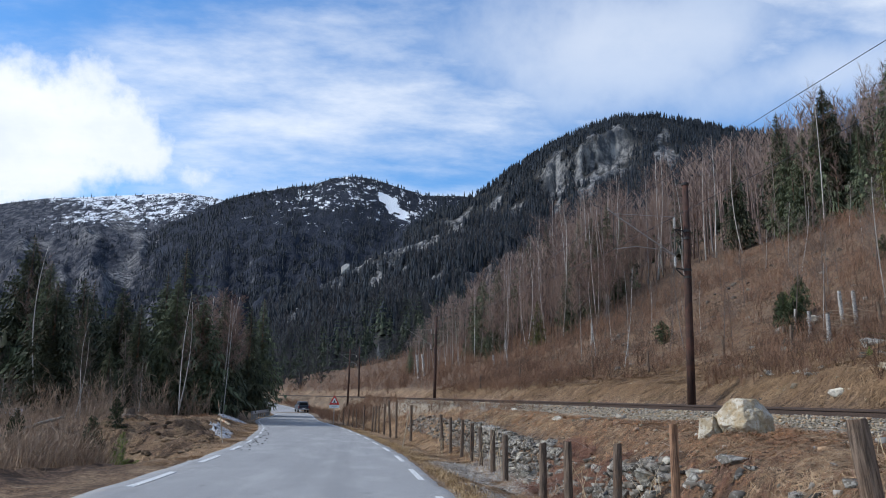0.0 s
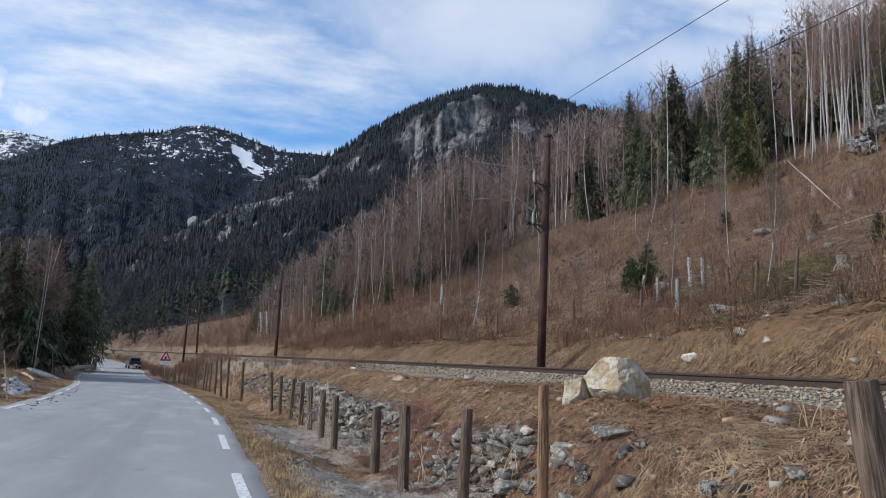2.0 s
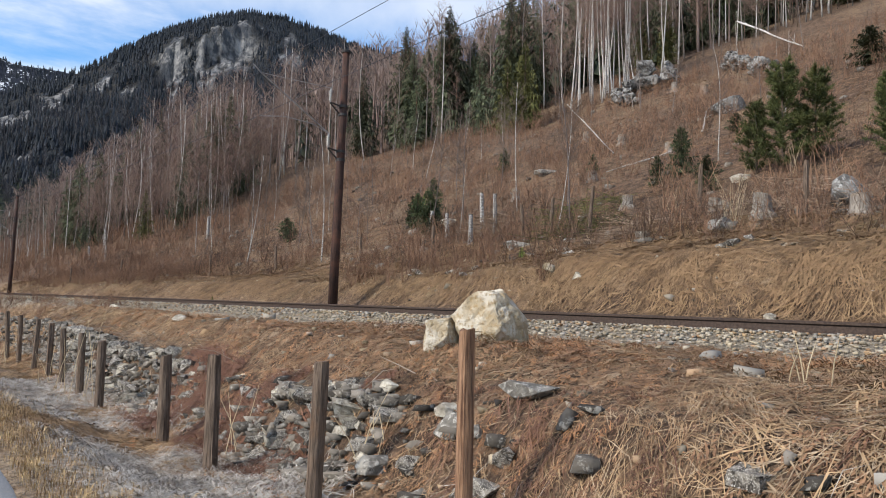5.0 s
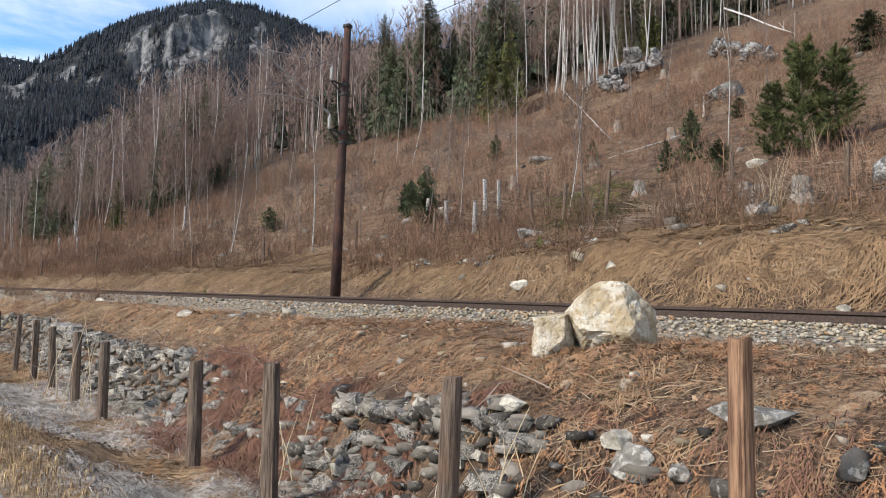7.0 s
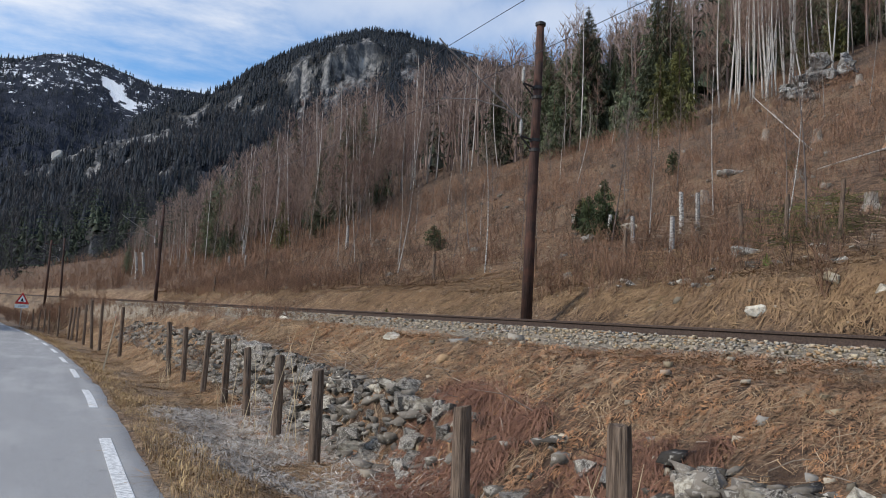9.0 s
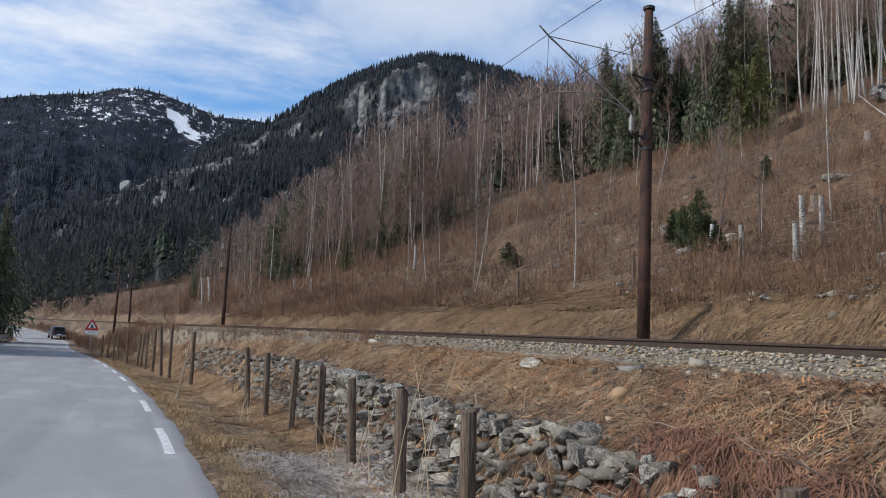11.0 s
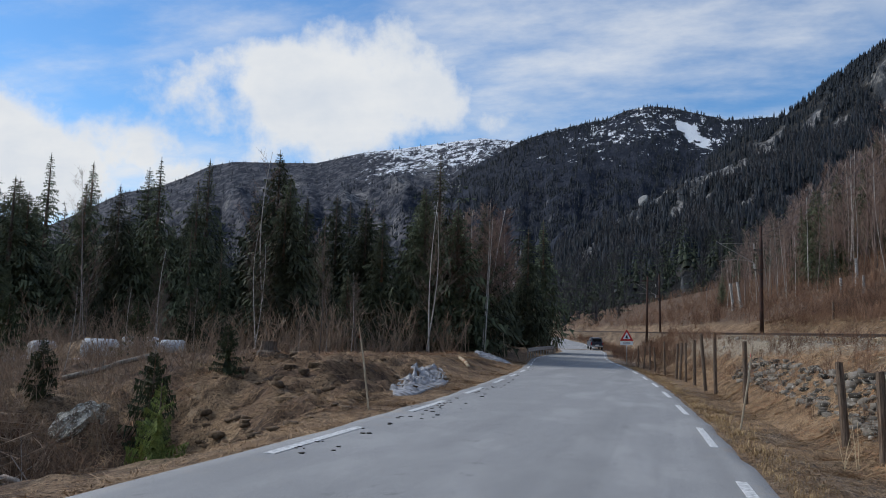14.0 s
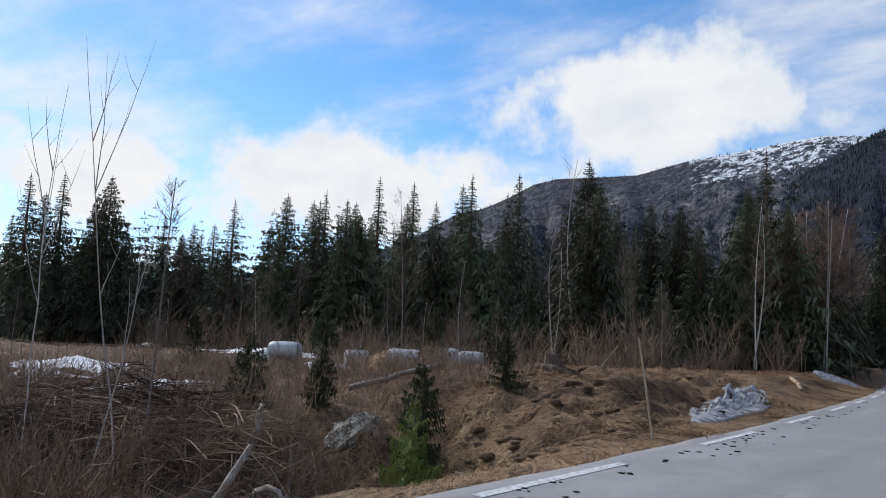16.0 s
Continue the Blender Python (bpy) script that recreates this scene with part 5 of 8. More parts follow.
POSTS = [(3.16, 4.60, 1.15, 0.075, -7), (3.09, 8.01, 1.08, 0.047, 0.5), (2.99, 9.73, 0.81, 0.057, 1.5), (2.93, 11.88, 0.77, 0.064, 1.5), (2.94, 13.62, 0.69, 0.070, 1.5), (2.86, 16.82, 0.76, 0.063, 0.5),
         (2.88, 18.5, 0.83, 0.060, -1), (2.88, 20.3, 0.86, 0.055, 3), (2.90, 22.15, 0.95, 0.06, 0), (2.84, 23.9, 1.03, 0.055, -2), (2.75, 25.9, 1.10, 0.052, 1), (2.66, 27.6, 1.19, 0.055, 3),
         (2.25, 37.6, 1.62, 0.06, 0), (1.85, 43.2, 1.95, 0.06, 4), (1.65, 45.4, 1.98, 0.06, -5), (1.4, 48.6, 1.80, 0.06, 0), (1.15, 51.5, 1.72, 0.055, 0), (0.95, 53.6, 1.75, 0.06, -3), (0.8, 54.4, 1.72, 0.06, 6),
         (0.3, 58.5, 1.85, 0.05, 2), (-0.2, 62.6, 1.6, 0.05, -3), (-0.5, 64.5, 1.65, 0.05, 0), (-0.9, 66.8, 1.62, 0.05, 4), (-1.3, 69.2, 1.7, 0.05, 0)]
for k, (x, y, top, r, lean) in enumerate(POSTS):
    fence_post(x, y, top, r, k, (lean, 0), k == 1, POST_RED if k == 1 else None)

# posts on the far side of the track and along the clear-cut
for k, (x, y, h) in enumerate([(18.0, 26.0, 1.25), (17.6, 24.1, 1.3), (18.05, 22.8, 1.5), (17.7, 18.3, 1.5), (18.7, 15.9, 1.35), (18.6, 13.2, 1.3), (16.6, 29.6, 1.1), (15.6, 33.4, 1.2), (14.4, 39.5, 1.1), (13.4, 46, 1.1), (11.5, 58, 1.2), (9.8, 66, 1.1)]):
    fence_post(x, y, H(x, y) + h, 0.06, 60 + k, (random.Random(k).uniform(-5, 5), 0), mat=POST_WOOD)

# ---- boulders and the tumbled stone wall ----
bz = H(4.9, 10.55)
big = thing("boulder", "large cream-yellow angular boulder on the ballast shoulder", "boulder", pose(5.12, 10.55, bz + 0.23, 0, 0, 38), me=boulder(5, (0.66, 0.68, 0.66), BOULDER, [((-1, 0.05, 0.42), 0.42), ((-0.8, 0.1, -0.75), 0.44), ((-0.1, 0.72, 0.7), 0.45), ((-0.15, -0.42, 0.9), 0.50), ((-0.45, -1, 0.12), 0.46), ((-0.3, 0.9, -0.5), 0.44), ((0, 0.05, 1), 0.46), ((-0.6, -0.55, -0.6), 0.50), ((1, 0.3, 0.6), 0.5), ((0.1, -0.75, 0.65), 0.46), ((0.5, 0.6, 0.6), 0.5), ((-0.7, -0.7, 0.5), 0.47)]))
thing("boulder", "small pale boulder leaning against the large one", "boulder", pose(4.74, 10.78, bz + 0.12, 0, 2, 36), me=boulder(9, (0.33, 0.31, 0.36), BOULDER, [((-1, -0.1, 0.25), 0.42), ((-0.1, 0.1, 1), 0.42), ((-0.6, 0.9, 0.1), 0.50), ((-0.5, -0.6, -0.6), 0.46), ((-0.3, -0.9, 0.1), 0.46)]))
for k, (x, y, sx, sy, sz, mat, lab) in enumerate([
        (3.84, 9.30, 0.34, 0.3, 0.22, STONE_WARM, "pale squarish stone in the dead bracken"), (3.72, 9.10, 0.46, 0.40, 0.36, BANK_STONE, "grey slab-like stone in the bank"),
        (3.72, 8.78, 0.24, 0.22, 0.2, BANK_STONE, "small grey stone in the bank"), (3.98, 8.55, 0.75, 0.45, 0.26, BANK_STONE, "flat dark grey rock set in the grass"),
        (4.42, 6.0, 0.75, 0.42, 0.22, STONE_WARM, "flat pale layered rock in the grass"), (3.62, 5.95, 0.5, 0.36, 0.25, STONE_WARM, "pale rock low in the ditch bank"),
        (3.42, 9.62, 0.55, 0.42, 0.36, BANK_STONE, "large grey lichen-spotted stone at the ditch"), (3.9, 10.25, 0.36, 0.25, 0.22, STONE_WARM, "pale split stone on the bank"),
        (12.6, 20.35, 0.62, 0.4, 0.3, STONE_WARM, "white stone beside the far rail"), (13.3, 19.2, 0.42, 0.36, 0.34, BOULDER, "yellowish stone under the grass bank"), (12.9, 12.9, 0.34, 0.26, 0.22, STONE_WARM, "pale stone beside the track"),
        (13.2, 18.1, 0.3, 0.3, 0.22, STONE_WARM, "small pale stone beside the track"), (13.1, 22.5, 0.3, 0.26, 0.2, BANK_STONE, "small grey stone at the grass bank"), (16.8, 24.6, 1.2, 0.7, 0.45, BANK_STONE, "low grey rock in the slope"), (16.6, 16.8, 1.0, 0.7, 0.5, BANK_STONE, "grey rock below the stumps"),
        (19.8, 15.4, 1.3, 1.0, 1.2, OUTCROP, "dark mossy boulder on the slope"), (38.3, 33.0, 2.2, 1.5, 1.6, OUTCROP, "grey rock high on the clear-cut"), (5.1, 27.3, 0.3, 0.25, 0.18, STONE_WARM, "pale stone at the ballast edge"), (4.6, 19.2, 0.28, 0.2, 0.16, STONE_WARM, "pale stone at the ballast edge"),
        (23.2, 42.0, 1.0, 0.8, 0.7, BANK_STONE, "grey rock among saplings"), (20.0, 36.5, 0.9, 0.7, 0.5, BANK_STONE, "grey rock among saplings"), (24.5, 22.0, 0.8, 0.6, 0.4, STONE_WARM, "pale rock under the pine"), (28.5, 37, 1.6, 0.9, 0.6, BANK_STONE, "low grey rock in the brush")]):
    thing("rock", lab, "rock", pose(x, y, H(x, y) + sz * 0.18, 0, 0, 40 * k), me=rock(30 + k, tuple(v * (0.62 if x < 4.5 and x > 0 else 1) for v in (sx, sy, sz)), mat, "rock", 2))

thing("rock", "pale lichen-covered slab at the edge of the hollow", "rock", pose(-10.35, 27.75, H(-10.35, 27.75) + 0.05, 30, -20, 30), me=rock(46, (1.1, 0.8, 0.6), OUTCROP_TAN, "rock", 4, 0.7))
for k, (x, y, s_) in enumerate([(52.6, 52.2, 4.6), (54.2, 51.0, 3.4), (50.6, 53.6, 2.6), (46.6, 48.8, 2.8), (48.0, 37.6, 2.6), (47.0, 36.0, 1.9), (54.6, 44.6, 2.6), (51.2, 41.4, 2.2), (56.6, 46.5, 2.4)]):
    out_ = thing("rock_outcrop", "grey lichen-covered rock outcrop below the birches", "rock", pose(x, y, H(x, y) + s_ * 0.06, 0, 0, 35 * k), group="outcrops")
    crag(70 + k, s_, out_)

for k in range(34):
    rg = random.Random(900 + k)
    x, y = rg.choice(((16.2, 22.4), (16.3, 21.0), (15.2, 19.4), (14.6, 14.0), (13.2, 24.0)))
    x, y, b = x + rg.gauss(0, 0.45), y + rg.gauss(0, 0.8), rg.uniform(0.10, 0.34)
    thing("rock", "grey broken stone at the foot of the slope", "rock", pose(x, y, H(x, y) + b * 0.1, rg.uniform(-20, 20), rg.uniform(-20, 20), rg.uniform(0, 360)), "stones at the slope's foot", me=hull_stone(900 + k, (b * 1.5, b, b * 0.7), 12, STONE if k % 3 else STONE_WARM, "rock"))

wall = thing("dry_stone_wall", "tumbled grey dry-stone wall half sunk in the bank", "stone wall", kind="structure")
STONES = [(block_stone(200 + k, (1.3, random.Random(k).uniform(0.7, 1.0), random.Random(k + 50).uniform(0.40, 0.75)), STONE if k % 5 else STONE_WARM) if k % 3 else
           hull_stone(200 + k, (1.25, random.Random(k).uniform(0.8, 1.05), random.Random(k + 50).uniform(0.6, 0.9)), 12, STONE if k % 5 else STONE_WARM)) for k in range(24)]
wr = random.Random(3)


def wall_density(y):
    return float(curve_at(y, [(5, 0.06), (8.6, 0.08), (9.6, 0.25), (10.3, 1.2), (12.2, 1.2), (12.8, 0.15), (15.0, 0.10), (15.9, 0.95), (24, 1.0), (27, 0.8), (30, 0.5), (34, 0.3), (40, 0.4), (60, 0.2)]))


def wall_spot(rr, y0, y1, low=0.28, wide=0.72):
    while True:
        y = y0 + (y1 - y0) * rr.random()
        if rr.random() < wall_density(y):
            break
    fx_ = 2.95 + (float(line_right(y)) + 0.3 - 1.2) * 0.75
    return fx_ + low + wide * rr.random(), y


for k in range(300):
    x, y = wall_spot(wr, 6.5, 26.5, 0.40, 0.52)
    s_ = wr.uniform(0.15, 0.34) * (0.85 if y > 15 else 0.68) * (1.35 if wr.random() < 0.16 else 1)
    lie_ = 1.0 if wr.random() < 0.3 else 0.35
    ob = part("stone", STONES[k % 24], wall, at=pose(x, y, H(x, y) + s_ * wr.uniform(-0.05, 0.22), wr.uniform(-35, 35) * lie_, wr.uniform(-35, 35) * lie_, 90 + wr.gauss(0, 35)) @ Matrix.Diagonal((s_, s_, s_, 1)))
rr = random.Random(8)
spots = [wall_spot(rr, 5, 45) for _ in range(2200)]
sx = np.array(spots)
sz_ = np.array([rr.uniform(0.05, 0.20) for _ in spots]) * np.where(sx[:, 1] > 27, 1.3, 1)
v_, f_ = spread([arrays_of(m) for m in STONES], np.column_stack([sx, height(sx[:, 0], sx[:, 1]) + sz_ * 0.1]), sz_, 1.57 + np.random.RandomState(4).randn(len(sx)) * 0.9, lean=np.random.RandomState(6).randn(len(sx), 2) * 0.35)
rest = part("rubble", tri_mesh("rubble", v_, f_, RUBBLE), wall)
tagged(rest, kind="stuff")
rt = random.Random(17)
tangle = Soup()
for _ in range(420):
    x, y = wall_spot(rt, 8.5, 28, 0.1, 1.1)
    a, l = rt.uniform(0, 6.283), rt.uniform(0.15, 0.6) * (0.55 if y < 13 else 1)
    q = Vector((x, y, H(x, y) + rt.uniform(0.02, 0.14)))
    d = Vector((math.cos(a), math.sin(a), rt.uniform(-0.5, 0.5)))
    r_ = rt.uniform(0.002, 0.005)
    tangle.tube([q, q + d * l * 0.5 + Vector((0, 0, rt.uniform(0, 0.06))), q + d * l], [r_, r_ * 0.8, r_ * 0.3], 4, False)
thing("dead_twigs", "grey dead twigs tangled over the tumbled wall", "twigs", kind="stuff", me=tangle.mesh("dead_twigs", PALE_TWIG))
# loose stones over verge, bank and slope
r2 = np.random.RandomState(21)
n = 3200
ly = 2 + 75 * r2.rand(n) ** 1.3
lx = np.where(r2.rand(n) < 0.45, r2.uniform(1.6, 6.5, n), track_x(ly) + r2.uniform(1.8, 12, n))
ls = r2.uniform(0.03, 0.12, n) * (1 + 1.6 * (r2.rand(n) < 0.06)) * np.where(lx < 3, 0.5, 1)
v_, f_ = spread(pebbles, np.column_stack([lx, ly, height(lx, ly)]), ls, r2.rand(n) * 6.283)
slope_y = 12 + 60 * r2.rand(420) ** 1.2
slope_x = track_x(slope_y) + 6 + 40 * r2.rand(420) ** 1.4
slope_s = r2.uniform(0.12, 0.5, 420) * (0.5 + vnoise(slope_x * 0.25, slope_y * 0.25))
sv_, sf_ = spread(pebbles, np.column_stack([slope_x, slope_y, height(slope_x, slope_y)]), slope_s, r2.rand(420) * 6.283)
thing("slope_stones", "grey stones showing through the clear-cut slope", "stones", kind="stuff", me=tri_mesh("slope_stones", sv_, sf_, RUBBLE))
thing("loose_stones", "scattered pale stones in the dead grass", "stones", kind="stuff", me=tri_mesh("loose_stones", v_, f_, GRAVEL))

# ---- road furniture ----
sx0, sy0 = -2.26, 74.9
sg = thing("warning_sign", "red-edged white triangular warning sign above a small plate", "road sign", pose(sx0, sy0, H(sx0, sy0), 0, 0, 3))
part("post", Soup().tube([(0, 0, -0.3), (0, 0, 2.25)], [0.032, 0.032], 10).mesh("post", GALV, True), sg)


def plate(pts, y, thick, mat, name):
    s = Soup()
    n_ = len(pts)
    s.add([(x, y, z) for x, z in pts] + [(x, y + thick, z) for x, z in pts], [tuple(range(n_)), tuple(reversed(range(n_, 2 * n_)))] + [(i, i + n_, (i + 1) % n_ + n_, (i + 1) % n_) for i in range(n_)])
    return s.mesh(name, mat)


RED, WHITE, BLACK = plain("red_sign_face", (0.55, 0.03, 0.03), 0.5, 0, 0.1), plain("white_sign_face", (0.86, 0.86, 0.85), 0.5, 0, 0.05), plain("black_sign_paint", (0.02, 0.02, 0.02), 0.5, 0, 0.1)


def tri_pts(side, z0):
    h_ = side * 0.866
    return [(-side / 2 + 0.03, z0), (side / 2 - 0.03, z0), (side / 2 - 0.015, z0 + 0.03), (0.02, z0 + h_), (-0.02, z0 + h_), (-side / 2 + 0.015, z0 + 0.03)]


part("triangle", plate(tri_pts(0.94, 1.66), -0.05, 0.012, RED, "triangle"), sg, "red triangular border")
part("face", plate(tri_pts(0.54, 1.80), -0.058, 0.006, WHITE, "face"), sg, "white triangular face")
part("symbol", plate([(-0.12, 1.83), (0.13, 1.83), (0.05, 1.95), (0.06, 2.06), (-0.04, 2.07), (-0.06, 1.95)], -0.063, 0.004, BLACK, "symbol"), sg)
part("lower_plate", plate([(-0.45, 1.36), (0.45, 1.36), (0.45, 1.62), (-0.45, 1.62)], -0.05, 0.012, WHITE, "lower_plate"), sg, "white rectangular plate")
for z in (1.47, 1.55):
    part("text_bar", plate([(-0.24, z - 0.009), (0.24, z - 0.009), (0.24, z + 0.009), (-0.24, z + 0.009)], -0.056, 0.004, BLACK, "text_bar"), sg)


def marker(x, y, h, lean, turn):
    s = Soup().tube([(0, 0, -0.1), (0.01, 0, h * 0.5), (-0.005, 0.01, h)], [0.018, 0.017, 0.012], 7)
    m = thing("snow_stake", "thin pale wooden snow stake leaning on the verge", "stake", pose(x, y, H(x, y), 0, lean, turn), "snow stakes")
    part("stick", s.mesh("stick", WOOD_PALE), m)
    part("band", Soup().tube([(-0.004, 0.009, h * 0.86), (-0.005, 0.01, h * 0.93)], [0.0125, 0.0115], 7).mesh("band", RED), m, "faded red band")


WOOD_PALE = wood("pale_stake_wood", (0.30, 0.24, 0.16), (0.55, 0.47, 0.35), (9, 9, 0.5))
marker(-4.75, 28.0, 1.45, -9, 0)
marker(1.40, 29.6, 1.5, 9, 0)
marker(-9.6, 66.5, 1.7, -4, 0)
marker(-1.9, 72.5, 1.4, 12, 0)

# guard rail on the outside of the bend
guard = thing("guard_rail", "grey steel guard rail on posts along the bend", "guard rail", kind="")
gy_ = np.arange(78.8, 104, 1.0)
gxs = line_left(gy_) - 0.65
W = [(0.0, 0.15), (0.035, 0.11), (0.035, 0.06), (0.0, 0.02), (0.0, -0.02), (0.035, -0.06), (0.035, -0.11), (0.0, -0.15)]
s = Soup()
for x, y in zip(gxs, gy_):
    z = float(road_z(x, y)) + 0.6
    s.v += [(float(x) + a, float(y), z + b) for a, b in W] + [(float(x) + a - 0.004, float(y), z + b) for a, b in reversed(W)]
for i in range(len(gy_) - 1):
    s.f += [(i * 16 + k, i * 16 + (k + 1) % 16, (i + 1) * 16 + (k + 1) % 16, (i + 1) * 16 + k) for k in range(16)]
part("rail_beam", s.mesh("rail_beam", GALV), guard)
for x, y in list(zip(gxs, gy_))[::2]:
    part("rail_post", Soup().box((float(x) - 0.06, float(y), float(road_z(x, y)) + 0.3), (0.1, 0.06, 0.95)).mesh("rail_post", GALV), guard)
edge_fence = thing("wire_fence", "low dark post fence climbing past the bend", "fence")
for k in range(14):
    y = 106 + 2.6 * k
    x = float(line_left(y)) - 0.9
    part("post", Soup().tube([(x, y, H(x, y) - 0.2), (x, y, H(x, y) + 0.95)], [0.07, 0.06], 8).mesh("post", POST_WOOD), edge_fence)
pts = [(float(line_left(106 + 2.6 * k)) - 0.9, 106 + 2.6 * k, H(float(line_left(106 + 2.6 * k)) - 0.9, 106 + 2.6 * k) + 0.8) for k in range(14)]
part("wire", Soup().tube(pts, [0.012] * 14, 4).mesh("wire", WIRE), edge_fence)

# ---- the dark car on the road ahead ----
CAR, GLASS, TYRE, LAMP = plain("dark_blue_car_paint", (0.035, 0.045, 0.065), 0.3, 0.2, 0.1), plain("dark_car_glass", (0.015, 0.018, 0.02), 0.12, 0, 0.1), plain("black_rubber", (0.02, 0.02, 0.02), 0.85), plain("red_tail_lamp", (0.3, 0.015, 0.015), 0.3, 0, 0.1)
cx, cy = -8.5, 126.5
car = thing("car", "dark blue estate car seen from behind on the road", "car", pose(cx, cy, float(road_z(cx, cy)) + 0.01, 2.5, 0, 12) @ Matrix.Diagonal((0.9, 0.88, 0.96, 1)))


def loft(rows, mat, name, bevel=0.03):
    """Rows of (y, half width, z low, z high), closed front and back."""
    s = Soup()
    for y, w, a, b in rows:
        s.v += [(-w, y, a), (w, y, a), (w * 0.97, y, b), (-w * 0.97, y, b)]
    for i in range(len(rows) - 1):
        s.f += [(i * 4 + k, i * 4 + (k + 1) % 4, (i + 1) * 4 + (k + 1) % 4, (i + 1) * 4 + k) for k in range(4)]
    k = (len(rows) - 1) * 4
    s.f += [(3, 2, 1, 0), (k, k + 1, k + 2, k + 3)]
    me = s.mesh(name, mat)
    return bevelled(me, bevel, 2)


part("body", loft([(-2.55, 0.90, 0.50, 1.08), (-2.4, 0.93, 0.42, 1.12), (0.9, 0.93, 0.40, 1.10), (2.2, 0.91, 0.42, 1.02), (2.5, 0.80, 0.5, 0.92)], CAR, "body", 0.05), car)
part("cab", loft([(-2.42, 0.82, 1.05, 1.12), (-2.1, 0.74, 1.05, 1.62), (0.35, 0.74, 1.05, 1.66), (1.25, 0.80, 1.0, 1.1)], CAR, "cab", 0.05), car)
part("rear_window", plate([(-0.62, 1.17), (0.62, 1.17), (0.56, 1.52), (-0.56, 1.52)], -2.41, 0.12, GLASS, "rear_window"), car)
for sgn in (-1, 1):
    part("side_window", Soup().box((sgn * 0.765, -0.7, 1.36), (0.03, 2.0, 0.32)).mesh("side_window", GLASS), car)
    part("tail_lamp", Soup().box((sgn * 0.84, -2.57, 0.88), (0.14, 0.05, 0.34)).mesh("tail_lamp", LAMP), car)
    part("mirror", Soup().box((sgn * 0.98, 0.75, 1.18), (0.18, 0.08, 0.16)).mesh("mirror", CAR), car)
    for y in (-1.6, 1.55):
        w = part("wheel", Soup().tube([(sgn * 0.70, y, 0.36), (sgn * 0.74, y, 0.36), (sgn * 0.88, y, 0.36), (sgn * 0.92, y, 0.36)], [0.32, 0.36, 0.36, 0.32], 20).mesh("wheel", TYRE), car)
        part("rim", Soup().tube([(sgn * 0.90, y, 0.36), (sgn * 0.93, y, 0.36)], [0.21, 0.19], 14).mesh("rim", GALV), w)
part("bumper", bevelled(Soup().box((0, -2.6, 0.52), (1.75, 0.14, 0.18)).mesh("bumper", GALV), 0.02), car)
part("number_plate", plate([(-0.26, 0.62), (0.26, 0.62), (0.26, 0.73), (-0.26, 0.73)], -2.6, 0.02, WHITE, "number_plate"), car)

# ---- snow, bales, wood on the valley side ----
def mound(x, y, sx_, sy_, h, mat, name, label, seed, rot=0, cat="snow"):
    n1, n2 = 34, 22
    a, r_ = np.meshgrid(np.linspace(0, 2 * np.pi, n1), np.linspace(0, 1, n2))
    lob = 1 + 0.45 * fbm(np.cos(a) * 2.4 + seed, np.sin(a) * 2.4, 4)
    c, s_ = math.cos(rot), math.sin(rot)
    ux, uy = r_ * lob * np.cos(a) * sx_ / 2, r_ * lob * np.sin(a) * sy_ / 2
    X, Y = x + ux * c - uy * s_, y + ux * s_ + uy * c
    Z = height(X, Y) + h * (1 - r_ ** 2.2) * np.maximum(0.35, 0.8 + 0.3 * fbm(X * 1.4 + seed, Y * 1.4, 4) + 0.3 * fbm(X * 5, Y * 5, 3)) + 0.02 - 0.03 * (r_ > 0.97)
    thing(name, label, cat, me=grid_mesh(name, X, Y, Z, mat))


mound(-6.0, 35.6, 1.0, 8.6, 0.06, GREY_SNOW, "snow_bank", "dirty grey icy snow bank on the verge", 3, 0.16)
mound(-27.4, 31.6, 5.2, 2.6, 0.20, SNOW, "snow_patch", "old white snow patch on the field", 5, 0.5)
mound(-19.0, 28.9, 3.6, 1.1, 0.22, SNOW, "snow_patch", "narrow white snow patch on the field", 6, 0.6)
mound(-24.4, 29.3, 3.6, 1.0, 0.16, SNOW, "snow_patch", "old white snow patch on the field", 7, 0.5)
mound(-20.3, 37.6, 3.4, 0.8, 0.13, SNOW, "snow_patch", "thin snow strip by the bales", 8, 0.2)
mound(-52, 57, 20, 2.0, 0.3, SNOW, "snow_patch", "long white snow strip below the trees", 9, 0.35)
mound(-38, 50, 11, 1.6, 0.3, SNOW, "snow_patch", "long white snow strip below the trees", 10, 0.3)
mound(-34, 46, 7, 1.6, 0.3, SNOW, "snow_patch", "white snow strip on the field's edge", 12, 0.3)
mound(-9.2, 60.5, 2.4, 3.0, 0.15, GREY_SNOW, "snow_bank", "flat dirty snow remnant on the verge", 11, 0.1)
mound(-19.6, 39.2, 2.4, 1.6, 0.75, STRAW, "straw_mound", "ochre mound of old straw beside the bales", 13, 0.2, "straw")

WRAP = plain("white_bale_wrap", (0.50, 0.51, 0.52), 0.45, 0, 0.1, 6)


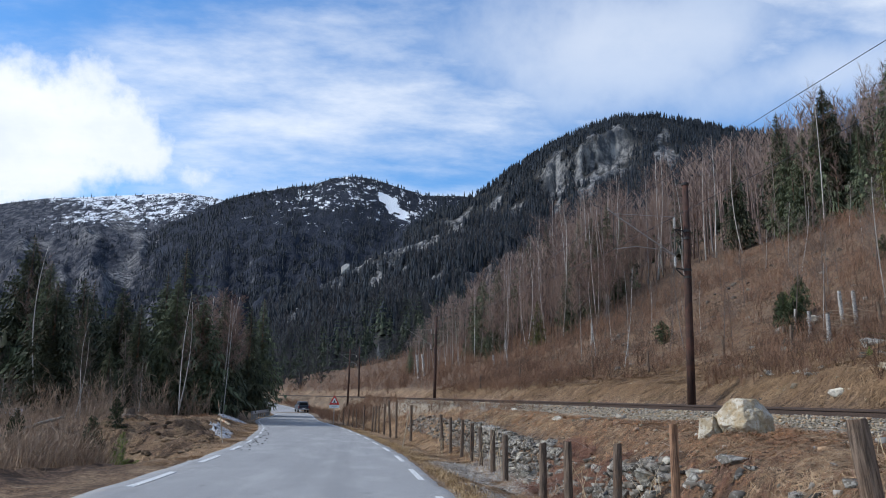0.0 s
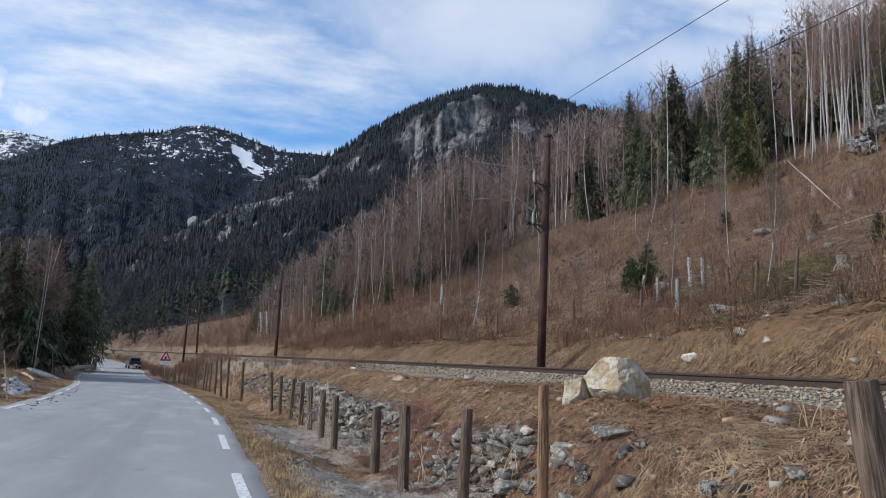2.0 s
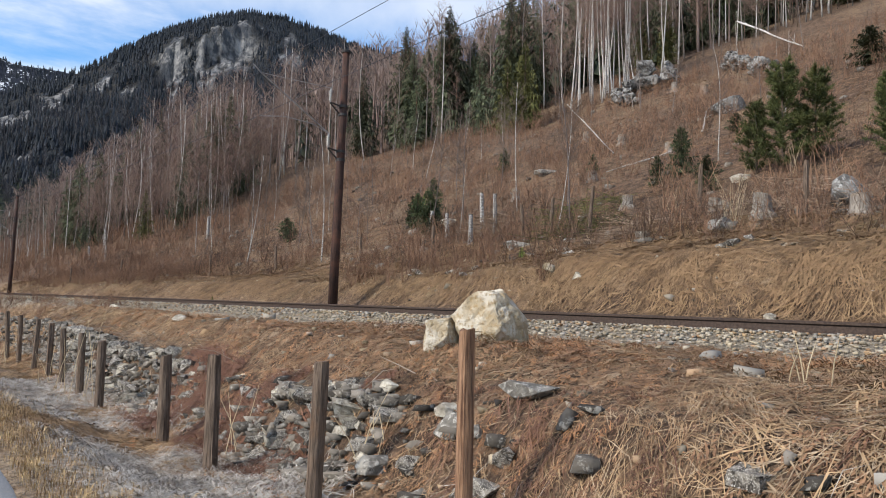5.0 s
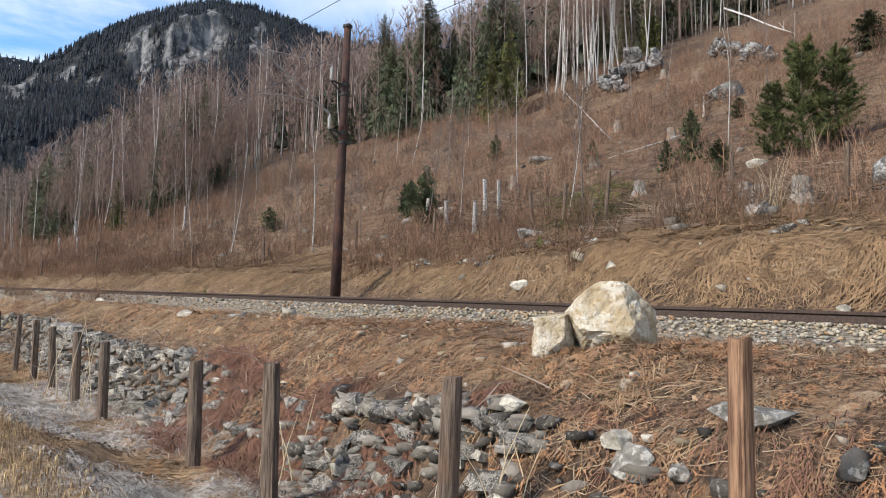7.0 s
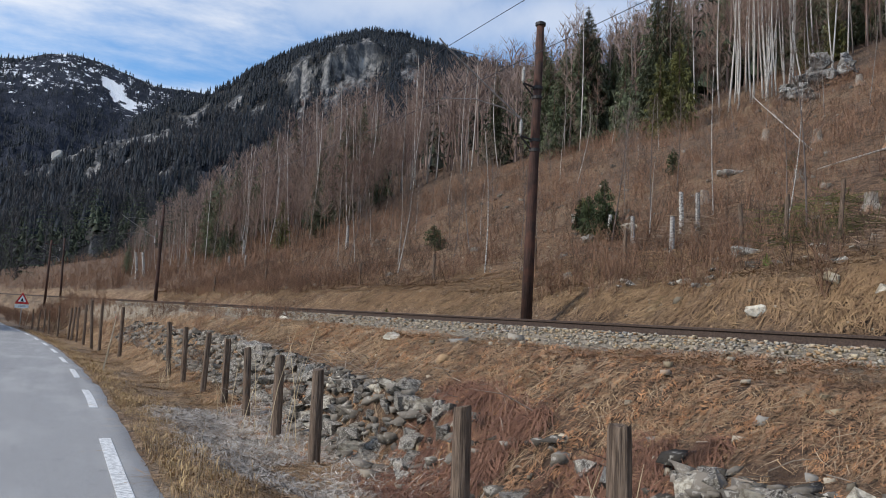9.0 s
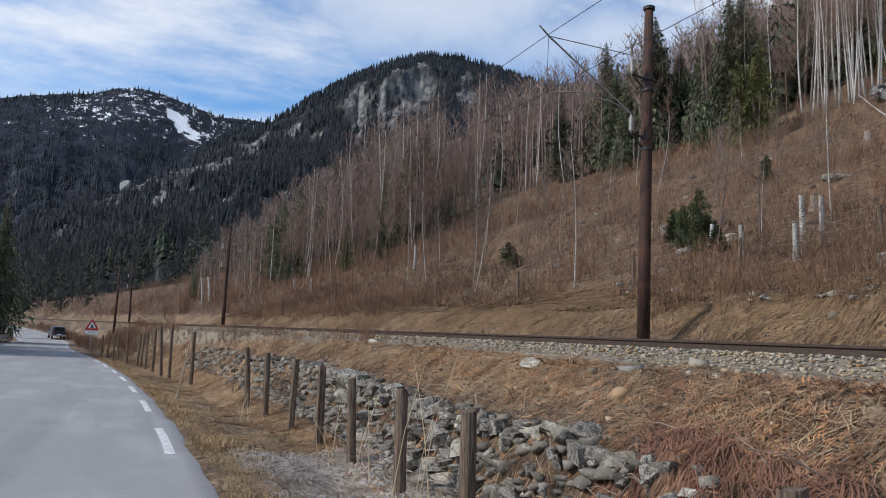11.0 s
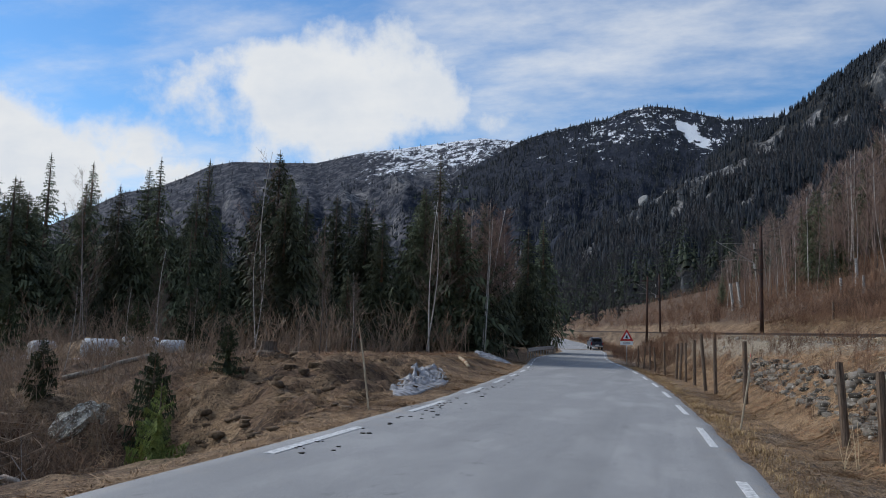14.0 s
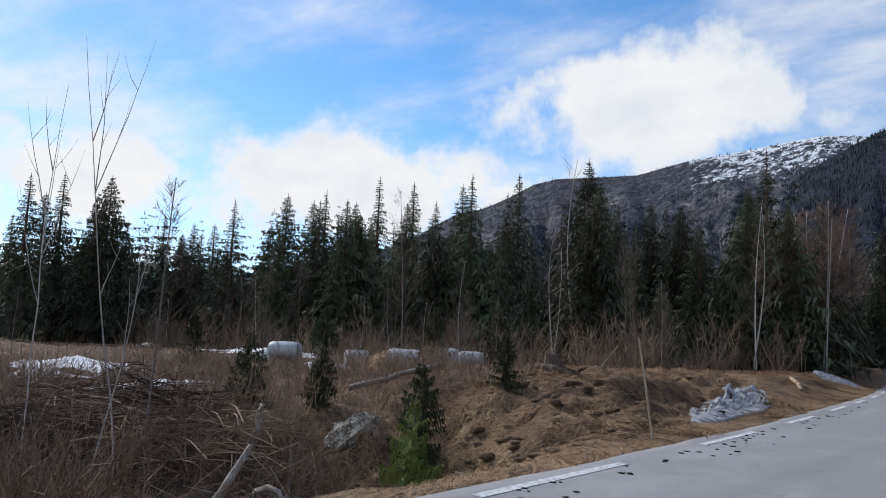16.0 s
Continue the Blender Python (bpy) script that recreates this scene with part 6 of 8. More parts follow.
def bale(x, y, r, w, turn):
    r *= 0.88
    b = thing("wrapped_bale", "white plastic-wrapped round bale at the field's edge", "hay bale", pose(x, y, H(x, y) + r * 0.7, 0, 0, turn), "wrapped bales")
    s = Soup()
    rows, sides = [(-0.5, 0.55), (-0.5, 0.86), (-0.44, 0.97), (-0.25, 1.0), (0.0, 1.015), (0.25, 1.0), (0.44, 0.97), (0.5, 0.86), (0.5, 0.55)], 22
    rg = random.Random(int(x * 7))
    for a, k in rows:
        for i in range(sides):
            t_ = 6.283 * i / sides
            q = r * k * (1 + rg.uniform(-0.015, 0.015)) * (0.93 if math.sin(t_) < -0.75 else 1)
            s.v.append((a * w, q * math.cos(t_), q * math.sin(t_)))
    for j in range(len(rows) - 1):
        s.f += [(j * sides + i, j * sides + (i + 1) % sides, (j + 1) * sides + (i + 1) % sides, (j + 1) * sides + i) for i in range(sides)]
    s.f += [tuple(reversed(range(sides))), tuple((len(rows) - 1) * sides + i for i in range(sides))]
    part("wrap", s.mesh("wrap", WRAP, True), b)


for b_ in [(-18.2, 38.3, 0.42, 1.1, 20), (-17.0, 38.8, 0.40, 1.15, 40), (-16.0, 39.2, 0.28, 0.8, 25), (-21.3, 39.2, 0.42, 0.85, 60), (-24.2, 38.2, 0.40, 1.2, 25), (-25.4, 38.6, 0.36, 1.1, 15)]:
    bale(*b_)


def stump(x, y, r, h, mat, label, seed, white=False, lean=0):
    rg = random.Random(seed)
    st = thing("tree_stump", label, "stump", pose(x, y, H(x, y), 0, lean, rg.uniform(0, 360)), "stumps")
    s, sides = Soup(), 13
    rows = [(-0.15, 1.75), (0.04, 1.45), (h * 0.3, 1.1), (h * 0.7, 1.0), (h, 0.97)]
    lob = [1 + rg.uniform(-0.16, 0.16) for _ in range(sides)]
    slope = rg.uniform(-0.25, 0.25)
    for z, k in rows:
        for i in range(sides):
            a = 6.283 * i / sides
            q = r * (1 + (k - 1) * (1 if k < 1.2 else lob[i])) * (1 + (lob[i] - 1) * 0.6)
            s.v.append((q * math.cos(a), q * math.sin(a), z + (slope * q * math.cos(a) if z > h * 0.9 else 0)))
    for j in range(4):
        s.f += [(j * sides + i, j * sides + (i + 1) % sides, (j + 1) * sides + (i + 1) % sides, (j + 1) * sides + i) for i in range(sides)]
    part("bark", s.mesh("bark", mat), st)
    top = Soup()
    top.add([(r * 0.93 * (1 + (lob[i] - 1) * 0.6) * math.cos(6.283 * i / sides), r * 0.93 * (1 + (lob[i] - 1) * 0.6) * math.sin(6.283 * i / sides), h + slope * r * 0.93 * math.cos(6.283 * i / sides) + 0.004) for i in range(sides)], [tuple(range(sides))])
    part("cut_face", top.mesh("cut_face", STUMP_WOOD), st, "pale sawn top")


for k, (x, y, r, h) in enumerate([(18.0, 17.7, 0.19, 0.46), (17.7, 16.4, 0.20, 0.55), (18.6, 18.5, 0.17, 0.46), (17.4, 13.8, 0.2, 0.5), (21.5, 24.5, 0.2, 0.45), (26, 31, 0.2, 0.5), (24, 34, 0.18, 0.5), (30, 30, 0.2, 0.5), (33, 36, 0.2, 0.6), (36, 42, 0.2, 0.6), (45, 40, 0.25, 0.7), (49, 46, 0.25, 0.7)]):
    stump(x, y, r, h, STUMP_WOOD, "pale grey sawn tree stump on the clear-cut", 300 + k)
stump(-9.1, 32.7, 0.2, 0.30, DARK_STUMP, "old grey stump with spreading roots on the verge", 320)
stump(-10.2, 23.2, 0.2, 0.55, DARK_STUMP, "short dark stump in the hollow", 321)
for k, (x, y, r, h, lean) in enumerate([(17.4, 28.3, 0.09, 1.15, 0), (18.6, 29.2, 0.085, 1.75, 5), (18.9, 28.8, 0.08, 1.6, -8), (18.9, 32.1, 0.09, 1.0, 9), (19.6, 34.6, 0.08, 1.1, -6), (16.2, 99, 0.14, 2.2, 0), (16.9, 93, 0.16, 2.4, 0), (14.5, 87, 0.13, 1.6, 5), (8.8, 120, 0.2, 3.4, -8), (9.6, 119, 0.2, 3.2, 8), (15.0, 82, 0.12, 1.4, 0), (20.5, 70, 0.14, 1.9, 0)]):
    stump(x, y, r * 0.85, h, STUB_BARK, "tall white birch stub still standing on the slope", 340 + k, lean=lean)


def log_thing(name, label, a, b, r0, r1, mat, twigs=0, cat="log", seed=0, knots=5):
    rg = random.Random(seed)
    a, b = Vector(a), Vector(b)
    ob = thing(name, label, cat, Matrix.Translation(a))
    d = b - a
    pts = [d * (i / knots) + Vector((rg.gauss(0, r0 * 0.5), rg.gauss(0, r0 * 0.5), rg.gauss(0, r0 * 0.4))) * (0 < i < knots) for i in range(knots + 1)]
    part("stem", Soup().tube(pts, [r0 + (r1 - r0) * i / knots for i in range(knots + 1)], 9).mesh("stem", mat, True), ob)
    for _ in range(twigs):
        u = rg.uniform(0.2, 0.95)
        p = d * u
        e = p + Vector((rg.gauss(0, 0.3), rg.gauss(0, 0.3), rg.uniform(0.1, 0.5))) * d.length * 0.25
        part("branch", Soup().tube([p, e], [r1 * 0.7, r1 * 0.2], 5).mesh("branch", mat), ob)


def gz(x, y, up=0.1):
    return (x, y, H(x, y) + up)


log_thing("fallen_birch", "fallen pale birch trunk across the clear-cut edge", gz(59.5, 48.0, 3.6), gz(56.2, 39.7, 0.25), 0.09, 0.05, BIRCH, 3, seed=1)
log_thing("fallen_birch", "thin leaning dead birch in the brush", gz(31.0, 34.6, 0.1), gz(30.4, 37.6, 3.4), 0.035, 0.015, BIRCH, 3, seed=2)
log_thing("fallen_branch", "grey fallen branch on the clear-cut", gz(33, 30.5, 0.2), gz(37.2, 33.6, 0.5), 0.05, 0.03, DEAD_WOOD, 2, "branch", 3)
log_thing("fallen_branch", "grey fallen branch on the slope", gz(30, 29, 0.2), gz(26.3, 30.4, 0.3), 0.05, 0.02, DEAD_WOOD, 2, "branch", 4)
log_thing("dead_snag", "bleached broken snag leaning out of the hollow", gz(-9.75, 24.1, -0.1), (-9.55, 24.75, H(-9.75, 24.1) + 1.0), 0.085, 0.045, DEAD_WOOD, 2, "dead tree", 5)
root_ = thing("dead_root", "bleached arching root in the hollow", "root", Matrix.Translation((-9.5, 24.9, H(-9.5, 24.9))))
part("stem", Soup().tube([(-0.15, -0.05, 0.1), (-0.05, 0, 0.42), (0.15, 0.05, 0.50), (0.36, 0.08, 0.46), (0.52, 0.1, 0.26)], [0.06, 0.055, 0.05, 0.04, 0.02], 9).mesh("stem", DEAD_WOOD, True), root_)
log_thing("dead_snag", "broken grey stem standing in the brush", gz(-11.3, 26.2, -0.1), (-11.2, 26.3, H(-11.3, 26.2) + 0.75), 0.10, 0.05, DEAD_WOOD, 1, "dead tree", 7)
log_thing("fallen_log", "mossy fallen log behind the hollow", gz(-12.5, 29.8, 0.1), gz(-10.9, 30.9, 0.3), 0.065, 0.05, STUMP_WOOD, 2, seed=8)
log_thing("plank", "pale weathered board lying on the verge", gz(-7.2, 46.0, 0.05), gz(-8.3, 49.0, 0.06), 0.07, 0.07, WOOD_PALE, 0, "board", 9, 2)
log_thing("rail_baulk", "old dark timber lying beside the ballast", gz(5.9, 6.6, 0.06), gz(7.0, 5.1, 0.04), 0.06, 0.06, SLEEPER_WOOD, 0, "timber", 10, 2)

# mud clods along the edge line
r3 = np.random.RandomState(31)
n = 70
cy_ = np.where(r3.rand(n) < 0.7, r3.uniform(22, 37, n), r3.uniform(37, 60, n))
cx_ = line_left(cy_) + 0.05 + np.abs(r3.randn(n)) * 0.24
cs_ = r3.uniform(0.03, 0.095, n)
v_, f_ = spread(pebbles, np.column_stack([cx_, cy_, road_z(cx_, cy_) + 0.004]), np.stack([cs_, cs_ * 1.2, cs_ * 0.35], 1), r3.rand(n) * 6.283)
thing("mud_clods", "dark mud clods strewn along the road edge", "mud", kind="stuff", me=tri_mesh("mud_clods", v_, f_, CLOD))

# ---- trees ----
tr = random.Random(77)


class Kinds:
    """Meshes of one kind of tree, shared by its copies."""

    def __init__(self, kind, pairs, bark, leaf):
        self.kind = kind
        self.sets = [(t.mesh("trunk", bark, True), c.mesh("crown", leaf)) for t, c in pairs]

    def put(self, k, x, y, scale, label, cat, turn, group="", lean=0.0, sink=0.05):
        ob = thing(self.kind, label, cat, pose(x, y, H(x, y) - sink, lean, lean * 0.6, turn) @ Matrix.Diagonal((*scale, 1)), group)
        a, b = self.sets[k % len(self.sets)]
        part("trunk", a, ob)
        part("crown", b, ob)
        return ob


birches = Kinds("birch_tree", [birch_meshes(k, 14, 1.45, 0.25 * (k % 4 == 1), 0.40 + 0.05 * (k % 5), 0.0075, 0.8 + 1.0 * (k % 4 == 0)) for k in range(10)], BIRCH_DIM, TWIG_RED)
white_birches = Kinds("birch_tree", [birch_meshes(100 + k, 14, 1.1, 0.12 * (k % 3), 0.5, 0.0075, 0.7) for k in range(6)], BIRCH, TWIG_RED)
thickets = Kinds("young_birch", [birch_meshes(140 + k, 8, 1.45, 0.1 * (k % 3), 0.36, 0.007, 1.0) for k in range(5)], BARK, TWIG_RED)
bare_trees = Kinds("bare_tree", [birch_meshes(120 + k, 10, 2.5, 0.1, 0.6, 0.0085, 1.2) for k in range(3)], BIRCH_DIM, TWIG_RED)
slim = Kinds("birch_sapling", [birch_meshes(40 + k, 6, 1.2, 0.07 * k, 0.27, 0.0060, 1.2) for k in range(6)], SAPLING_BARK, TWIG_GREY)
spruces = Kinds("spruce_tree", [spruce_meshes(k, 12, 0.165 + 0.018 * (k % 4), 0.02 + 0.05 * (k % 2), 1.0 + 0.15 * (k % 2), 0.28 + 0.04 * (k % 3), 0.42 + 0.10 * (k % 3), 3, 0.92 + 0.10 * (k % 3), 0.03 + 0.05 * (k % 3)) for k in range(9)], BARK, SPRUCE)
young = Kinds("young_spruce", [spruce_meshes(60 + k, 2.0, 0.30, 0.26, 0.62, 0.15, 0.05, 8, 1.0, 0.25) for k in range(3)], BARK, SPRUCE_YOUNG)
dark_young = Kinds("young_spruce", [spruce_meshes(70 + k, 2.4, 0.33, 0.04, 1.1, 0.15, 0.2, 4, 0.85, 0.15) for k in range(3)], BARK, SPRUCE_LIGHT)
pines = Kinds("pine_tree", [pine_meshes(80 + k, 4.3, 1.55) for k in range(2)], BARK, PINE)


def forest_edge(off_):
    """How far along the track the wood begins, by distance from it."""
    return curve_at(off_, [(0, 135), (10, 122), (13, 106), (19, 88), (26, 92), (36, 108), (44, 104), (48, 78), (54, 68), (64, 62), (76, 56), (110, 48), (260, 36)])


def growth(off_):
    """Trees near the track are younger and lower."""
    return curve_at(off_, [(9, 0.22), (11, 0.28), (13, 0.5), (16, 0.7), (19, 0.82), (26, 0.95), (30, 1.05), (60, 1.08)])


# wood on the slope: the front rows one by one
placed = []


def free(x, y, gap):
    return all((x - a) ** 2 + (y - b) ** 2 > gap * gap for a, b in placed)


count = 0
while count < 190:
    o = tr.uniform(9, 100) if tr.random() < 0.6 else tr.uniform(10, 45)
    depth = 26 * tr.random() ** 1.4
    y = float(forest_edge(o)) + depth
    x = float(track_x(y)) + o
    if not free(x, y, 0.9):
        continue
    placed.append((x, y))
    s_ = tr.uniform(0.78, 1.25) * float(growth(o))
    (white_birches if tr.random() < 0.32 else birches).put(tr.randrange(10), x, y, (s_, s_, s_), "tall leafless pale-barked birch in the hillside wood", "birch", tr.uniform(0, 360), "birches on the slope", tr.gauss(0, 2.2))
    count += 1
count = 0
while count < 230:
    o = tr.uniform(11, 95) if tr.random() < 0.45 else tr.uniform(11, 46)
    y = float(forest_edge(o)) - 3 + 22 * tr.random() ** 1.3
    x = float(track_x(y)) + o
    if not free(x, y, 0.8):
        continue
    placed.append((x, y))
    s_ = tr.uniform(0.65, 1.35) * float(growth(o)) ** 0.6
    thickets.put(tr.randrange(5), x, y, (s_ * 1.1, s_ * 1.1, s_), "thin brown twiggy young birch in the hillside wood", "birch", tr.uniform(0, 360), "young birches on the slope", tr.gauss(0, 3))
    count += 1
# a tight clump of birches above the outcrop
for _ in range(26):
    x, y = 57.0 + tr.gauss(0, 3.6), 60.5 + tr.gauss(0, 2.0)
    s_ = tr.uniform(1.0, 1.35)
    white_birches.put(tr.randrange(6), x, y, (s_, s_, s_), "tall white birch in a tight clump above the outcrop", "birch", tr.uniform(0, 360), "birches on the slope", tr.gauss(0, 0.7))
count = 0
while count < 54:
    o = tr.uniform(11, 95)
    y = float(forest_edge(o)) + 3 + 26 * tr.random()
    x = float(track_x(y)) + o
    if not free(x, y, 1.8):
        continue
    placed.append((x, y))
    s_ = tr.uniform(0.6, 1.3) * float(growth(o))
    spruces.put(tr.randrange(9), x, y, (s_ * 1.15, s_ * 1.15, s_), "dark spruce among the birches on the slope", "spruce", tr.uniform(0, 360), "spruces on the slope")
    count += 1
for x, y, s_ in [(56.1, 88.8, 1.45), (60, 93, 1.2), (53, 93, 1.0), (57.1, 75.2, 1.35), (62.4, 81.2, 1.4), (66, 84, 1.3), (70, 80, 1.4), (29, 98, 1.1), (31, 101, 1.1), (27.5, 102, 0.9), (24.5, 93, 0.8), (33, 104, 1.2), (36, 107, 1.0), (15.5, 96, 0.42), (49, 72, 0.8)]:
    spruces.put(tr.randrange(6), x, y, (s_ * 1.05, s_ * 1.05, s_), "tall dark spruce standing out of the birch wood", "spruce", tr.uniform(0, 360), "spruces on the slope")

olive = Kinds("spruce_tree", [spruce_meshes(90 + k, 8, 0.20, 0.03, 1.1, 0.26, 0.35, 3, 0.8, 0.1) for k in range(3)], BARK, SPRUCE_OLIVE)
for x, y, s_ in [(45.0, 62.0, 0.95), (46.4, 61.2, 1.1), (47.6, 63.0, 0.9), (67, 66, 0.8), (69, 64, 0.9), (20.5, 92, 0.7)]:
    olive.put(int(x), x, y, (s_, s_, s_), "yellow-green spruce at the edge of the birch wood", "spruce", tr.uniform(0, 360), "spruces on the slope")

# the rest of the wood, behind
rt = np.random.RandomState(5)
def strew(n_, seed, lo, hi, dens):
    rg = np.random.RandomState(seed)
    o = rg.uniform(9, 230, n_ * 4)
    y = forest_edge(o) + lo + (hi - lo) * rg.rand(n_ * 4)
    x = track_x(np.minimum(y, 90)) + o
    ok = (rg.rand(n_ * 4) < dens(x, y)) & (x > track_x(y) + 9)
    p = np.column_stack([x, y, height(x, y) - 0.2])[ok][:n_]
    return p, rg


def tall(p):
    return growth(p[:, 0] - track_x(np.minimum(p[:, 1], 90)))


p, rg = strew(2300, 41, 10, 160, lambda x, y: np.full(x.shape, 0.9))
hs = rg.uniform(10, 16, len(p)) * tall(p)
v_, f_ = spread(MID_BIRCH, p, hs, rg.rand(len(p)) * 6.283, lean=rg.randn(len(p), 2) * 0.03)
thing("birch_wood", "leafless grey-brown birch wood up the slope", "forest", kind="stuff", me=tri_mesh("birch_wood", v_, f_, BARE_NEAR))
p, rg = strew(520, 42, 14, 150, lambda x, y: 0.25 + 0.75 * ss(0.4, 0.6, vnoise(x / 17, y / 17)))
hs = rg.uniform(9, 17, len(p)) * tall(p)
v_, f_ = spread(MID_SPRUCE, p, hs, rg.rand(len(p)) * 6.283)
thing("spruce_forest", "dark spruce forest up the slope behind the birches", "forest", kind="stuff", me=tri_mesh("spruce_forest", v_, f_, SPRUCE_MID))

# scattered saplings, pines and brush on the clear-cut
for x, y, s_ in [(24.9, 20.6, 0.92), (25.9, 20.0, 0.78), (24.8, 21.6, 0.60), (25.6, 17.4, 0.62)]:
    pines.put(int(y), x, y, (s_, s_, s_), "bushy green young pine on the clear-cut", "pine", tr.uniform(0, 360), "young pines")
for x, y, s_ in [(25.3, 25.3, 0.85), (24.6, 25.9, 0.55), (20.8, 37.6, 0.75), (22.2, 38.4, 0.9), (21.6, 39.4, 0.6), (17.8, 105, 1.9), (28, 33, 0.4), (31, 44, 0.7)]:
    dark_young.put(int(y), x, y, (s_, s_, s_), "small dark spruce on the clear-cut", "spruce", tr.uniform(0, 360))
for x, y, s_ in [(14.9, 22.2, 0.2), (22.6, 40.6, 0.7), (23.4, 41.2, 0.55), (20.3, 36, 0.45), (8.1, 28.5, 0.16)]:
    young.put(int(y), x, y, (s_, s_, s_), "tiny green spruce seedling in the dead grass", "spruce", tr.uniform(0, 360))
for x, y, s_ in [(20.0, 35.2, 0.8), (20.8, 36.4, 0.7), (19.6, 34.2, 0.55), (20.6, 53.5, 0.7), (19.4, 50.0, 0.5), (44.4, 28.1, 1.3), (33.0, 28.5, 0.5), (23.4, 22.6, 0.45), (25.2, 24.0, 0.5)]:
    dark_young.put(int(y), x, y, (s_ * 1.5, s_ * 1.4, s_ * 0.75), "low spreading dark green juniper on the clear-cut", "juniper", tr.uniform(0, 360), "junipers on the slope")
thing("rock", "pale rock beside the junipers on the slope", "rock", pose(20.6, 34.6, H(20.6, 34.6) + 0.15, 0, 0, 20), me=rock(171, (1.0, 0.7, 0.8), STONE_WARM, "rock", 2))
slim.put(0, 15.8, 37.6, (1.05, 1.05, 1.0), "slender bushy birch beside the track", "birch", 20, "saplings")
for k in range(64):
    o = tr.uniform(9, 52)
    y = tr.uniform(22, min(88, float(forest_edge(o))))
    x = float(track_x(y)) + o
    s_ = tr.uniform(0.4, 1.05)
    slim.put(tr.randrange(5), x, y, (s_, s_, s_), "thin leafless birch sapling on the clear-cut", "birch", tr.uniform(0, 360), "saplings", tr.uniform(-7, 7))

slim_white = Kinds("birch_sapling", [birch_meshes(50 + k, 6, 1.4, 0.06 * k, 0.28, 0.006, 1.2) for k in range(4)], SAPLING_BARK, TWIG_GREY)
for k in range(13):
    y = tr.uniform(24, 66)
    x = float(track_x(y)) + tr.uniform(8, 22)
    s_ = tr.uniform(0.45, 1.0)
    slim_white.put(tr.randrange(4), x, y, (s_, s_, s_), "crooked white birch sapling on the lower slope", "birch", tr.uniform(0, 360), "saplings", tr.gauss(0, 6))

rb = np.random.RandomState(61)
BUSHES = [bush_soup(k, 1.0, 11, 0.65, 0.0065, 6).tris() for k in range(7)]
n = 3600
bo = rb.uniform(6.0, 60, n)
by = 12 + rb.rand(n) * 85
ok = (by < forest_edge(bo) + 12) & (rb.rand(n) < (0.3 + 0.7 * ss(8, 16, bo)) * (0.12 + 0.88 * ss(0.38, 0.60, vnoise(bo * 0.16 + 5, by * 0.16))))
bo, by = bo[ok], by[ok]
bx = track_x(by) + bo
hs = rb.uniform(0.5, 1.9, len(bx)) * (0.6 + 0.6 * vnoise(bx * 0.2, by * 0.2))
v_, f_ = spread(BUSHES, np.column_stack([bx, by, height(bx, by)]), hs, rb.rand(len(bx)) * 6.283)
thing("brushwood", "reddish-brown leafless brush over the clear-cut", "bushes", kind="stuff", me=tri_mesh("brushwood", v_, f_, BRUSH))
LOW = [bush_soup(60 + k, 1.0, 8, 0.8, 0.0055, 4).tris() for k in range(6)]
for mat, n in ((BRUSH, 2200), (DARK_BRUSH, 2600)):
    bo = 5.5 + 48 * rb.rand(n) ** 1.3
    by = 11 + rb.rand(n) ** 1.1 * 72
    ok = (by < forest_edge(bo) + 6) & (vnoise(bo * 0.2 + 31, by * 0.2 + (mat is BRUSH) * 40) > 0.42)
    bx, by = (track_x(by) + bo)[ok], by[ok]
    hs = rb.uniform(0.4, 1.3, len(bx))
    v_, f_ = spread(LOW, np.column_stack([bx, by, height(bx, by)]), hs, rb.rand(len(bx)) * 6.283)
    thing("brushwood", "low tangled brush between the stumps of the clear-cut", "bushes", kind="stuff", me=tri_mesh("brushwood", v_, f_, mat))
n = 420
by = 78 + rb.rand(n) * 75
bo = rb.uniform(5, 24, n)
bx = track_x(by) + bo
hs = rb.uniform(0.8, 2.4, n)
v_, f_ = spread(BUSHES, np.column_stack([bx, by, height(bx, by)]), hs, rb.rand(n) * 6.283)
thing("brushwood", "brown leafless thicket below the birch wood", "bushes", kind="stuff", me=tri_mesh("brushwood", v_, f_, BRUSH))

n = 260
by = 106 + rb.rand(n) * 85
bo = rb.uniform(2.4, 30, n)
bx = track_x(by) + bo
hs = rb.uniform(0.8, 2.4, n)
v_, f_ = spread(BUSHES, np.column_stack([bx, by, height(bx, by)]), hs, rb.rand(n) * 6.283)
thing("brushwood", "brown leafless scrub round the bend", "bushes", kind="stuff", me=tri_mesh("brushwood", v_, f_, BRUSH))
n = 520
by = 60 + rb.rand(n) * 94
bx = line_right(by) + 0.9 + (track_x(by) - 2.2 - line_right(by) - 0.9) * rb.rand(n)
hs = rb.uniform(0.4, 1.3, n) * (0.5 + 0.5 * ss(78, 95, by))
v_, f_ = spread(BUSHES, np.column_stack([bx, by, height(bx, by)]), hs, rb.rand(n) * 6.283)
thing("brushwood", "low brown brush between road and track", "bushes", kind="stuff", me=tri_mesh("brushwood", v_, f_, BRUSH))

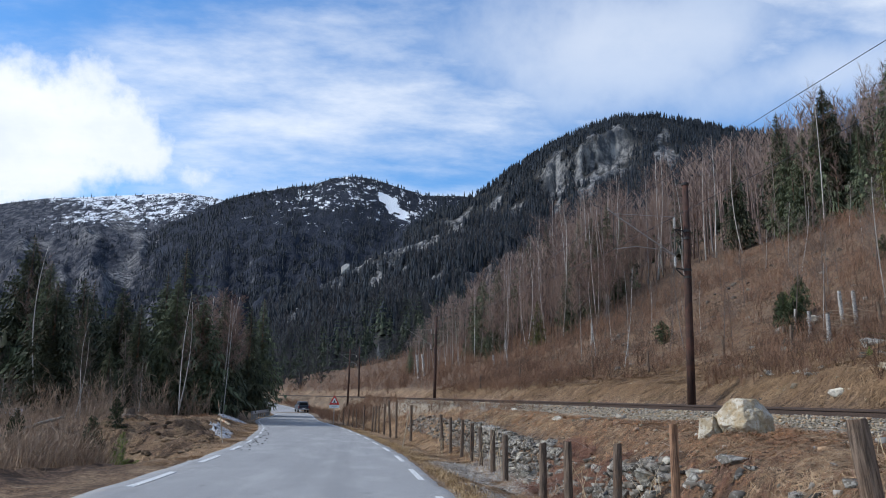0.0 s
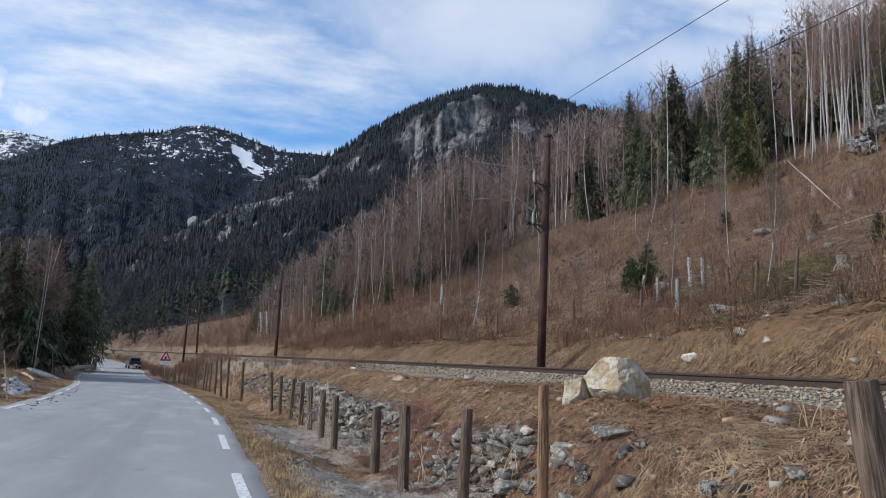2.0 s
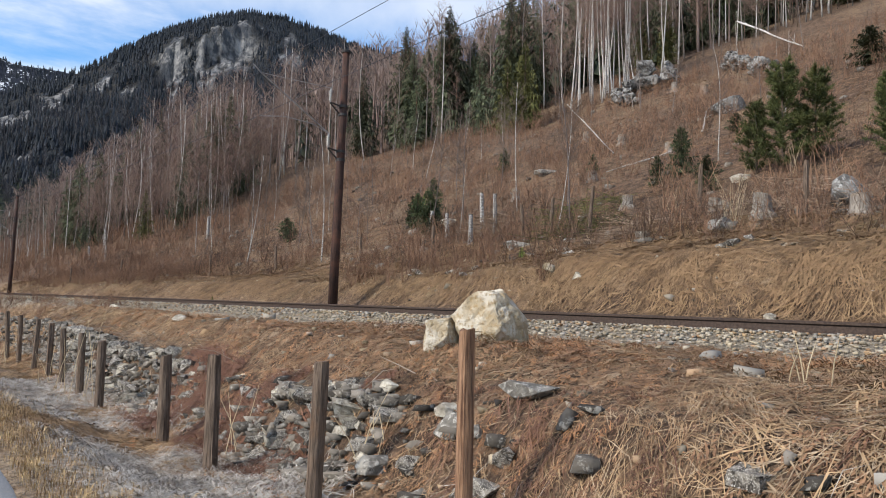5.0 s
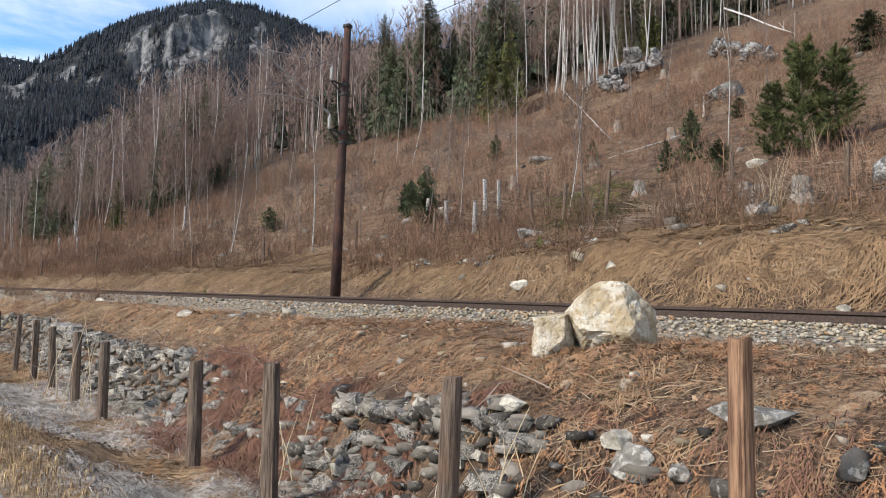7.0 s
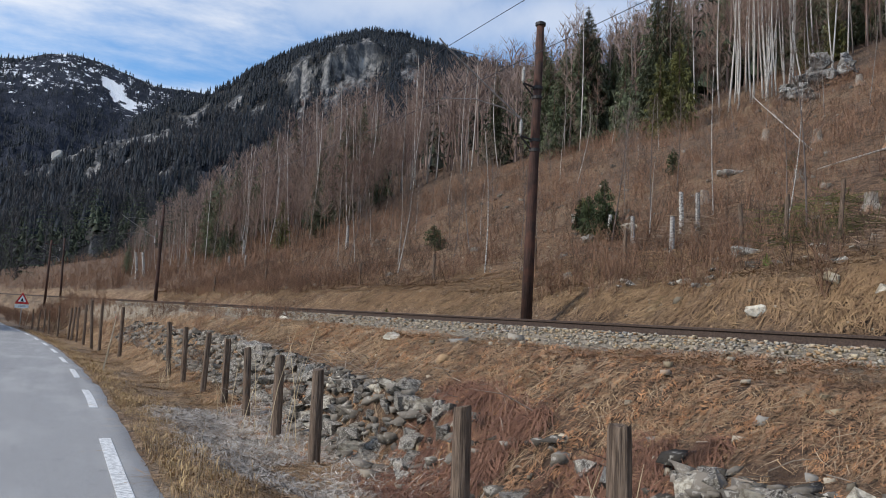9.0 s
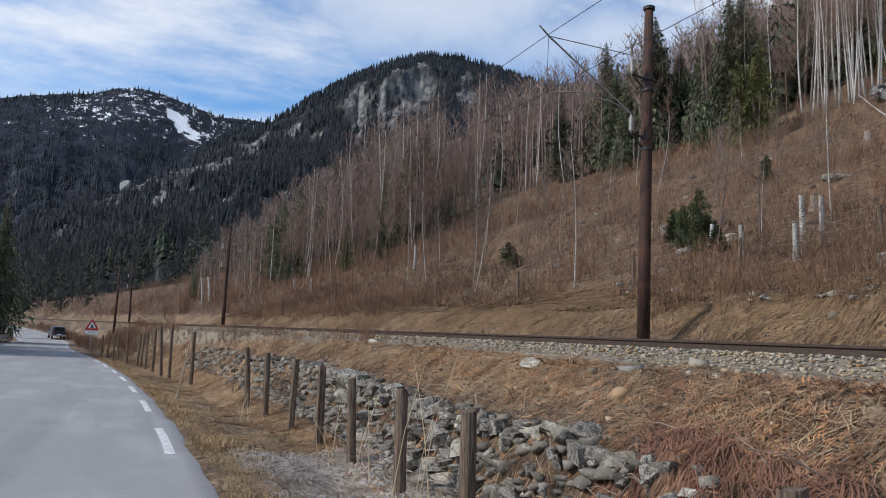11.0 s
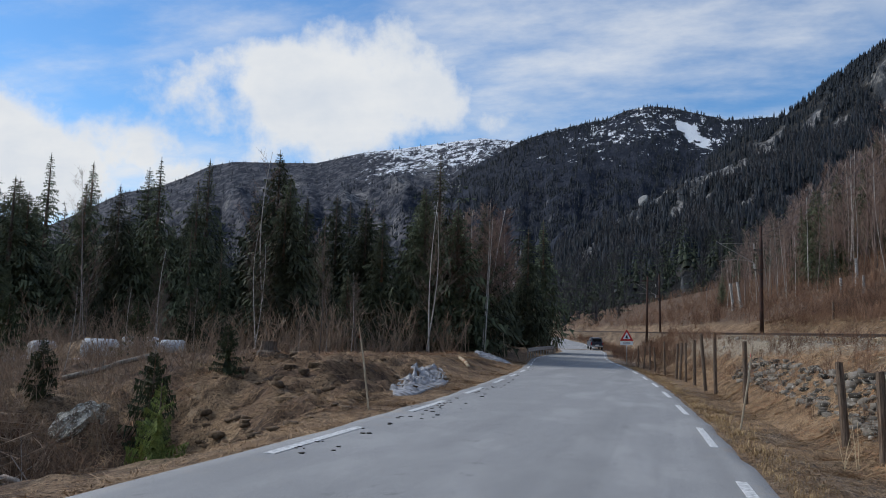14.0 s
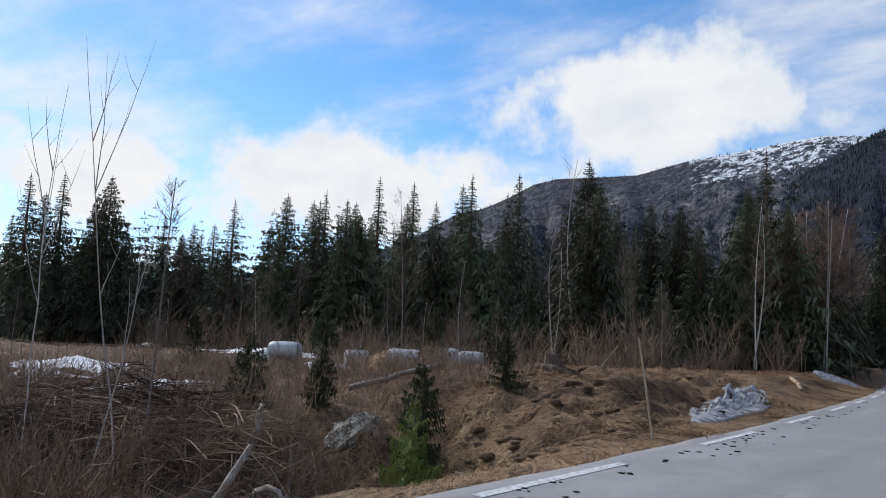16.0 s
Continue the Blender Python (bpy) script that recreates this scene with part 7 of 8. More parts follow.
n = 420
by = 26 + rb.rand(n) ** 1.2 * 60
fx_ = 2.95 + (line_right(by) + 0.3 - 1.2) * 0.75
bx = fx_ + (track_x(by) - 2.4 - fx_) * rb.rand(n)
hs = rb.uniform(0.15, 0.55, n) * (1 + ss(50, 75, by))
v_, f_ = spread(BUSHES, np.column_stack([bx, by, height(bx, by)]), hs, rb.rand(n) * 6.283)
thing("brushwood", "low russet stems on the bank past the wall", "bushes", kind="stuff", me=tri_mesh("brushwood", v_, f_, BRUSH))

n = 1500
by = 15 + rb.rand(n) * 64
bo = 3.9 + 7.0 * rb.rand(n) ** 1.1
bx = track_x(by) + bo
ok = (vnoise(bx * 0.4 + 12, by * 0.3) > 0.42) & (rb.rand(n) < 0.25 + 0.75 * ss(17, 26, by))
bx, by = bx[ok], by[ok]
hs = rb.uniform(0.35, 1.1, len(bx))
v_, f_ = spread(BUSHES, np.column_stack([bx, by, height(bx, by)]), hs, rb.rand(len(bx)) * 6.283)
thing("brushwood", "orange-brown stems above the track bank", "bushes", kind="stuff", me=tri_mesh("brushwood", v_, f_, BRUSH))

# ---- wood on the valley side of the road ----
def left_edge(x):
    return float(curve_at(x, [(-90, 44), (-60, 52), (-45, 54), (-30, 56), (-22, 57), (-15, 58), (-12, 63), (-10, 84)]))


KEY = [(-56.2, 42.5, 11.0), (-58.5, 46, 12.0), (-54.5, 46.5, 10.0), (-59, 50, 12.5), (-50, 55, 10.8), (-47.5, 58, 11.5), (-15.6, 71.5, 13.8), (-17.6, 74, 12), (-11.9, 100, 13.2), (-12.7, 95, 11.5), (-27.9, 69.9, 14.4), (-45.6, 66.3, 14.0), (-57.6, 71.7, 14.8), (-15.0, 66.5, 9.5), (-18.5, 64.0, 9.6), (-16.6, 62.0, 8.0), (-39, 63, 12.5), (-51, 64, 12.2), (-34, 62.5, 12), (-31.5, 66, 13), (-24.5, 65, 11.5), (-65, 62, 11), (-73, 64, 12.5), (-37, 60, 10.5), (-42.5, 60.5, 10.0), (-20.5, 62, 8.5)]
lp = []
for x, y, h in KEY:
    s_ = h / 12
    spruces.put(tr.randrange(9), x, y, (s_ * 1.35, s_ * 1.35, s_ * 1.06), "tall dark spruce at the edge of the valley wood", "spruce", tr.uniform(0, 360), "spruces by the road")
    lp.append((x, y))
count = 0
while count < 104:
    x = -10 - 85 * tr.random() ** 1.1
    y = left_edge(x) + 32 * tr.random() ** 1.2
    if x > float(line_left(y)) - 3.2 or any((x - a) ** 2 + (y - b) ** 2 < 4.4 for a, b in lp):
        continue
    lp.append((x, y))
    h = tr.choice((tr.uniform(5.5, 9), tr.uniform(8, 12), tr.uniform(10.5, 13.5))) * (0.9 if x > -22 else 1.0)
    s_ = h / 12
    w_ = s_ * tr.uniform(1.15, 1.6)
    spruces.put(tr.randrange(9), x, y, (w_, w_, s_), "dark green spruce in the valley wood", "spruce", tr.uniform(0, 360), "spruces by the road")
    count += 1
for k in range(6):
    x = -9.5 - 70 * tr.random() ** 1.3
    y = left_edge(x) - 3 + 16 * tr.random()
    if x > float(line_left(y)) - 1.8:
        continue
    s_ = tr.uniform(0.45, 0.78)
    birches.put(tr.randrange(7), x, y, (s_, s_, s_), "leafless birch at the edge of the valley wood", "birch", tr.uniform(0, 360), "birches by the road", tr.uniform(-2, 2))
for x, y, s_ in [(-10.4, 64.0, 0.62), (-10.9, 65.5, 0.7), (-13.0, 60.5, 0.66), (-21.5, 57.0, 0.86)]:
    white_birches.put(tr.randrange(6), x, y, (s_, s_, s_), "pale-stemmed birch beside the road", "birch", tr.uniform(0, 360), "birches by the road", tr.uniform(-4, 4))
for x, y, s_ in [(-12.4, 69.5, 1.0), (-11.7, 72.5, 1.06), (-13.3, 67.5, 0.92), (-11.3, 67.5, 0.85), (-12.9, 74.5, 1.1), (-12.2, 78, 1.0), (-13.0, 82, 1.05), (-14.2, 71, 1.0), (-12.4, 65.0, 0.8)]:
    bare_trees.put(tr.randrange(3), x, y, (s_ * 1.1, s_ * 1.1, s_), "bushy reddish-brown leafless tree beside the road", "tree", tr.uniform(0, 360), "bare trees by the road", tr.uniform(-4, 4))
# broken sods on the lumpy verge
rs = np.random.RandomState(88)
sy_ = rs.uniform(23.5, 38, 260)
sx_ = line_left(sy_) - 1.1 - 4.2 * rs.rand(260)
ss_ = rs.uniform(0.10, 0.42, 260)
v_, f_ = spread(pebbles, np.column_stack([sx_, sy_, height(sx_, sy_) - ss_ * 0.05]), np.stack([ss_, ss_, ss_ * 0.55], 1), rs.rand(260) * 6.283)
thing("sod_lumps", "broken lumps of brown turf on the verge", "turf", kind="stuff", me=tri_mesh("sod_lumps", v_, f_, plain("turf", (0.17, 0.115, 0.07), 0.95, 0, 0.7, 12)))
# deeper in the wood
rg = np.random.RandomState(91)
mx = -13 - 85 * rg.rand(420)
my = np.array([left_edge(v) for v in mx]) + rg.uniform(10, 42, 420)
ok = mx < line_left(my) - 4
p = np.column_stack([mx, my, height(mx, my) - 0.2])[ok]
hs = rg.uniform(7, 13.5, len(p))
v_, f_ = spread(MID_SPRUCE, p, np.stack([hs * 1.2, hs * 1.2, hs], 1), rg.rand(len(p)) * 6.283)
thing("spruce_forest", "dark spruce wood behind the first trees", "forest", kind="stuff", me=tri_mesh("spruce_forest", v_, f_, SPRUCE_MID))
# small spruces and saplings near the verge
young.put(0, -7.45, 25.95, (0.80, 0.80, 0.88), "bright green little spruce on the verge", "spruce", 10)
dark_young.put(1, -9.0, 28.0, (0.72, 0.72, 0.78), "young dark green spruce behind the verge", "spruce", 70)
for x, y, s_ in [(-13.2, 27.6, 0.62), (-21.2, 37.4, 0.95), (-23.5, 52, 1.3), (-15.6, 36.6, 0.85), (-9.0, 30.6, 0.5), (-11.4, 27.9, 0.5), (-27, 36, 0.8)]:
    dark_young.put(tr.randrange(3), x, y, (s_, s_, s_), "young dark spruce in the overgrown field", "spruce", tr.uniform(0, 360))


def forked_sapling(x, y, h, seed, label, lean, forks):
    """A thin sapling: a wavy stem that forks into a few upright whips."""
    rg = random.Random(seed)
    ob = thing("birch_sapling", label, "birch", pose(x, y, H(x, y) - 0.05, 0, 0, 0), "saplings by the road")

    def whip(p, d, l, r, n=6):
        pts = [p]
        for k in range(n):
            d = (d + Vector((rg.gauss(0, 0.05), rg.gauss(0, 0.05), 0.09))).normalized()
            pts.append(pts[-1] + d * l / n)
        return Soup().tube(pts, [r * (1 - 0.85 * k / n) for k in range(n + 1)], 6).mesh("branch", BIRCH), pts

    me, pts = whip(Vector((0, 0, 0)), Vector((lean, 0, 1)), h, 0.018, 9)
    part("trunk", me, ob)
    for u, l in forks:
        a = rg.uniform(0, 6.283)
        me, bp = whip(pts[u], Vector((math.cos(a) * 0.34, math.sin(a) * 0.34, 1)), l * h, 0.010)
        part("branch", me, ob)
        for k in (2, 4):
            b = rg.uniform(0, 6.283)
            part("branch", whip(bp[k], Vector((math.cos(b) * 0.7, math.sin(b) * 0.7, 1)), l * h * 0.3, 0.005, 3)[0], ob)


forked_sapling(-11.45, 23.75, 6.9, 5, "slender pale forked sapling rising from the hollow", 0.02, ((4, 0.14), (6, 0.36), (6, 0.30), (7, 0.2)))
forked_sapling(-11.75, 23.5, 4.6, 8, "thin grey sapling rising from the hollow", 0.01, ((4, 0.3), (6, 0.2)))
forked_sapling(-12.35, 22.75, 6.2, 11, "slender pale sapling with many upright whips", 0.05, ((4, 0.3), (5, 0.36), (5, 0.3), (6, 0.3), (7, 0.2)))
slim.put(2, -12.0, 24.6, (0.8, 0.8, 0.8), "slender bare sapling rising from the hollow", "birch", 200, "saplings by the road", -3)
for k in range(26):
    x, y = tr.uniform(-34, -12), tr.uniform(30, 50)
    s_ = tr.uniform(0.35, 0.8)
    slim.put(tr.randrange(5), x, y, (s_, s_, s_), "thin bare sapling in the overgrown field", "birch", tr.uniform(0, 360), "saplings by the road", tr.uniform(-5, 5))

n = 1400
bx = -6.0 - 24 * rb.rand(n) ** 1.5
by = rb.uniform(12, 36, n)
keep = (np.hypot(bx + 9.2, by - 24.0) > 1.6) & ((np.abs(bx * 0.64 + (by - 16.5) * 0.768) > 0.8) | (bx < -9.9)) & (bx < -6.0 - ss(21, 29, by) * 3.4) & ((by < 29) | (rb.rand(n) < 0.5))
bx, by = bx[keep], by[keep]
hs = rb.uniform(0.5, 1.25, len(bx)) * (1.0 + 0.5 * np.exp(-(((bx + 10.5) / 3) ** 2 + ((by - 21.5) / 4) ** 2)))
FINE = [bush_soup(30 + k, 1.0, 15, 0.9, 0.0052, 6).tris() for k in range(6)]
v_, f_ = spread(FINE, np.column_stack([bx, by, height(bx, by)]), hs, rb.rand(len(bx)) * 6.283)
thing("brushwood", "dense grey leafless brush in the hollow", "bushes", kind="stuff", me=tri_mesh("brushwood", v_, f_, BRUSH_GREY))
n = 620
bx = -9 - 70 * rb.rand(n) ** 1.1
by = np.array([left_edge(v) for v in bx]) - 5 + rb.rand(n) * 12
ok = bx < line_left(by) - 1.6 - 1.4 * ss(62, 74, by)
bx, by = bx[ok], by[ok]
hs = 0.8 + 2.9 * rb.rand(len(bx)) ** 1.8
v_, f_ = spread(FINE, np.column_stack([bx, by, height(bx, by)]), hs, rb.rand(len(bx)) * 6.283)
thing("brushwood", "bare undergrowth along the valley wood", "bushes", kind="stuff", me=tri_mesh("brushwood", v_, f_, BRUSH_GREY))


def brush_pile(x, y, w, h, seed, label, mat=None):
    rg = random.Random(seed)
    s = Soup()
    for _ in range(300 if w > 2.3 else 130):
        a, r_ = rg.uniform(0, 6.283), rg.random() ** 0.6
        px, py = x + w * r_ * math.cos(a), y + w * 0.7 * r_ * math.sin(a)
        z = H(px, py) + h * (1 - r_ ** 1.6) * rg.uniform(0.3, 1)
        d = Vector((rg.gauss(0, 1), rg.gauss(0, 1), rg.gauss(0, 0.25))).normalized() * rg.uniform(0.4, 1.2)
        s.tube([Vector((px, py, z)) - d, Vector((px, py, z + 0.08)), Vector((px, py, z)) + d], [0.008, 0.010, 0.003], 4, False)
    thing("brush_pile", label, "brush pile", kind="stuff", me=s.mesh("brush_pile", mat or BRUSH_GREY))


brush_pile(-13.6, 25.2, 2.6, 1.1, 1, "heap of cut dark branches beside the hollow", DARK_BRUSH)
brush_pile(-12.8, 23.0, 2.4, 0.9, 2, "heap of dark branches in the hollow", DARK_BRUSH)
for k, (x, y, w, h) in enumerate([(-10.2, 22.4, 1.6, 0.6), (-8.9, 25.4, 1.2, 0.45), (-11.0, 25.8, 2.0, 0.7), (-13.6, 24.6, 2.2, 0.7), (-11.2, 20.4, 2.2, 0.6)]):
    brush_pile(x, y, w, h, 20 + k, "tangle of dead branches in the hollow", DEAD_WOOD if k == 1 else BRUSH_GREY)
brush_pile(20.6, 26.2, 2.2, 0.5, 3, "felled green spruce tops on the clear-cut", SPRUCE_OLIVE)
brush_pile(18.6, 23.6, 1.8, 0.35, 6, "felled green spruce tops on the clear-cut", SPRUCE_OLIVE)
brush_pile(20.3, 14.8, 1.8, 0.5, 4, "felled branches behind the stumps")
brush_pile(18.4, 17.2, 1.6, 0.4, 7, "dark felled branches round the stumps")
brush_pile(17.2, 20.2, 1.8, 0.3, 8, "dark felled branches along the slope's foot")
brush_pile(22.0, 18.2, 2.0, 0.5, 9, "dark felled branches behind the stumps")
brush_pile(18.7, 29.0, 1.0, 0.9, 10, "dark brush round the birch stubs")

# ---- dead grass and bracken ----
def locks(seed, n_, ln, wide, lift, fan, clump, cuts=3):
    """Locks of long grass combed over, each a bent tapering ribbon."""
    rg = random.Random(seed)
    s = Soup()
    for _ in range(n_):
        a, l = rg.gauss(0, fan), ln * rg.uniform(0.5, 1.2)
        p = Vector((rg.gauss(0, clump), rg.gauss(0, clump), rg.uniform(0, 0.02)))
        w, curl, pts = wide * rg.uniform(0.5, 1.4), rg.gauss(0, 0.8), []
        for k in range(cuts + 1):
            u = k / cuts
            side = Vector((-math.sin(a), math.cos(a), rg.uniform(-0.4, 0.4)))
            pts += [p - side * w * (1 - 0.8 * u), p + side * w * (1 - 0.8 * u)]
            p = p + Vector((math.cos(a), math.sin(a), (lift * 2.4 * (0.55 - u)) / max(l, 0.05))) * l / cuts
            a += curl / cuts
        s.add(pts, [(2 * k, 2 * k + 1, 2 * k + 3, 2 * k + 2) for k in range(cuts)])
    return s.tris()


def fronds(seed, n_, ln, lift=0.05):
    """Dead bracken: crumpled fronds, each a midrib with shrivelled side leaves."""
    rg = random.Random(seed)
    s = Soup()
    for _ in range(n_):
        a, l = rg.uniform(0, 6.283), ln * rg.uniform(0.6, 1.2)
        o = Vector((math.cos(a), math.sin(a), rg.uniform(-0.15, 0.25)))
        side = Vector((-o.y, o.x, rg.uniform(-0.3, 0.3)))
        b = Vector((rg.gauss(0, 0.12), rg.gauss(0, 0.12), rg.uniform(0.0, lift)))
        m = side * l * 0.012
        s.add([b - m, b + m, b + o * l], [(0, 1, 2)])
        for k in range(4):
            u = 0.14 + 0.2 * k
            p = b + o * l * u
            r_ = l * 0.36 * (1 - 0.7 * u) * rg.uniform(0.4, 1.3)
            for sg in (-1, 1):
                q = p + side * sg * r_ + o * r_ * rg.uniform(0.1, 0.7) + Vector((0, 0, r_ * rg.uniform(-0.5, 0.6)))
                s.add([p, p + o * l * 0.09, q], [(0, 1, 2)])
    return s.tris()


TUFTS = [tuft(k, 9, 0.36, 0.92, 0.0035) for k in range(6)]
MATTED = [thatch(100 + k, 16, 0.36, 0.0032) for k in range(8)]
COMBED = [locks(160 + k, 11, 0.25, 0.0030, 0.04, 0.5, 0.16, 2) for k in range(8)]
SWEPT = [locks(180 + k, 10, 0.46, 0.0075, 0.07, 0.38, 0.2, 2) for k in range(8)]
FRONDS = [fronds(120 + k, 7, 0.15) for k in range(8)]
HANGING = [tuft(140 + k, 17, 0.38, 0.9, 0.0030, 3.14, 0.7) for k in range(6)]
UPRIGHT = [tuft(20 + k, 8, 0.30, 0.35, 0.004) for k in range(4)]


def sow(name, label, templates, mat, n_, seed, where, size, turn=None):
    rg = np.random.RandomState(seed)
    x, y = where(rg, n_)
    s_ = rg.uniform(*size, len(x)) * (0.6 + 0.8 * vnoise(x * 0.8, y * 0.8))
    v, f = spread(templates, np.column_stack([x, y, 0 * x]), s_, rg.rand(len(x)) * 6.283 if turn is None else turn(x, y) + rg.randn(len(x)) * 0.35)
    v[:, 2] += sheet_z(v[:, 0], v[:, 1])
    thing(name, label, "grass", kind="stuff", me=tri_mesh(name, v, f, mat))


def sheet_z(x, y):
    """The ground sheet's own height, between its corners."""
    i, j = np.clip(np.searchsorted(gx, x) - 1, 0, len(gx) - 2), np.clip(np.searchsorted(gy, y) - 1, 0, len(gy) - 2)
    u, w = (x - gx[i]) / (gx[i + 1] - gx[i]), (y - gy[j]) / (gy[j + 1] - gy[j])
    return GZ[j, i] * (1 - u) * (1 - w) + GZ[j, i + 1] * u * (1 - w) + GZ[j + 1, i] * (1 - u) * w + GZ[j + 1, i + 1] * u * w


def lie(x, y):
    """Which way the grass was pressed down."""
    return 3.4 + 5.0 * (vnoise(x * 0.55 + 8, y * 0.55) - 0.5) + 2.0 * (vnoise(x * 1.7, y * 1.7) - 0.5)


def down_bank(x, y):
    """Combed over downhill towards the track, in drifts."""
    return 3.5 + 2.6 * (vnoise(x * 0.35 + 2, y * 0.35) - 0.5) + 1.2 * (vnoise(x * 1.1, y * 1.1) - 0.5)


def hang_down(x, y):
    return 0 * x


def bank_area(rg, n_):
    y = 3 + 52 * rg.rand(n_) ** 1.5
    fx_ = 2.95 + (line_right(y) + 0.3 - 1.2) * 0.75
    x = fx_ - 0.3 + (track_x(y) - 3.2 - fx_) * rg.rand(n_) ** 1.1
    stony = curve_at(y, [(7, 0.3), (10, 0.5), (10.4, 1), (12.2, 1), (12.8, 0), (15.2, 0), (16, 1), (28, 1), (34, 0.4)])
    ok = (rg.rand(n_) < 0.35 + 0.65 * ss(0.3, 0.6, vnoise(x * 0.7, y * 0.7))) & ~((x > fx_ + 0.2) & (x < fx_ + 1.25) & (rg.rand(n_) < 0.78 * stony))
    return x[ok], y[ok]


def bank_beyond(rg, n_):
    y = rg.uniform(24, 80, n_)
    fx_ = 2.95 + (line_right(y) + 0.3 - 1.2) * 0.75
    return fx_ - 0.6 + (track_x(y) - 3.0 - fx_) * rg.rand(n_), y


def near_bank(rg, n_):
    y = rg.uniform(5, 16.5, n_)
    x = 3.1 + (track_x(y) - 2.9 - 3.1) * rg.rand(n_) ** 0.85
    ok = (vnoise(x * 1.3 + 20, y * 1.3) > 0.3) & ~((x < 4.1) & (y > 10.2) & (y < 12.4))
    return x[ok], y[ok]


def bank_fern(rg, n_):
    x, y = bank_area(rg, n_)
    ok = vnoise(x * 0.45 + 9, y * 0.45) > 0.30
    return x[ok], y[ok]


def wall_fern(rg, n_):
    y = np.where(rg.rand(n_) < 0.72, rg.uniform(9.6, 16.2, n_), rg.uniform(6, 26, n_))
    fx_ = 2.95 + (line_right(y) + 0.3 - 1.2) * 0.75
    x = fx_ + rg.uniform(0.1, 1.25, n_)
    ok = (vnoise(x * 1.2 + 4, y * 1.5) > 0.45) & ((y < 16.4) | (rg.rand(n_) < 0.3))
    return x[ok], y[ok]


def verge_right(rg, n_):
    y = 6 + 60 * rg.rand(n_) ** 1.4
    x = line_right(y) + 0.32 + np.abs(rg.randn(n_)) * 0.33
    return x, y


def ditch(rg, n_):
    y = 4 + 17 * rg.rand(n_)
    x = line_right(y) + 0.9 + 1.4 * rg.rand(n_)
    ok = vnoise(x * 1.1 + 3, y * 0.9) > 0.3
    return x[ok], y[ok]


def verge_beyond(rg, n_):
    y = 13 + 60 * rg.rand(n_) ** 1.3
    x = line_right(y) + 0.45 + 1.9 * rg.rand(n_)
    return x, y


def far_bank(rg, n_):
    y = 6 + 80 * rg.rand(n_) ** 1.4
    x = track_x(y) + 3.3 + 0.5 * vnoise(y * 0.8, y * 0.1) + 5.0 * rg.rand(n_) ** 1.1
    return x, y


def slope(rg, n_):
    y = 8 + 85 * rg.rand(n_) ** 1.2
    o = 6 + 45 * rg.rand(n_) ** 1.3
    ok = y < forest_edge(o) + 4
    return (track_x(y) + o)[ok], y[ok]


def slope_open(rg, n_):
    x, y = slope(rg, n_ * 3)
    ok = vnoise((x - track_x(y)) * 0.16 + 5, y * 0.16) < 0.42
    return x[ok][:n_], y[ok][:n_]


def verge_left(rg, n_):
    y = 16 + 50 * rg.rand(n_) ** 1.3
    x = line_left(y) - 0.45 - 5.5 * rg.rand(n_) ** 1.3
    ok = (rg.rand(n_) < 0.25 + 0.75 * ss(0.35, 0.6, vnoise(x * 0.6, y * 0.6))) & ((y > 23) | ((x > line_left(y) - 1.3) & (rg.rand(n_) < 0.35)))
    return x[ok], y[ok]


def field(rg, n_):
    y = 12 + 45 * rg.rand(n_)
    x = -9 - 40 * rg.rand(n_) ** 1.3
    return x, y


sow("dry_grass", "straw-coloured grass tufts on the railway bank", TUFTS, STRAW, 3500, 1, bank_area, (0.4, 0.9))
sow("dry_grass", "matted flattened straw on the railway bank", COMBED, STRAW, 8500, 11, bank_area, (0.5, 1.1), lie)
sow("dry_grass", "bleached grass combed flat on the railway bank", COMBED, GREY_STRAW, 5000, 21, bank_area, (0.5, 1.1), lie)
sow("dry_grass", "fine bleached stems matted over the nearest bank", COMBED, PALE_STRAW, 900, 18, near_bank, (0.35, 0.7), lie)
sow("dead_bracken", "crumbled brown bracken over the nearest bank", FRONDS, RUSTY, 3200, 19, near_bank, (0.45, 0.95))
sow("dead_bracken", "crumpled orange-brown bracken on the bank", FRONDS, ORANGE_FERN, 7500, 2, bank_fern, (0.5, 1.05))
sow("dead_bracken", "dark red bracken hanging between the wall stones", HANGING, DARK_FERN, 2100, 12, wall_fern, (0.35, 1.0), hang_down)
sow("dry_grass", "short pale grass along the road edge", UPRIGHT, STRAW, 4500, 3, verge_right, (0.22, 0.6))
sow("dry_grass", "ochre grass along the road edge", UPRIGHT, OCHRE, 2600, 33, verge_right, (0.3, 0.7))
sow("dry_grass", "brown combed grass on the road verge", SWEPT, STRAW, 3600, 34, verge_beyond, (0.35, 0.8), lie)
sow("dry_grass", "grey bleached grass matted in the ditch", MATTED, FROST_STRAW, 5200, 4, ditch, (0.4, 0.95))
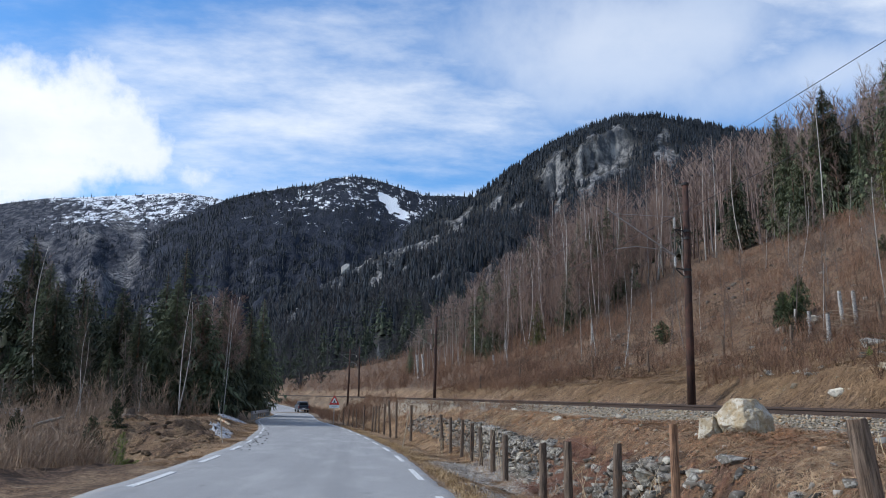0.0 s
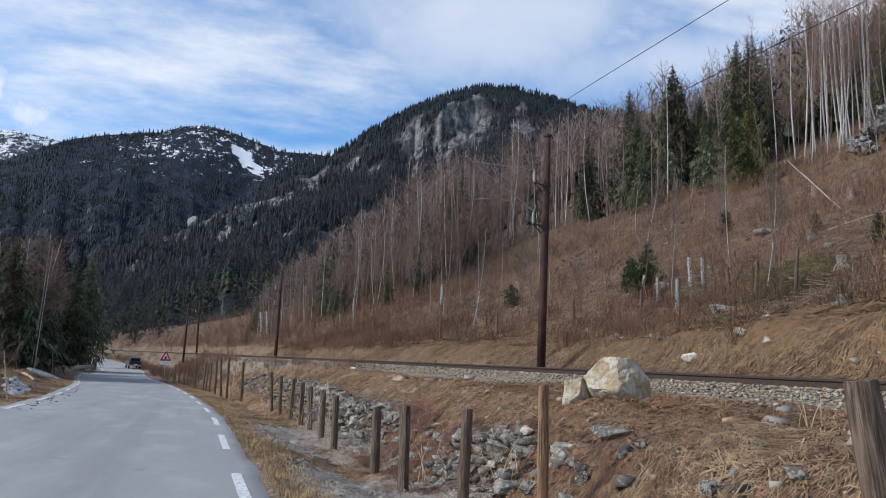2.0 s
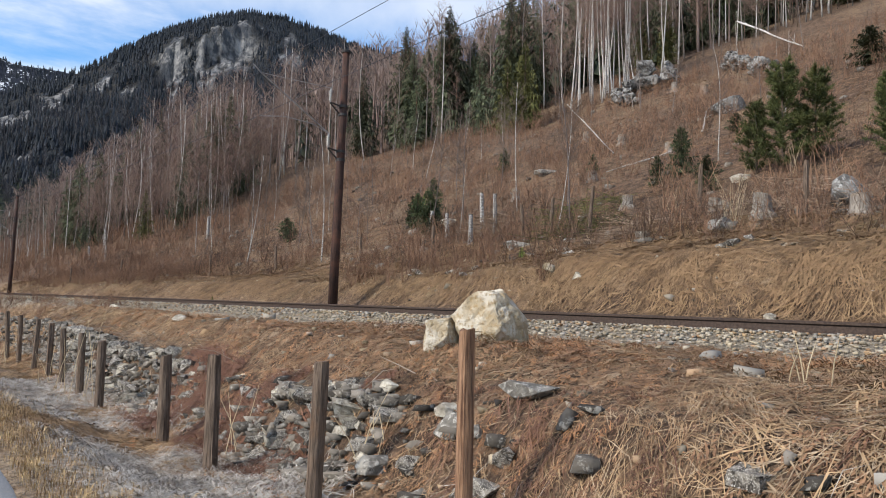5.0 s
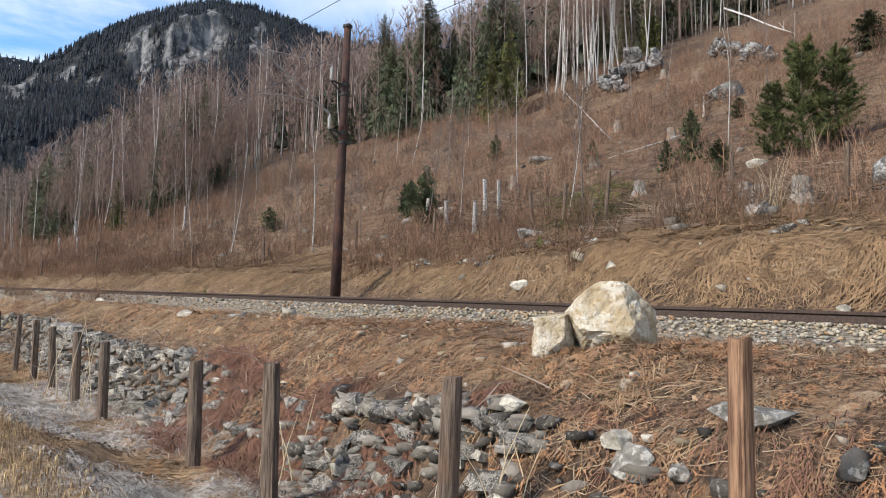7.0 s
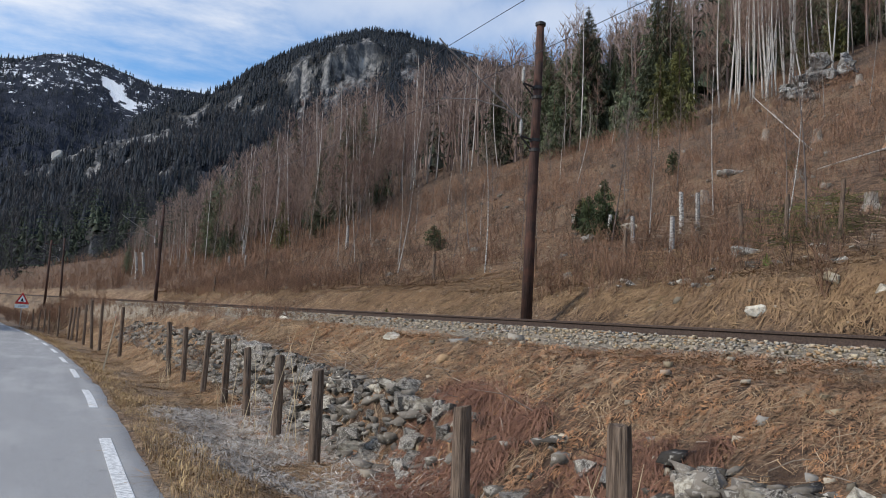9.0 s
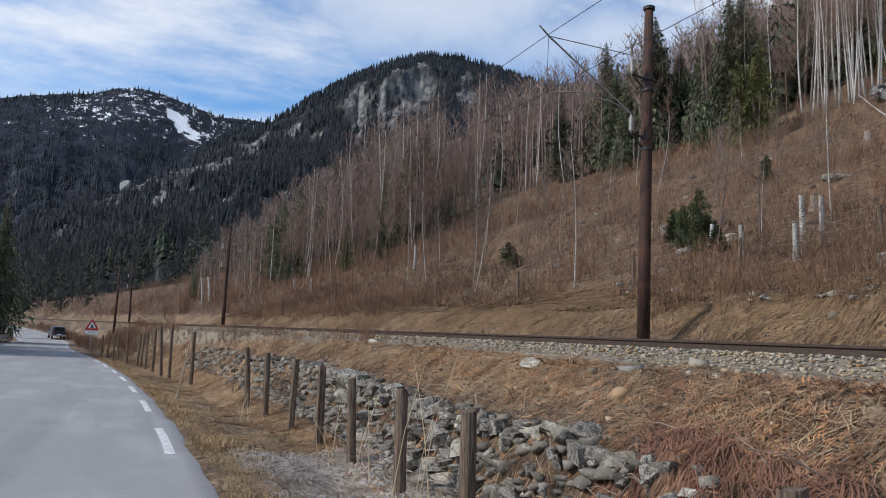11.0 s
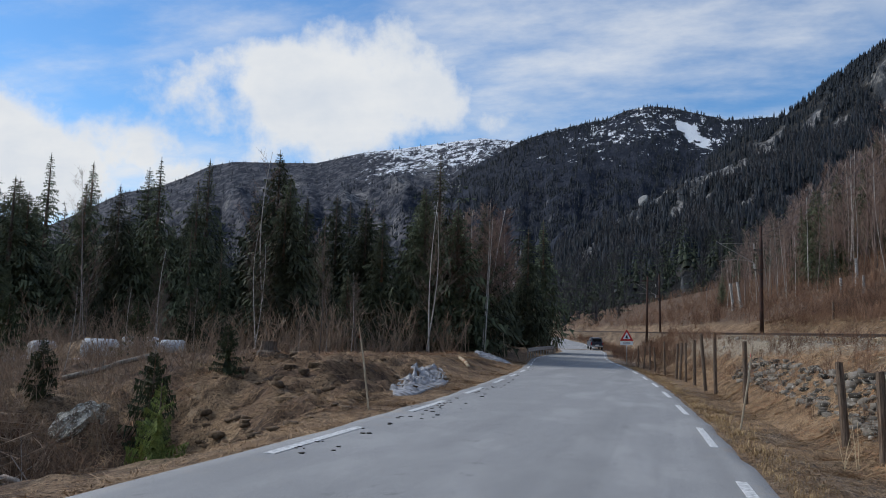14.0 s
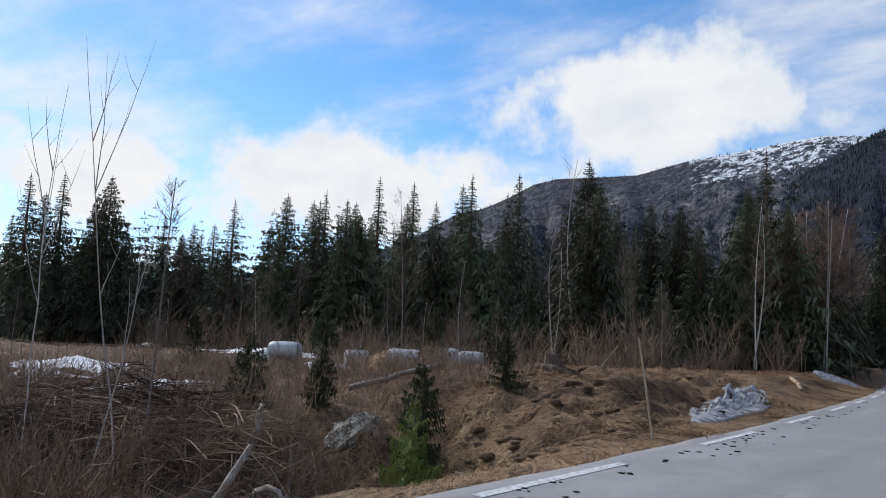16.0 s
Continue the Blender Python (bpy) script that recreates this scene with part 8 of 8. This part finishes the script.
sow("dry_grass", "long combed-over straw on the bank behind the track", SWEPT, STRAW_GOLD, 8000, 5, far_bank, (0.7, 1.5), down_bank)
sow("dry_grass", "brown grass over the clear-cut slope", SWEPT, RUSTY, 5000, 6, slope, (0.8, 1.7), lie)
sow("dry_grass", "pale combed grass on open spots of the slope", SWEPT, STRAW_GOLD, 2600, 16, slope_open, (0.9, 1.8), down_bank)
sow("dry_grass", "combed brown grass on the bank past the wall", SWEPT, STRAW, 3000, 23, bank_beyond, (0.5, 1.1), lie)
sow("dry_grass", "tangled straw grass on the verge", TUFTS, STRAW, 3000, 7, verge_left, (0.4, 0.9))
sow("dry_grass", "matted straw over the lumpy verge", SWEPT, STRAW, 5500, 17, verge_left, (0.4, 0.9), lie)
sow("dry_grass", "brown grass in the overgrown field", TUFTS, RUSTY, 3000, 8, field, (0.8, 2.0))


def stalks(x, y, n_, h, seed):
    rg = random.Random(seed)
    ob = thing("dead_stalks", "clump of tall pale dead stalks in the grass", "weeds", Matrix.Translation(gz(x, y, 0)), "stalk clumps")
    for _ in range(n_):
        a, l = rg.uniform(0, 6.283), h * rg.uniform(0.6, 1.1)
        d = Vector((math.cos(a) * rg.uniform(0.05, 0.45), math.sin(a) * rg.uniform(0.05, 0.45), 1))
        b = Vector((rg.gauss(0, 0.1), rg.gauss(0, 0.1), -0.03))
        part("stalk", Soup().tube([b, b + d * l * 0.5, b + d * l * 0.8 + Vector((d.x, d.y, 0)) * l * 0.2, b + d * l + Vector((d.x, d.y, -0.1)) * l * 0.3], [0.0045, 0.004, 0.003, 0.0015], 4, False).mesh("stalk", PALE_STALK), ob)


for k, (x, y, n_, h) in enumerate([(2.75, 18.1, 4, 1.5), (2.7, 19.2, 3, 1.0), (2.6, 20.6, 3, 0.8), (3.4, 12.6, 6, 0.7), (3.5, 9.9, 6, 0.6), (4.9, 7.2, 5, 0.35), (16.9, 16.6, 14, 1.4), (24.6, 20.0, 10, 1.4), (2.4, 26.0, 5, 0.7), (18.6, 19.8, 8, 1.2)]):
    stalks(x, y, n_, h, k)
